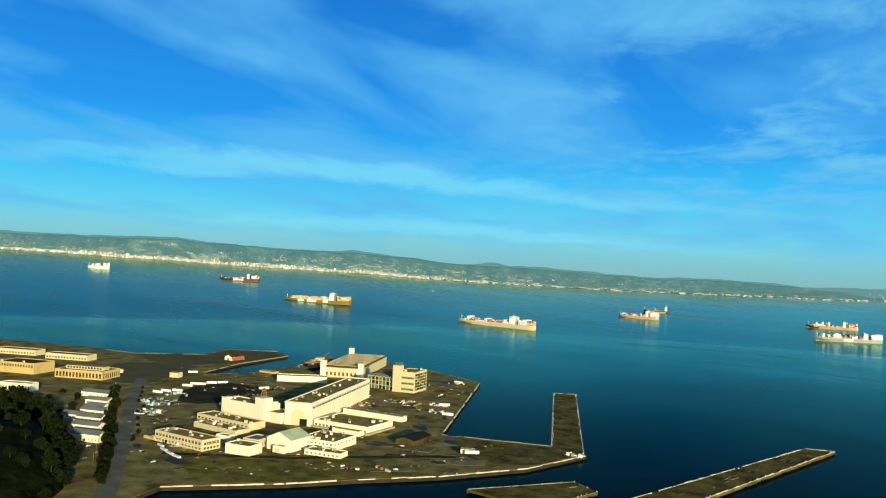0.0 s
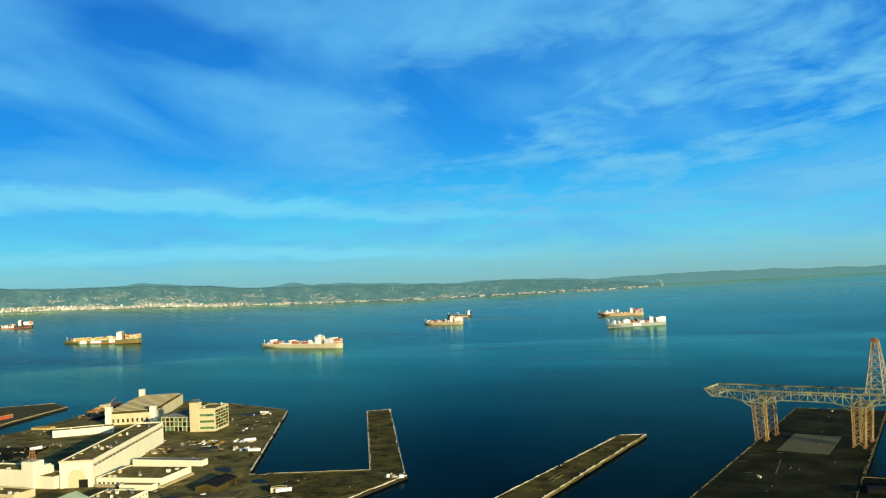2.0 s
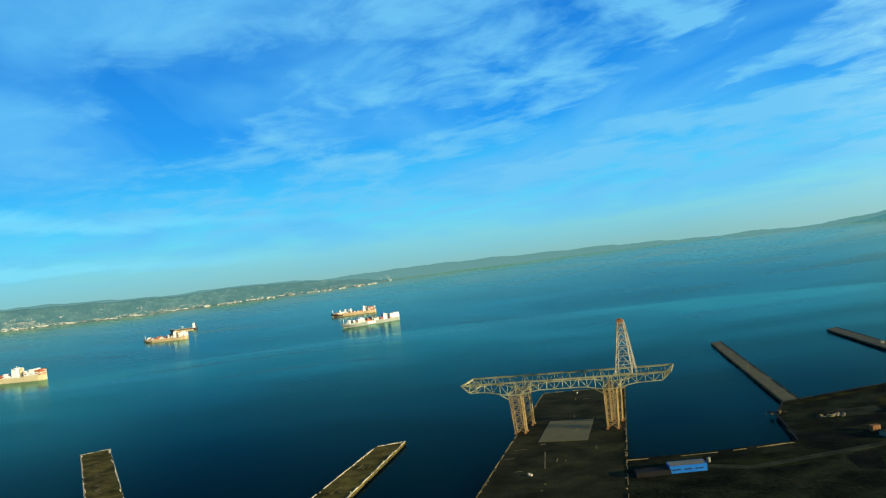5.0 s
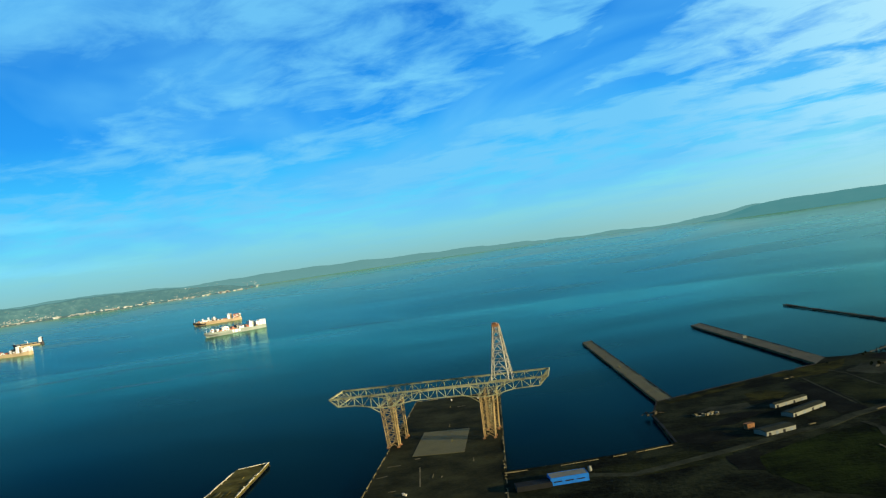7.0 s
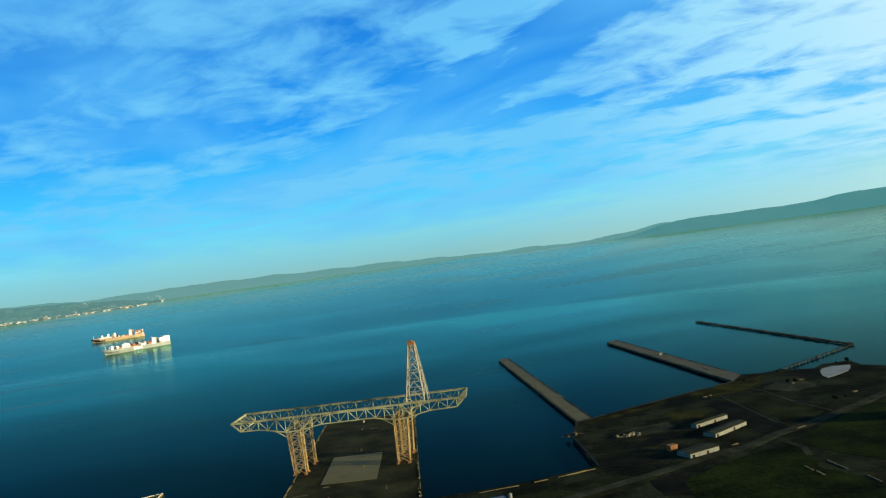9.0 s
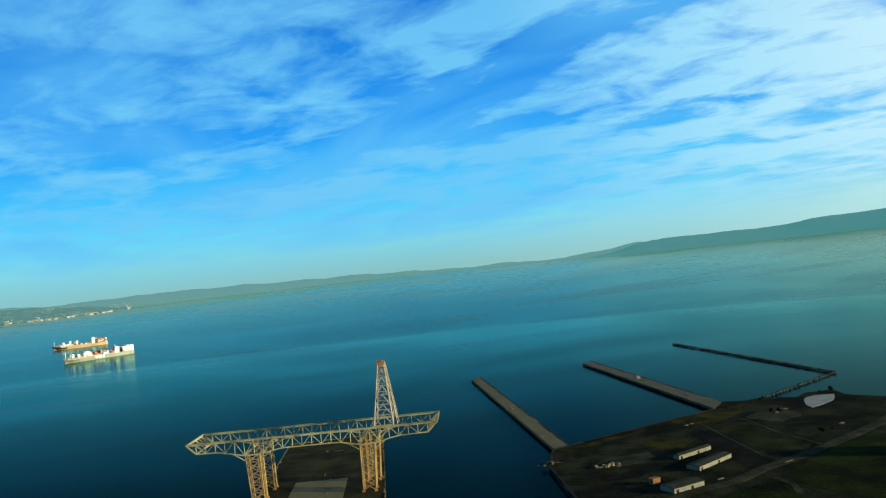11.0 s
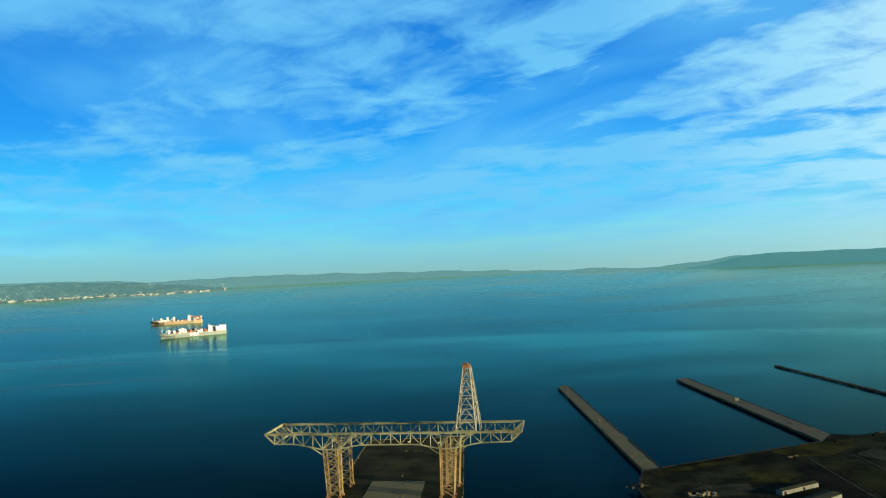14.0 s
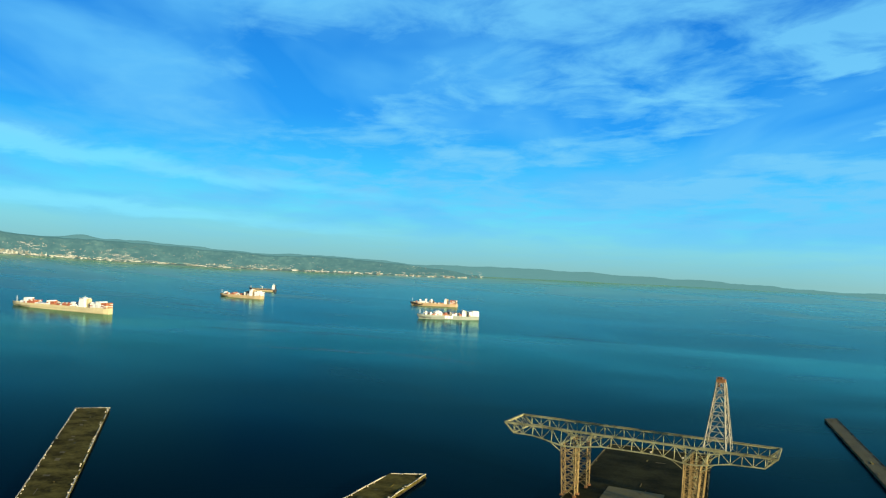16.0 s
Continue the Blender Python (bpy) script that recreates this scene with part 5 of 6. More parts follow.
# the glazed tower block
tb = building("glazed_block", (-777, 587), 28, 68, 46, 29, "cream concrete block with broken green glazing", "cream", roof="roof", clutter=5, seed=9)
for k in range(6):
    part("glazing_band", Geo().box(8, 27, -0.3, 0.05, 3.4 + 4.1 * k, 6.2 + 4.1 * k), M["greenglass"] if k % 2 == 0 else M["cream"], tb)
    for j in range(5):
        part("glazing_bay", Geo().box(27.95, 28.25, 3 + 8.4 * j, 10.2 + 8.4 * j, 3.2 + 4.1 * k, 6.4 + 4.1 * k), M["stain"] if (j * 7 + k * 3) % 4 else M["greenglass"], tb)
part("stair_tower", Geo().box(-6, 6, -1, 10, -0.5, 37).box(-6.3, 6.3, -1.3, 10.3, 37, 37.8), M["cream"], tb)
g = Geo()
for sx, sy in ((-4, 1), (4, 1), (4, 8), (-4, 8)):
    g.bar((sx, sy, 37.8), (sx, sy, 41), 0.4)
g.box(-5, 5, 0, 9, 41, 41.5)
part("roof_frame", g, M["steel"], tb)

# the skeleton shop beside it
fs = thing("skeleton_shop", -855, 568, QZ, 78, "roofless steel-framed shop with glazed bays", "building", "shipyard buildings")
L, D, H = 52, 55, 18
g = Geo()
for i in range(9):
    for j in (0, D):
        g.bar((L * i / 8, j, 0), (L * i / 8, j, H), 0.9)
    g.bar((L * i / 8, 0, H), (L * i / 8, D, H + 1), 0.8)
for k in (0.35, 0.7, 1.0):
    for j in (0, D):
        g.bar((0, j, H * k), (L, j, H * k), 0.8)
part("frame", g, M["cream"], fs)
for i in range(8):
    for k in range(3):
        if (i * 5 + k * 3) % 4:
            z0 = (0, 6.3, 12.6)[k] + 0.6
            part("glazing_bay", Geo().box(L * i / 8 + 0.6, L * (i + 1) / 8 - 0.6, 0.1, 0.35, z0, z0 + 5.0), M["greenglass"] if (i + k) % 3 else M["stain"], fs)
for i in range(11):
    part("roof_purlin", Geo().bar((0, D * i / 10, H + 1.6), (L, D * i / 10, H + 1.6), 1.2, 0.6), M["roofgrey"], fs)
part("back_wall", Geo().box(0, L, D - 1.2, D - 0.7, 0, 10), M["cream"], fs)
part("roof_deck", Geo().box(0, L, 18, D, H + 0.4, H + 0.9), M["roof"], fs)

low = building("low_workshop", (-593, 337), 70, 74, 52, 7.6, "long low white workshop with a tar roof", "white", wins=[("front", 2.2, 3, 2.2, 14)], clutter=7, seed=12)
part("loading_ledge", Geo().box(0, 70, -3.2, -0.02, -0.5, 2.0).box(70.02, 73, -3.2, 52, -0.5, 2.0), M["concrete"], low)
part("annex", block(34, 10, 4.8, 0.5, x=34, y=-13.5), M["white"], low)
part("annex_roof", roof_slab(34, 10, 4.8, 34, -13.5), M["roof"], low)
blue_roof = building("grey_roof_shed", (-626, 419), 84, 76, 11, 6, "long shed with a pale blue-grey metal roof", "white", roof="roofgrey", parapet=0.1, seed=13)
building("low_white_store", (-918, 541), 74, 42, 22, 8, "long low white store with a curved dark roof", "white", clutter=3, seed=14)
two = building("two_storey_block", (-551, 257), 40, 70, 44, 8.6, "two-storey white block with pipes on its roof", "white", wins=[("front", 1.2, 2, 2, 9), ("front", 5.2, 2, 2, 9), ("right", 5, 2, 2, 8)], clutter=14, seed=15)
lowfront = building("flat_annex", (-524, 243), 38, 68, 15, 4.2, "flat white annex with a tan roof", "white", wins=[("front", 1.2, 2, 1.8, 8)], clutter=4, seed=16)

gh = thing("gabled_shop", -599, 214, QZ, 74, "tall pale-green gabled metal shop", "building", "shipyard buildings")
part("wall", block(29, 30, 11, 0.0), M["white"], gh)
gable_ends(gh, 29, 30, 11, 6.5, M["white"])
gable(gh, 29, 30, 11, 6.5, M["green"])
part("lean_to", block(13, 8, 6, 0.4, x=14, y=-8.3), M["white"], gh)
part("lean_to_roof", roof_slab(13, 8, 6, 14, -8.3), M["green"], gh)
part("door", Geo().box(17, 22, -8.6, -8.25, 0, 4.0), M["cream"], gh)

building("small_white_block", (-579, 181), 27, 70, 20, 8.6, "small white concrete block with a bare roof", "white", clutter=2, seed=21)
building("cream_annex", (-603, 207), 18, 70, 22, 7.4, "cream annex with grey roof", "cream", roof="roofgrey", wins=[("right", 2, 2, 2.5, 5)], seed=22)

ye = building("office_row", (-620, 157), 68, 80, 22, 10, "cream two-storey office row with many windows", "cream", wins=[("front", 1.4, 2.6, 2.2, 14), ("front", 5.6, 3.2, 2.8, 14), ("right", 5.4, 2.6, 2.8, 6), ("right", 1.2, 2.6, 2.4, 5)], clutter=9, seed=23, parapet=0.7)
part("canopy", Geo().box(0, 68, -2.6, -0.02, 4.3, 4.7), M["white"], ye)
lr = building("long_store", (-676, 244), 82, 81, 24, 7.4, "long cream store with a cluttered tar roof", "cream", wins=[("front", 3.2, 3.4, 2.2, 14)], clutter=10, seed=24)
building("collapsed_store", (-663, 220), 66, 82, 20, 4.6, "low open-roofed store full of debris", "cream", clutter=26, seed=25)
building("gatehouse", (-648, 202), 15, 72, 10, 4.0, "tiny white gatehouse with flat roof", "white", seed=26)

ds = thing("dark_shed", -546, 334, QZ, 72, "low shed with a black pitched roof", "building", "shipyard buildings")
part("wall", block(21, 40, 4.6, 0.0), M["stain"], ds)
gable_ends(ds, 21, 40, 4.6, 3, M["stain"])
gable(ds, 21, 40, 4.6, 3, M["dark"])
building("cream_hut", (-465, 364), 14, 52, 7, 4.2, "cream box hut on the quay", "cream", seed=27, parapet=0.2)

rb = thing("red_barn", -1228, 558, QZ, 78, "white-fronted barn with red ends", "building", "shipyard buildings")
part("wall", block(18, 30, 6, 0.0), M["white"], rb)
gable_ends(rb, 18, 30, 6, 4, M["white"])
gable(rb, 18, 30, 6, 4, M["stain"])
part("side_cladding", Geo().box(18.02, 18.3, 0.6, 29.4, 0, 5.6), M["redrust"], rb, "rust-red side cladding")
part("door", Geo().box(7, 11, -0.3, 0.05, 0, 3.8), M["rust"], rb)
building("pump_house", (-1060, 375), 14, 62, 12, 7, "small cream pump house", "cream", seed=28, parapet=0.3)
building("brick_hut", (-1036, 529), 30, 74, 12, 2.6, "low ochre brick hut", "yellow", seed=29, parapet=0.3)

yb = building("foundry", (-1084, 272), 74, 56, 46, 11.5, "ochre foundry with tall windows and a roof monitor", "yellow", roof="stain", wins=[("front", 2, 3.2, 7, 14), ("right", 2, 3.2, 7, 8)], seed=30)
part("monitor_wall", block(58, 16, 16, 0.2, x=8, y=14, z=11.4), M["cream"], yb)
part("monitor_roof", Geo().box(7.5, 66.5, 13.5, 30.5, 16.2, 16.7), M["roof"], yb)
for i in range(12):
    part("monitor_window", Geo().box(10 + 4.6 * i, 13 + 4.6 * i, 13.8, 14.1, 12.6, 15.4), M["glass"], yb)
building("foundry", (-1181, 215), 66, 60, 44, 15, "ochre foundry hall with a row of high windows", "yellow", roof="stain", wins=[("front", 9, 2.6, 4, 14)], seed=31, clutter=4)
building("mess_hall", (-1028, 155), 44, 54, 16, 9.5, "white parapeted mess hall with columns", "white", wins=[("front", 2, 2.2, 5, 11)], seed=32)
building("quay_shed", (-1298, 343), 78, 58, 26, 8.5, "long low quayside shed with twin rows of panels", "cream", roof="stain", wins=[("front", 2, 3, 3, 14)], seed=33)
building("quay_shed", (-1401, 299), 80, 58, 26, 8.5, "long low quayside shed with twin rows of panels", "cream", roof="stain", wins=[("front", 2, 3, 3, 14)], seed=34)
building("quay_store", (-1143, 325), 34, 62, 9, 4, "long narrow grey store by the foundry", "white", roof="roofgrey", seed=35)

# rows of old white huts beside the avenue
for k, (bx, by, L, D, h, nw) in enumerate(((-935, 216, 44, 14, 5.4, 8), (-890, 190, 30, 13, 5.4, 6), (-858, 171, 24, 12, 5, 5), (-829, 158, 30, 13, 5.6, 6), (-791, 138, 30, 13, 5.6, 6), (-704, 97, 34, 15, 7, 8), (-748, 116, 32, 14, 6.5, 7), (-742, 78, 24, 13, 6, 6), (-786, 104, 22, 12, 5.4, 5), (-826, 128, 20, 12, 5, 4))):
    r = building("white_hut", (bx, by), L, 62, D, h, "white wooden hut with a blue-grey pitched roof", "white", roof="roofgrey", wins=[("front", 1.6, 1.6, 1.8, nw)], parapet=0.0, seed=40 + k, category="house", group="huts by the avenue")
    gable(r, L, D, h, 3.0, M["roofgrey"], "pitched_roof", along="x")
    gable_ends(r, L, D, h, 3.0, M["white"], "x")

# ---- roads, lots and fields ----
strip("road", [(-465, -24), (-543, 32), (-757, 150), (-1001, 283), (-1083, 332)], 16, M["avenue"], "straight grey asphalt avenue", "road")
strip("road", [(-635, 125), (-554, 208), (-492, 310), (-467, 339)], 9, M["asphalt"], "worn service road along the quay", "road", 0.15)
strip("road", [(-696, 214), (-634, 261), (-634, 313), (-594, 343), (-554, 403)], 10, M["roof"], "dark service lane between workshops", "road", 0.17)
sheet("pavement", [(-951, 323), (-977, 356), (-989, 413), (-906, 442), (-841, 333), (-849, 285), (-879, 275)], M["asphalt"], "dark asphalt storage lot", "lot")
sheet("pavement", [(-697, 523), (-779, 650), (-901, 732), (-977, 773), (-901, 767), (-816, 731), (-598, 456), (-554, 413)], M["ground"], "bare brown earth apron", "lot", 0.1)
sheet("pavement", [(-472, 354), (-422, 337), (-398, 386), (-402, 436), (-447, 453), (-534, 407)], M["deck"], "dark asphalt quay apron", "lot", 0.1)
sheet("pavement", [(-463, 327), (-441, 357), (-429, 333), (-448, 314)], M["sand"], "pale crumbled concrete patch", "lot", 0.22)
sheet("grass", [(-615, 125), (-554, 198), (-538, 239), (-492, 259), (-432, 270), (-463, 212), (-486, 156), (-525, 99)], M["grass"], "dry grass strip beside the quay", "grass", 0.14)
sheet("grass", [(-1083, 354), (-1001, 306), (-986, 327), (-977, 364), (-994, 424), (-1074, 420)], M["grass"], "rough grass by the avenue", "grass", 0.14)
sheet("pavement", [(-1229, 343), (-1264, 396), (-1230, 439), (-1218, 489), (-1104, 419), (-1043, 390), (-1031, 299), (-1068, 279)], M["plain"], "broad smooth grey paving by the boat basin", "lot", 0.1, ragged=4)
sheet("pavement", [(-1387, 476), (-1324, 570), (-1378, 654), (-1307, 721), (-1241, 696), (-1176, 547), (-1182, 474), (-1261, 434)], M["plain"], "grey paving of the far mole", "lot", 0.14)
sheet("pavement", [(-1103, 628), (-1158, 776), (-1135, 784), (-1066, 612)], M["rust"], "rust-brown scrap-covered deck of the finger quay", "lot", 0.16, ragged=1.5)
sheet("pavement", [(-136, 430), (-139, 333), (-59, 327), (-22, 397), (-23, 464), (-125, 466)], M["asphalt"], "dark asphalt at the root of the crane pier", "lot", 0.015)
# east yard surfaces: the shade over them is put into these near-black colours
DEEP = M["deepgrass"] = material("shade_darkened_grass", (0.0105, 0.0150, 0.0016), 0.98, dark=0.3, light=1.9, grain=0.25, patch=0.02, bump=0.5, specular=0.02, sharp=1.8)
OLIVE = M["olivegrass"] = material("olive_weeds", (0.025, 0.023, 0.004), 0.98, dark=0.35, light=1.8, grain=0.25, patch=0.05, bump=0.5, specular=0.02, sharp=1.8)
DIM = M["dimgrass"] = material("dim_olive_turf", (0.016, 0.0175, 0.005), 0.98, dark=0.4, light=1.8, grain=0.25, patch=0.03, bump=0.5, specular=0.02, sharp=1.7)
MUD = M["mud"] = material("shade_darkened_earth", (0.0130, 0.0142, 0.0058), 0.98, dark=0.35, light=2.1, grain=0.25, patch=0.025, bump=0.5, specular=0.02, sharp=1.9)
TAR = M["tar"] = material("shade_darkened_tarmac", (0.0085, 0.0085, 0.005), 0.98, dark=0.5, light=1.8, grain=0.3, patch=0.04, bump=0.3, specular=0.02, sharp=1.6)
sheet("pavement", EAST_YARD_EDGE[:19] + [(758, 423), (300, 300), (150, 398)], MUD, "earth and broken paving of the old yard, darkened for shade", "lot", 0.10, ragged=0.7)
sheet("grass", [(163, 527), (224, 567), (267, 580), (264, 552), (255, 515), (268, 465), (300, 400), (240, 380), (168, 444), (157, 494)], DEEP, "green grass field darkened for shade", "grass", 0.2, ragged=3)
sheet("grass", [(280, 594), (354, 650), (391, 673), (557, 613), (599, 484), (400, 431), (300, 502), (276, 555)], DEEP, "green grass field darkened for shade", "grass", 0.2, ragged=3)
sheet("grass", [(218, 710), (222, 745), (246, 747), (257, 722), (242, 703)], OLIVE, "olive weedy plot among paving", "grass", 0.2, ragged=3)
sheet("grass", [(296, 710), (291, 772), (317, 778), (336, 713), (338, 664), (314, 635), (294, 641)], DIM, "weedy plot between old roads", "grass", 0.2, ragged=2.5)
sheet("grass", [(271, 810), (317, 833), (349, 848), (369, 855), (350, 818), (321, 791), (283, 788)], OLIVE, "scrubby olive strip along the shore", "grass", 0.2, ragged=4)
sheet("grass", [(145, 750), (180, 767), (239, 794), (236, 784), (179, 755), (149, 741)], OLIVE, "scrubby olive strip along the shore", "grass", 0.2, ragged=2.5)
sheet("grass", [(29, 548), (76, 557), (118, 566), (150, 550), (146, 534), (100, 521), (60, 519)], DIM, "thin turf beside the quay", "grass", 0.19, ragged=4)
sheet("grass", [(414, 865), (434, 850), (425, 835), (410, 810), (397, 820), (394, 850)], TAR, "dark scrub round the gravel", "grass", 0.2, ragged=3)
sheet("pavement", [(141, 503), (143, 539), (169, 550), (158, 496)], TAR, "worn tarmac apron darkened for shade", "lot", 0.22, ragged=3)
sheet("pavement", [(262, 622), (268, 762), (284, 763), (296, 722), (288, 624)], TAR, "worn tarmac apron darkened for shade", "lot", 0.18, ragged=2)
sheet("pavement", [(150, 639), (196, 667), (214, 663), (176, 628)], TAR, "worn tarmac apron darkened for shade", "lot", 0.21, ragged=4)
sheet("pavement", [(128, 618), (160, 614), (172, 589), (140, 578), (124, 596)], TAR, "worn tarmac apron darkened for shade", "lot", 0.21, ragged=4)
sheet("pavement", [(339, 786), (370, 819), (391, 809), (386, 768), (359, 751)], M["yardroad"], "pale rubble-strewn paving", "lot", 0.2, ragged=5)
sheet("pavement", [(159, 690), (178, 705), (210, 703), (214, 683), (176, 669)], M["yardroad"], "pale worn paving", "lot", 0.2, ragged=5)
strip("road", [(233, 586), (268, 611), (296, 624), (342, 650), (392, 682), (434, 711), (475, 744)], 11, M["yardroad"], "pale worn yard road", "road", 0.32)
strip("road", [(329, 803), (336, 776), (336, 714), (344, 660)], 3.0, M["yardroad"], "pale kerb path between plots", "road", 0.3)
strip("road", [(29, 541), (72, 523), (150, 554), (213, 583), (240, 590)], 10, M["yardroad"], "pale worn yard road", "road", 0.28)
strip("road", [(266, 588), (269, 565), (262, 542)], 5, M["yardroad"], "short pale path to the field", "road", 0.3)
strip("road", [(293, 782), (290, 709), (288, 647)], 2.4, M["yardroad"], "pale kerb path between plots", "road", 0.3)
for k, (x, y, w, d, a) in enumerate(((246, 509, 1.2, 12, 0), (247, 496, 1.2, 10, 0), (266, 501, 0.8, 24, 2), (269, 467, 0.8, 16, 0), (317, 530, 14, 0.8, 32), (292, 619, 10, 1.5, 28), (278, 785, 4, 3, 25), (285, 789, 3.5, 2.5, 25), (374, 788, 9, 3, 60), (385, 803, 8, 2.4, 10), (397, 716, 6, 3, 40), (228, 598, 6, 2, 20))):
    whole("concrete_beam", Geo().box(0, w, 0, d, -0.2, 0.6), M["sand"], "pale concrete beam lying on dark ground", "beam", "loose concrete beams", at=pose(x, y, QZ, 0, 0, a))
sheet("gravel_patch", [(427, 836), (434, 846), (448, 853), (467, 847), (459, 832), (448, 817), (426, 802), (414, 796), (416, 812)], M["gravel"], "bright pale gravel patch near the shore", "gravel", 0.3)
PUD = material("standing_water", (0.008, 0.010, 0.008), 0.55, dark=0.8, light=1.2, grain=0.1, patch=0.05, bump=0.1, specular=0.12)


def puddle(x, y, r, squash, seed):
    rr = random.Random(seed)
    ph = [rr.uniform(0, 6) for _ in range(3)]
    pts = []
    for i in range(22):
        a = math.tau * i / 22
        k = r * (1 + 0.25 * math.sin(2 * a + ph[0]) + 0.15 * math.sin(3 * a + ph[1]) + 0.1 * math.sin(5 * a + ph[2]))
        pts.append((x + k * math.cos(a), y + squash * k * math.sin(a)))
    whole("puddle", Geo().prism(pts, QZ - 0.3, QZ + 0.26), PUD, "dark puddle of standing rainwater", "puddle", "yard puddles")


for k, (x, y, r, s) in enumerate(((-835, 713, 13, 0.9), (-591, 415, 11, 0.8), (-694, 495, 10, 1.0), (-604, 122, 13, 0.7), (-676, 122, 6, 0.7), (-517, 386, 9, 0.8), (-553, 312, 7, 0.8), (-462, 309, 6, 0.9))):
    puddle(x, y, r, s, 60 + k)

# stains, worn tracks and loose debris over the yard
YARD = [(-982, 348, -867, 464), (-897, 591, -710, 729), (-740, 419, -562, 537), (-614, 261, -414, 427), (-636, 105, -472, 248), (-1084, 429, -971, 551), (-798, 139, -634, 271), (-554, 408, -434, 448)]
srng = random.Random(31)


def blob(x, y, r, squash, turn, rr):
    ph = [rr.uniform(0, 6) for _ in range(4)]
    pts = []
    for i in range(28):
        a = math.tau * i / 28
        k = r * (1 + 0.3 * math.sin(2 * a + ph[0]) + 0.2 * math.sin(3 * a + ph[1]) + 0.12 * math.sin(5 * a + ph[2]) + 0.08 * math.sin(8 * a + ph[3]))
        u, v = k * math.cos(a), squash * k * math.sin(a)
        pts.append((x + u * math.cos(turn) - v * math.sin(turn), y + u * math.sin(turn) + v * math.cos(turn)))
    return pts


for i in range(64):
    x0, y0, x1, y1 = YARD[i % len(YARD)]
    x, y = srng.uniform(x0, x1), srng.uniform(y0, y1)
    kind = srng.choice(("stain", "stain", "sand", "grass", "plain"))
    shape = blob(x, y, srng.uniform(4, 15), srng.uniform(0.25, 0.7), radians(srng.choice((-62, 28)) + srng.uniform(-15, 15)), srng)
    if not all(on_land(*p) for p in shape):
        continue
    sheet("pavement", shape, M[kind], {"stain": "dark oily stain on bare ground", "sand": "pale patch of crumbled concrete", "grass": "tuft of dry weeds", "plain": "patch of worn grey paving"}[kind], "ground patch", 0.20 + 0.002 * i)
g = Geo()
for i in range(1500):
    x0, y0, x1, y1 = YARD[i % len(YARD)]
    cx, cy = srng.uniform(x0, x1), srng.uniform(y0, y1)
    if noise.noise((cx * 0.03, cy * 0.03, 7)) < 0.05 or not on_land(cx, cy):
        continue
    w, d, h = srng.uniform(0.4, 2.6), srng.uniform(0.3, 1.3), srng.uniform(0.2, 1.0)
    m4 = pose(cx, cy, QZ, srng.uniform(-8, 8), srng.uniform(-8, 8), srng.uniform(0, 180))
    g.add([m4 @ Vector(p) for p in ((-w, -d, -0.2), (w, -d * 0.8, -0.2), (w * 0.9, d, -0.2), (-w * 0.8, d * 0.9, -0.2), (-w * 0.7, -d * 0.6, h), (w * 0.6, -d * 0.5, h * 0.8), (w * 0.5, d * 0.6, h), (-w * 0.6, d * 0.5, h * 0.7))],
          [(3, 2, 1, 0), (4, 5, 6, 7), (0, 1, 5, 4), (1, 2, 6, 5), (2, 3, 7, 6), (3, 0, 4, 7)])
for i in range(170):
    k, w = srng.random(), srng.uniform(-14, 14)
    cx, cy = -1085 - 60 * k + w * 0.9, 620 + 160 * k + w * 0.33
    a, b, h = srng.uniform(0.8, 4.0), srng.uniform(0.6, 2.0), srng.uniform(0.4, 2.6)
    if on_land(cx, cy):
        g.box(-a, a, -b, b, -0.2, h, pose(cx, cy, QZ, 0, 0, srng.uniform(0, 180)))
whole("rubble", g, M["debris"], "scattered rubble, planks and broken concrete", "rubble", kind="stuff")

# quay copings in pale broken concrete
def coping(name, pts, w, mat, seed, label, h=0.7):
    root = new(name)
    root.matrix_basis = pose(pts[0][0], pts[0][1], QZ)
    tagged(root, label, "kerb", "quay copings")
    rr = random.Random(seed)
    o = Vector(pts[0])
    for a, b in zip(pts, pts[1:]):
        a, b = Vector(a) - o, Vector(b) - o
        d = b - a
        length = d.length
        d.normalize()
        nrm = Vector((-d.y, d.x))
        s = 0.0
        while s < length - 2:
            e = min(length, s + rr.uniform(6, 18))
            if rr.random() > 0.16:
                off = rr.uniform(-0.5, 0.3)
                ww = w * rr.uniform(0.7, 1.3)
                c0, c1 = a + d * s + nrm * off, a + d * (e - rr.uniform(0.1, 0.8)) + nrm * (off + rr.uniform(-0.3, 0.3))
                part("coping_stone", Geo().prism([tuple(c0 - nrm * ww / 2), tuple(c1 - nrm * ww / 2), tuple(c1 + nrm * ww / 2), tuple(c0 + nrm * ww / 2)], -0.5, rr.uniform(0.4, 1.0) * h), mat, root)
            s = e


coping("quay_coping", [(-533, 70), (-483, 153), (-459, 209), (-426, 272), (-398, 359), (-396, 453)], 0.55, M["pale"], 3, "broken pale concrete coping along the quay", 0.8)
coping("quay_coping", [(-550, 406), (-803, 761)], 1.2, M["pale"], 4, "pale concrete coping along the basin quay", 1.0)
coping("quay_coping", [(-803, 761), (-892, 786), (-964, 799)], 1.4, M["concrete"], 5, "weathered concrete coping along the shore")
coping("quay_coping", [(-444, 461), (-550, 406)], 1.4, M["concrete"], 6, "weathered concrete coping along the quay")
coping("quay_coping", [(-1088, 424), (-1171, 553), (-1236, 702)], 1.8, M["concrete"], 7, "pale rubble edge of the boat basin", 0.9)
coping("quay_coping", [(-1306, 728), (-1371, 656), (-1314, 570), (-1380, 466), (-1452, 445)], 1.4, M["concrete"], 8, "pale rubble edge of the shore", 0.7)
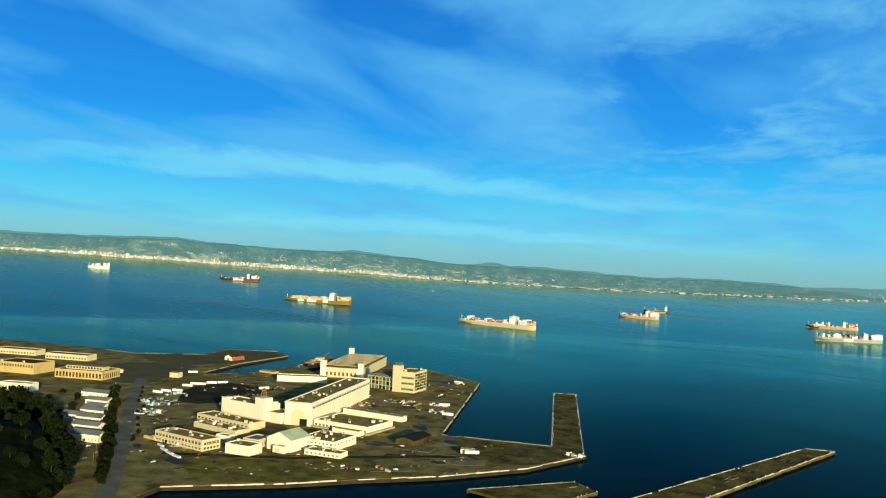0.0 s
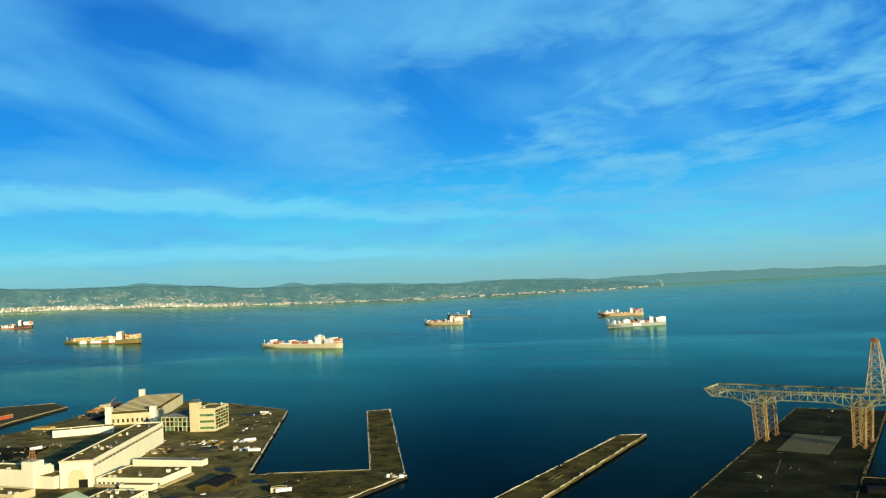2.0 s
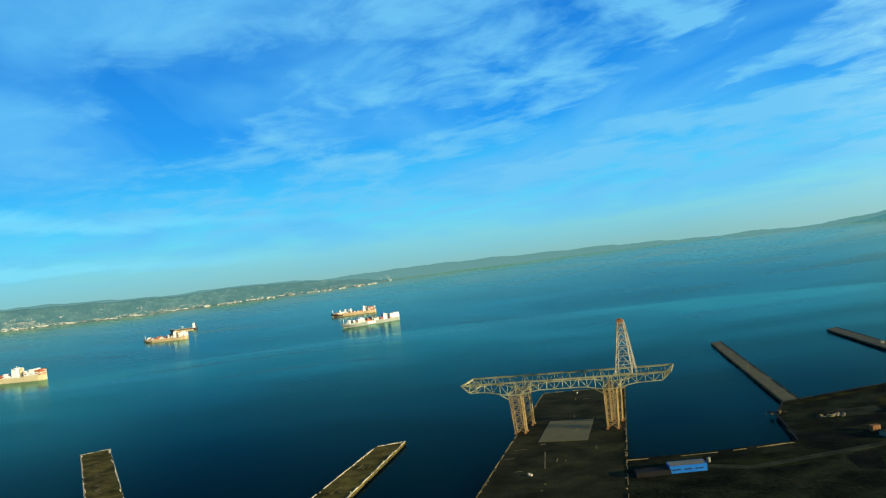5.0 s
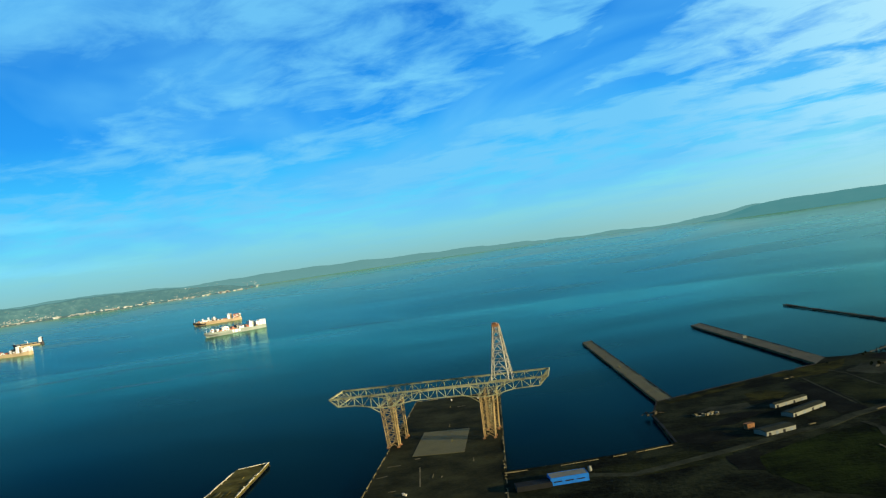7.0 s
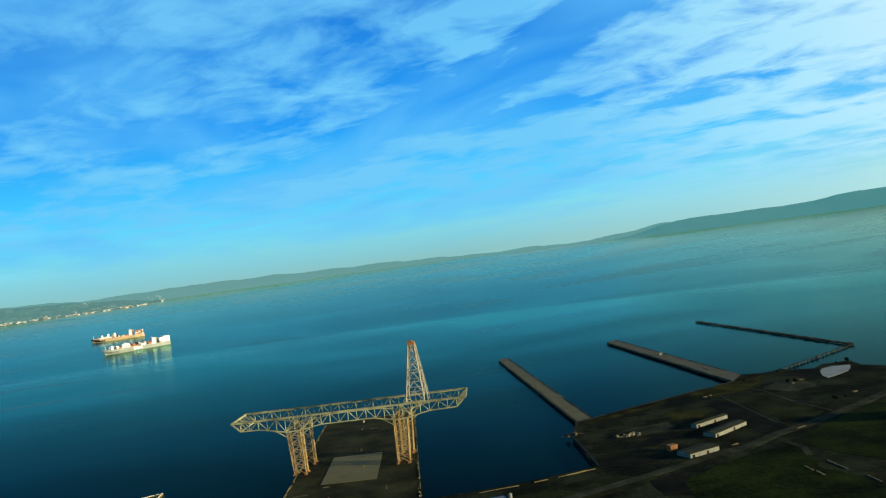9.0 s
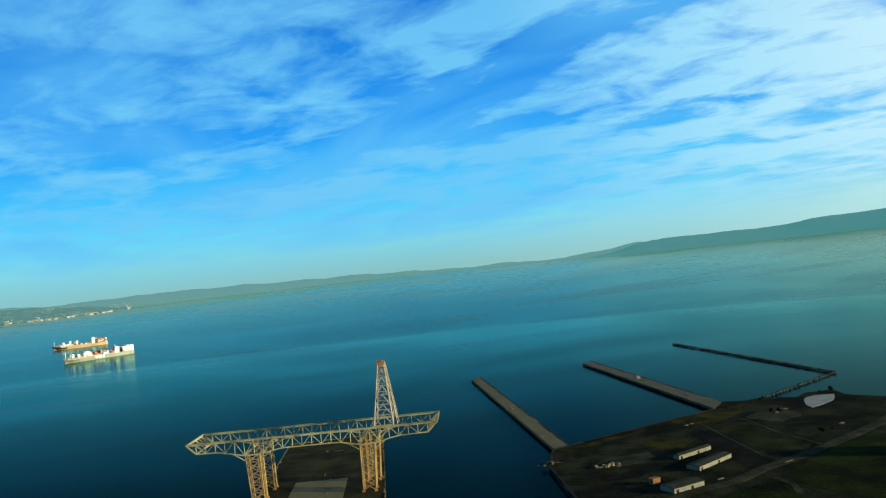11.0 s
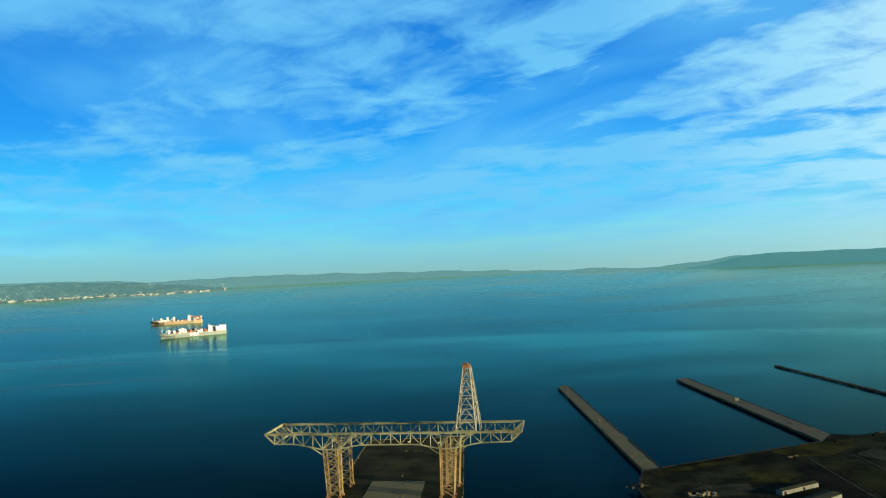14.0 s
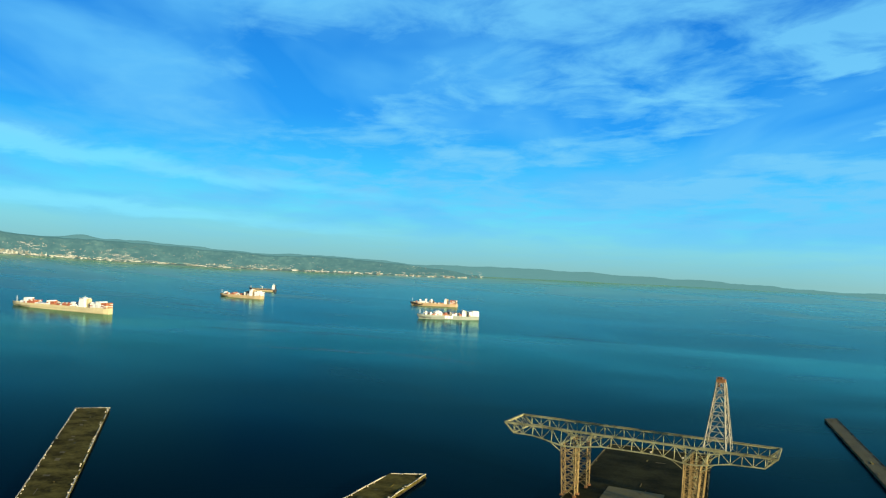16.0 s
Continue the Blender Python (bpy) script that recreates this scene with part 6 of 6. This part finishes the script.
coping("quay_coping", [(-20, 569), (24, 571), (66, 577), (118, 589)], 0.8, M["sand"], 9, "broken white kerb along the quay", 0.8)
coping("quay_coping", [(139, 756), (178, 775), (270, 818), (333, 845)], 1.2, M["dark"], 10, "dark rubble edge of the shore", 0.9)
coping("quay_coping", [(120, 595), (123, 699), (139, 756)], 2.2, M["dark"], 12, "collapsed dark timber bulkhead", 1.0)

# rails in the ground
def rails(a, b, label):
    root = new("crane_rail")
    root.matrix_basis = pose(a[0], a[1], QZ)
    tagged(root, label, "rail", "crane rails")
    d = Vector(b) - Vector(a)
    n = Vector((-d.y, d.x)).normalized()
    for s in (-3.5, 3.5):
        p, q = n * s, d + n * s
        part("rail", Geo().bar((p.x, p.y, 0.15), (q.x, q.y, 0.15), 0.9, 0.35), M["dark"], root)


rails((-601, 150), (-539, 238), "sunken crane rails in the quay")
rails((-523, 249), (-477, 332), "sunken crane rails in the quay")
rails((-477, 335), (-424, 437), "sunken crane rails in the quay")

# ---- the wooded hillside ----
# the hillside's shade is put into the scrub colour, hence near black
M["scrub"] = material("shade_dark_scrub", (0.006, 0.008, 0.002), 0.98, dark=0.4, light=1.9, grain=0.15, patch=0.04, bump=0.8, specular=0.02, sharp=1.7)


def hillside():
    g = Geo()
    nx, ny = 60, 40
    pts = []
    for j in range(ny + 1):
        for i in range(nx + 1):
            x, y0 = -1250 + 760 * i / nx, -340 + 0.0 * i
            edge = float(np.interp(x, (-1250, -1050, -804, -709, -573, -490), (150, 128, 94, 66, 14, -52)))
            y = edge - 420 * (1 - j / ny) ** 1.4
            d = max(0.0, edge - y)
            tall = float(np.interp(x, (-1250, -920, -790, -700), (0.12, 0.22, 0.6, 1.0)))
            side = tall * min(1.0, max(0.0, (-490 - x) / 120), max(0.0, (x + 1250) / 150))
            z = QZ - 0.2 + side * (32 * (1 - math.exp(-(d / 19) ** 1.25)) + 4 * noise.noise((x * 0.02, y * 0.02, 0)) * min(1, d / 30))
            pts.append((x, y, z))
    n = nx + 1
    g.add(pts, [(j * n + i, j * n + i + 1, (j + 1) * n + i + 1, (j + 1) * n + i) for j in range(ny) for i in range(nx)])
    return whole("hillside", g, M["scrub"], "scrub-covered hillside above the yard, darkened for shade", "hill", kind="structure", smooth=True), pts


_, HILL = hillside()


def tree_proto(h, seed, spread=0.42):
    rr = random.Random(seed)
    root = new("tree")
    tagged(root, "dark leafy tree with an uneven crown", "tree", "yard trees")
    g = Geo().tube(0, 0, -0.5, h * 0.55, h * 0.035, h * 0.018, 7)
    tips = []
    for k in range(10):
        a, z = k * 2.4 + rr.random(), h * rr.uniform(0.12, 0.5)
        e = Vector((math.cos(a) * h * spread * 0.6, math.sin(a) * h * spread * 0.6, z + h * rr.uniform(0.08, 0.3)))
        g.bar((0, 0, z), e, h * 0.02)
        tips.append(e)
    tips.append(Vector((0, 0, h * 0.8)))
    part("trunk", g, M["bark"], root)
    g = Geo()
    for i in range(760):
        c = rr.choice(tips)
        d = Vector((rr.gauss(0, 1), rr.gauss(0, 1), rr.gauss(0, 0.8)))
        p = c + d.normalized() * h * 0.21 * rr.random() ** 0.4
        s = h * rr.uniform(0.04, 0.085)
        u = Vector((rr.gauss(0, 1), rr.gauss(0, 1), rr.gauss(0, 1))).normalized()
        v = u.orthogonal().normalized()
        w = u.cross(v)
        g.add([p + v * s, p + w * s * 0.8, p - v * s, p - w * s * 0.8], [(0, 1, 2, 3)])
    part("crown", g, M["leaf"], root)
    return root


TREES = [tree_proto(9, 1), tree_proto(11, 2), tree_proto(8, 3, 0.5)]
trng = random.Random(77)
spots = []
for i in range(64):
    k = i / 63
    spots.append((-566 - 420 * k + trng.uniform(-3, 3), 38 + 207 * k + trng.uniform(-3, 3), QZ, trng.uniform(0.8, 1.35)))
for i in range(44):
    k = i / 43
    x = -620 - 330 * k
    spots.append((x + trng.uniform(-4, 4), float(np.interp(x, (-1050, -804, -709, -573), (128, 94, 66, 14))) - trng.uniform(1, 15), QZ + 3, trng.uniform(1.7, 2.5)))
for i in range(10):
    spots.append((-690 - 330 * i / 10 + trng.uniform(-5, 5), 121 + 168 * i / 10 + trng.uniform(-4, 4) + 8, QZ, trng.uniform(0.4, 0.7)))
for i in range(330):
    x, y, z = trng.choice(HILL)
    if -1150 < x < -520 and z > QZ + 1 and y > -120:
        spots.append((x + trng.uniform(-6, 6), y + trng.uniform(-5, 5), z - 1.2, trng.uniform(0.7, 1.6)))
for x, y in ((-990, 182), (-940, 172), (-899, 131), (-859, 115), (-828, 97), (-773, 79), (-960, 152), (-879, 145)):
    spots.append((x + trng.uniform(-6, 6), y + trng.uniform(-6, 6), QZ, trng.uniform(0.8, 1.2)))
for x, y in ((371, 700), (378, 704), (365, 695), (377, 798), (382, 794), (374, 804), (489, 865), (476, 866), (461, 866), (397, 866), (390, 862), (343, 833)):
    spots.append((x + trng.uniform(-3, 3), y + trng.uniform(-3, 3), QZ, trng.uniform(0.25, 0.5)))
spots = [p for p in spots if on_land(p[0], p[1])]
for k, (x, y, z, s) in enumerate(spots):
    m4 = pose(x, y, z, 0, 0, trng.uniform(0, 360)) @ Matrix.Scale(s, 4)
    if k < 3:
        TREES[k].matrix_basis = m4
    else:
        copy_thing(TREES[k % 3], m4).scale = (s, s, s)

# ---- vehicles, trailers, boxes and scrap ----
def wheel(parent, x, y, r):
    g = Geo()
    n = 12
    pts = [(x + r * math.cos(i * math.tau / n), y + s, r + r * math.sin(i * math.tau / n)) for s in (-0.11, 0.11) for i in range(n)]
    g.add(pts, [tuple(range(n)), tuple(range(n, 2 * n))[::-1]] + [(i, n + i, n + (i + 1) % n, (i + 1) % n) for i in range(n)])
    w = part("wheel", g, M["dark"], parent)
    part("rim", Geo().box(x - r * 0.5, x + r * 0.5, y - 0.13, y + 0.13, r * 0.5, r * 1.5), M["roofgrey"], w)


def car_proto(mat, label, seed, length=4.5):
    root = new("car")
    tagged(root, label, "car", "parked cars")
    L, W = length, 1.8
    prof = [(0, 0.35), (0, 0.85), (0.25, 0.95), (1.2, 1.0), (1.8, 1.45), (3.4, 1.47), (4.1, 1.0), (4.45, 0.9), (4.5, 0.4)]
    prof = [(u * L / 4.5, z) for u, z in prof]
    n = len(prof)
    g = Geo().add([(u, s * (W / 2 - (0.14 if z > 1.2 else 0)), z) for s in (-1, 1) for u, z in prof], [tuple(range(n)), tuple(range(n, 2 * n))[::-1]] + [(i, n + i, n + (i + 1) % n, (i + 1) % n) for i in range(n)])
    part("body", g, mat, root)
    part("windscreen", Geo().box(1.35 * L / 4.5, 3.75 * L / 4.5, -W / 2 + 0.03, W / 2 - 0.03, 1.08, 1.36), M["glass"], root)
    for x in (0.85, L - 0.9):
        for y in (-W / 2 + 0.05, W / 2 - 0.05):
            wheel(root, x, y, 0.33)
    for y in (-0.6, 0.6):
        part("headlight", Geo().box(-0.04, 0.05, y - 0.18, y + 0.18, 0.62, 0.78), M["whitepaint"], root)
    return root


def trailer_proto(L, H, mat, label):
    root = new("box_trailer")
    tagged(root, label, "trailer", "parked trailers")
    part("body", Geo().box(0, L, -1.25, 1.25, 1.0, 1.0 + H), mat, root)
    part("rear_door", Geo().box(L, L + 0.06, -1.1, 1.1, 1.1, 0.9 + H), mat, root)
    part("chassis", Geo().box(0.3, L - 0.3, -0.8, 0.8, 0.75, 1.0), M["dark"], root)
    for x in (L - 1.2, L - 2.4):
        for y in (-1.05, 1.05):
            wheel(root, x, y, 0.5)
    part("landing_leg", Geo().box(2.2, 2.5, -0.9, -0.6, 0, 0.8).box(2.2, 2.5, 0.6, 0.9, 0, 0.8), M["dark"], root)
    return root


CARS = [car_proto(M["whitepaint"], "white parked car on bare ground", 1), car_proto(M["roofgrey"], "silver-grey parked car on bare ground", 2), car_proto(M["dark"], "black parked car on bare ground", 3)]
crng = random.Random(21)
car_spots = [(-651, 112), (-654, 108), (-648, 115), (-697, 86), (-651, 60), (-606, 100), (-662, 160), (-654, 143), (-720, 464), (-734, 449), (-787, 510), (-774, 537), (-719, 512), (-462, 339),
             (-489, 223), (-466, 256), (-514, 178), (-575, 142), (-615, 200), (-691, 551), (-645, 508), (-860, 331), (-871, 347), (-882, 363), (-933, 389), (-533, 328), (-563, 309), (-635, 310), (-645, 326), (-1043, 351), (-1010, 132), (-1030, 117), (-1081, 184), (-1111, 174)]
for k, (x, y) in enumerate(car_spots):
    m4 = pose(x, y, QZ + 0.15, 0, 0, crng.choice((28, -62, 118)) + crng.uniform(-12, 12))
    if k < 3:
        CARS[k].matrix_basis = m4
    else:
        copy_thing(CARS[k % 3 if k % 5 else 0], m4)
TR = trailer_proto(14, 2.9, M["whitepaint"], "white box trailer parked in a row")
trailer_spots = [(-951, 280, 24), (-950, 307, 30), (-982, 339, 40), (-986, 362, 45), (-988, 380, 60), (-983, 395, 70), (-992, 357, 40), (-909, 415, 75), (-955, 294, 24), (-1099, 414, 60), (-824, 300, 75), (-631, 493, 20), (-680, 538, 50), (-821, 721, 10), (-470, 355, 50)]
for k, (x, y, a) in enumerate(trailer_spots):
    m4 = pose(x, y, QZ + 0.15, 0, 0, a)
    if k == 0:
        TR.matrix_basis = m4
    else:
        copy_thing(TR, m4)
LOW = trailer_proto(12, 1.5, M["whitepaint"], "low white trailer parked end to end")
for k, (x, y, a) in enumerate(((-664, 137, -8), (-647, 131, -6), (-631, 128, -4), (-616, 126, 0))):
    m4 = pose(x, y, QZ + 0.15, 0, 0, a)
    if k == 0:
        LOW.matrix_basis = m4
    else:
        copy_thing(LOW, m4)
OR = trailer_proto(15, 2.9, M["yellow"], "ochre steel box trailer standing by the offices")
OR.matrix_basis = pose(-699, 141, QZ + 0.15, 0, 0, 10)
copy_thing(OR, pose(-695, 147, QZ + 0.15, 0, 0, 12))


def scrap_heap(x, y, r, n, mats, seed, label, hmax=3.0):
    """Loose plates, boxes and beams lying over one another; each lies on the ground or the heap."""
    root = new("scrap_heap")
    root.matrix_basis = pose(x, y, QZ)
    tagged(root, label, "scrap", "scrap heaps")
    rr = random.Random(seed)
    for i in range(n):
        a, d = rr.uniform(0, math.tau), r * rr.random() ** 0.6
        cx, cy = d * math.cos(a), d * math.sin(a) * 0.7
        z = rr.uniform(0, hmax) * (1 - d / r)
        m4 = pose(cx, cy, z, rr.uniform(-12, 12), rr.uniform(-14, 14), rr.uniform(0, 180))
        kind = rr.random()
        if kind < 0.45:
            w, dd, hh = rr.uniform(1.5, 5), rr.uniform(1.2, 3), rr.uniform(0.8, 2.6)
            g = Geo().box(-w / 2, w / 2, -dd / 2, dd / 2, -z - 0.2, hh, m4)
            part("crate", g, rr.choice(mats), root)
        elif kind < 0.75:
            w, dd = rr.uniform(3, 9), rr.uniform(1.5, 4)
            part("plate", Geo().box(-w / 2, w / 2, -dd / 2, dd / 2, 0.05, 0.3, m4), rr.choice(mats), root)
        else:
            w = rr.uniform(4, 12)
            part("beam", Geo().box(-w / 2, w / 2, -0.3, 0.3, 0.05, 0.6, m4), rr.choice(mats), root)
    return root


WT = [M["dull"], M["whitepaint"], M["teal"], M["teal"], M["roofgrey"]]
scrap_heap(-880, 254, 34, 46, WT, 1, "white and teal scrap pieces piled on the lot")
scrap_heap(-829, 212, 26, 34, WT, 2, "white and teal scrap pieces piled on the lot")
scrap_heap(-925, 299, 20, 22, WT, 3, "white scrap sheets piled on the lot")
scrap_heap(-666, 154, 18, 22, [M["teal"], M["whitepaint"], M["dark"], M["concrete"]], 4, "tangled pale scrap beside the offices")
scrap_heap(-684, 541, 14, 12, [M["whitepaint"], M["cream"], M["concrete"]], 5, "white rubble heap on bare earth", 1.5)
scrap_heap(-649, 505, 17, 16, [M["whitepaint"], M["cream"], M["concrete"]], 6, "white rubble heap on bare earth", 1.5)
scrap_heap(-815, 719, 15, 14, [M["whitepaint"], M["cream"], M["concrete"]], 7, "white rubble heap on bare earth", 1.5)
scrap_heap(-739, 605, 9, 9, [M["whitepaint"], M["dark"]], 8, "white rubble heap on bare earth", 1.5)
scrap_heap(-406, 442, 13, 12, [M["whitepaint"], M["redrust"], M["concrete"]], 9, "red and white barriers stacked at the pier's root", 1.0)
scrap_heap(-493, 227, 10, 10, [M["whitepaint"], M["redrust"], M["dark"]], 10, "small heap of boards and drums", 1.0)
scrap_heap(-472, 247, 9, 9, [M["cream"], M["redrust"], M["dark"]], 11, "small heap of boards and drums", 1.2)
scrap_heap(-594, 304, 12, 12, [M["roofgrey"], M["dark"], M["cream"]], 12, "dark machine parts beside the workshop", 2)
scrap_heap(-725, 516, 30, 30, [M["cream"], M["concrete"], M["roof"], M["roof"], M["whitepaint"]], 13, "broken slabs of a razed workshop", 1.2)
scrap_heap(-745, 459, 26, 24, [M["cream"], M["concrete"], M["roof"], M["dark"]], 14, "broken slabs of a razed workshop", 1.2)
scrap_heap(166, 676, 12, 22, [M["sand"], M["mud"], M["dull"]], 15, "pale rubble heap near the shore", 0.9)
scrap_heap(124, 707, 10, 12, [M["wood"], M["wood"], M["dark"]], 16, "driftwood and rubble at the waterside", 1.0)

# razed workshop floors
for k, (x, y, w, d, a) in enumerate(((-756, 461, 60, 46, 28), (-742, 511, 70, 30, 28), (-533, 316, 40, 22, 22), (-614, 268, 30, 20, 20), (-472, 235, 40, 12, 58))):
    whole("floor_slab", Geo().box(0, w, 0, d, -0.3, 0.34), M["roof"] if k % 2 else M["sand"], "cracked floor slab of a demolished workshop", "slab", "floor slabs", at=pose(x, y, QZ, 0, 0, a))

# rust-red barge at the finger quay
bg = thing("work_barge", -1143, 705, 1.0, -26, "rust-red work barge with deckhouse moored at the quay", "barge")
g, _ = hull_mesh(96, 22, 5, 2.0, 2.0)
part("hull", g, M["rust"], bg)
part("deckhouse", Geo().box(-10, 8, -5, 5, 5, 9).box(-10.4, 8.4, -5.4, 5.4, 9, 9.5), M["cream"], bg)
part("crane_boom", Geo().bar((12, 0, 5), (12, 0, 10), 1.5).bar((12, 0, 9), (38, 0, 15), 0.9), M["rust"], bg)
for i in range(4):
    part("deck_crate", Geo().box(-38 + 7 * i, -33 + 7 * i, -4, 3, 5, 7 + i % 2), M["yellow"] if i % 2 else M["rust"], bg)

# ---- the dark yard across the dock ----
M["shedroof"] = material("dim_grey_roof", (0.034, 0.036, 0.022), 0.95, dark=0.7, light=1.25, grain=0.5, patch=0.08, specular=0.04)
def shed(b, L, fh, D, h, label, seed, wall="dull"):
    f = radians(fh)
    root = thing("storage_shed", b[0] - L * math.sin(f), b[1] - L * math.cos(f), QZ, fh, label, "shed", "storage sheds")
    part("wall", block(L, D, h, 0.0), M[wall], root)
    gable_ends(root, L, D, h, 0.9, M[wall], "x")
    gable(root, L, D, h, 0.9, M["shedroof"], along="x", over=0.3)
    for i in range(4):
        x = 2 + i * (L - 5) / 3.4
        part("door", Geo().box(x, x + 2.4, -0.12, 0.05, 0, 2.4), M["roofgrey"] if i % 2 else M["dark"], root)
    return root


shed((261, 687), 41, 61, 6, 3.2, "long low white storage shed", 1)
shed((264, 654), 46, 55, 12, 3.2, "long white storage shed with a dim grey roof", 2)
shed((214, 590), 29, 68, 15, 3.4, "long low white storage shed", 3)
whole("orange_box", Geo().box(0, 7, 0, 5, 0, 4.4).box(-0.2, 7.2, -0.2, 5.2, 4.4, 4.7).box(2, 4, -0.1, 0.05, 0, 2.4), M["rust"], "small rust-orange steel hut", "hut", at=pose(181, 606, QZ, 0, 0, 20))

bl = building("blue_store", (40, 523), 28, 84, 14, 5.6, "bright blue metal store beside the quay", "bluepaint", roof="dull", parapet=0.1, seed=50, category="shed")
for i in range(3):
    part("dark_slot", Geo().box(2 + 8.5 * i, 8 + 8.5 * i, -0.08, 0.05, 2.2, 3.0), M["dark"], bl)
wt = thing("water_tank", 43, 541, QZ, 60, "white upright tank on a frame", "tank")
part("tank", Geo().tube(0, 0, 1.8, 5.0, 1.5, 1.5, 14).tube(0, 0, 5.0, 5.7, 1.5, 0.4, 14), M["dull"], wt)
part("frame", Geo().bar((-2, -2, 0), (-1.5, -1.5, 2.2), 0.3).bar((2, -2, 0), (1.5, -1.5, 2.2), 0.3).bar((2, 2, 0), (1.5, 1.5, 2.2), 0.3).bar((-2, 2, 0), (-1.5, 1.5, 2.2), 0.3), M["dark"], wt)
# black block added where the blue store's shadow lies
building("dark_store", (13, 518), 26, 84, 12, 3.6, "low black block standing in for the shade beside the blue store", "dark", roof="dark", parapet=0.1, seed=51, category="shed")
hq = building("old_headquarters", (414, 597), 40, 92, 16, 13, "white two-storey house with chimneys, walls dulled for shade", "dull", wins=[("front", 1.6, 2, 3.4, 7), ("front", 7, 2, 3.4, 7), ("left", 2, 1.8, 3.4, 4), ("left", 7.2, 1.8, 3.4, 4)], seed=52, parapet=0.8, clutter=3)
for x in (6, 18, 30):
    part("chimney", Geo().box(x, x + 2, 6, 8, 13, 17.5).box(x - 0.2, x + 2.2, 5.8, 8.2, 17.5, 18), M["concrete"], hq)

# lamp posts
def lamp_post(seed):
    root = new("lamp_post")
    tagged(root, "tall grey lamp post with a single arm", "lamp", "lamp posts")
    part("pole", Geo().tube(0, 0, -0.3, 11, 0.16, 0.09, 8), M["roofgrey"], root)
    part("arm", Geo().bar((0, 0, 10.9), (2.2, 0, 11.4), 0.12), M["roofgrey"], root)
    part("lantern", Geo().box(1.9, 2.9, -0.16, 0.16, 11.25, 11.5), M["whitepaint"], root)
    return root


LP = lamp_post(1)
posts = [(-626 - 36 * i, 58 + 18.5 * i, 30) for i in range(11)] + [(-1038, 453, 10), (-1092, 398, 10)]
for k, (x, y, a) in enumerate(posts):
    m4 = pose(x, y, QZ + 0.1, 0, 0, a)
    if k == 0:
        LP.matrix_basis = m4
    else:
        copy_thing(LP, m4)

# markings and dust lines on the crane pier
for k, (x, y, w, d, a) in enumerate(((-87, 562, 1.2, 58, 4), (-120, 633, 12, 2.0, 5), (-97, 649, 5, 3, 5), (-45, 618, 1.0, 14, 2), (-126, 601, 10, 1.6, 20), (-64, 868, 9, 2, 0), (-111, 557, 6, 1.6, 8))):
    whole("paint_mark", Geo().box(0, w, 0, d, -0.1, 0.07), M["sand"], "faded pale line worn on the asphalt", "marking", "pier markings", at=pose(x, y, QZ, 0, 0, a))
for x, y in ((-40, 902), (-72, 912), (-96, 542), (-98, 545)):
    whole("bollard_block", Geo().tube(0, 0, 0, 1.1, 1.0, 0.8, 10).tube(0, 0, 1.1, 1.5, 1.3, 1.2, 10), M["pale"], "stout pale mooring bollard on the pier", "bollard", "mooring bollards", at=pose(x, y, QZ))
for k, (f, w, d) in enumerate(((0.2, 0.7, 16), (0.33, 5, 5), (0.46, 4, 9), (0.53, 4, 6), (0.66, 4, 7), (0.70, 3, 5), (0.84, 3, 6), (0.9, 4, 4))):
    x, y = -425 - 215 * f, 449 + 315 * f
    whole("paint_mark", Geo().box(-w / 2, w / 2, 0, d, -0.1, 0.07), M["sand"], "worn pale patch on the finger pier's deck", "marking", "pier markings", at=pose(x, y, QZ, 0, 0, 34))
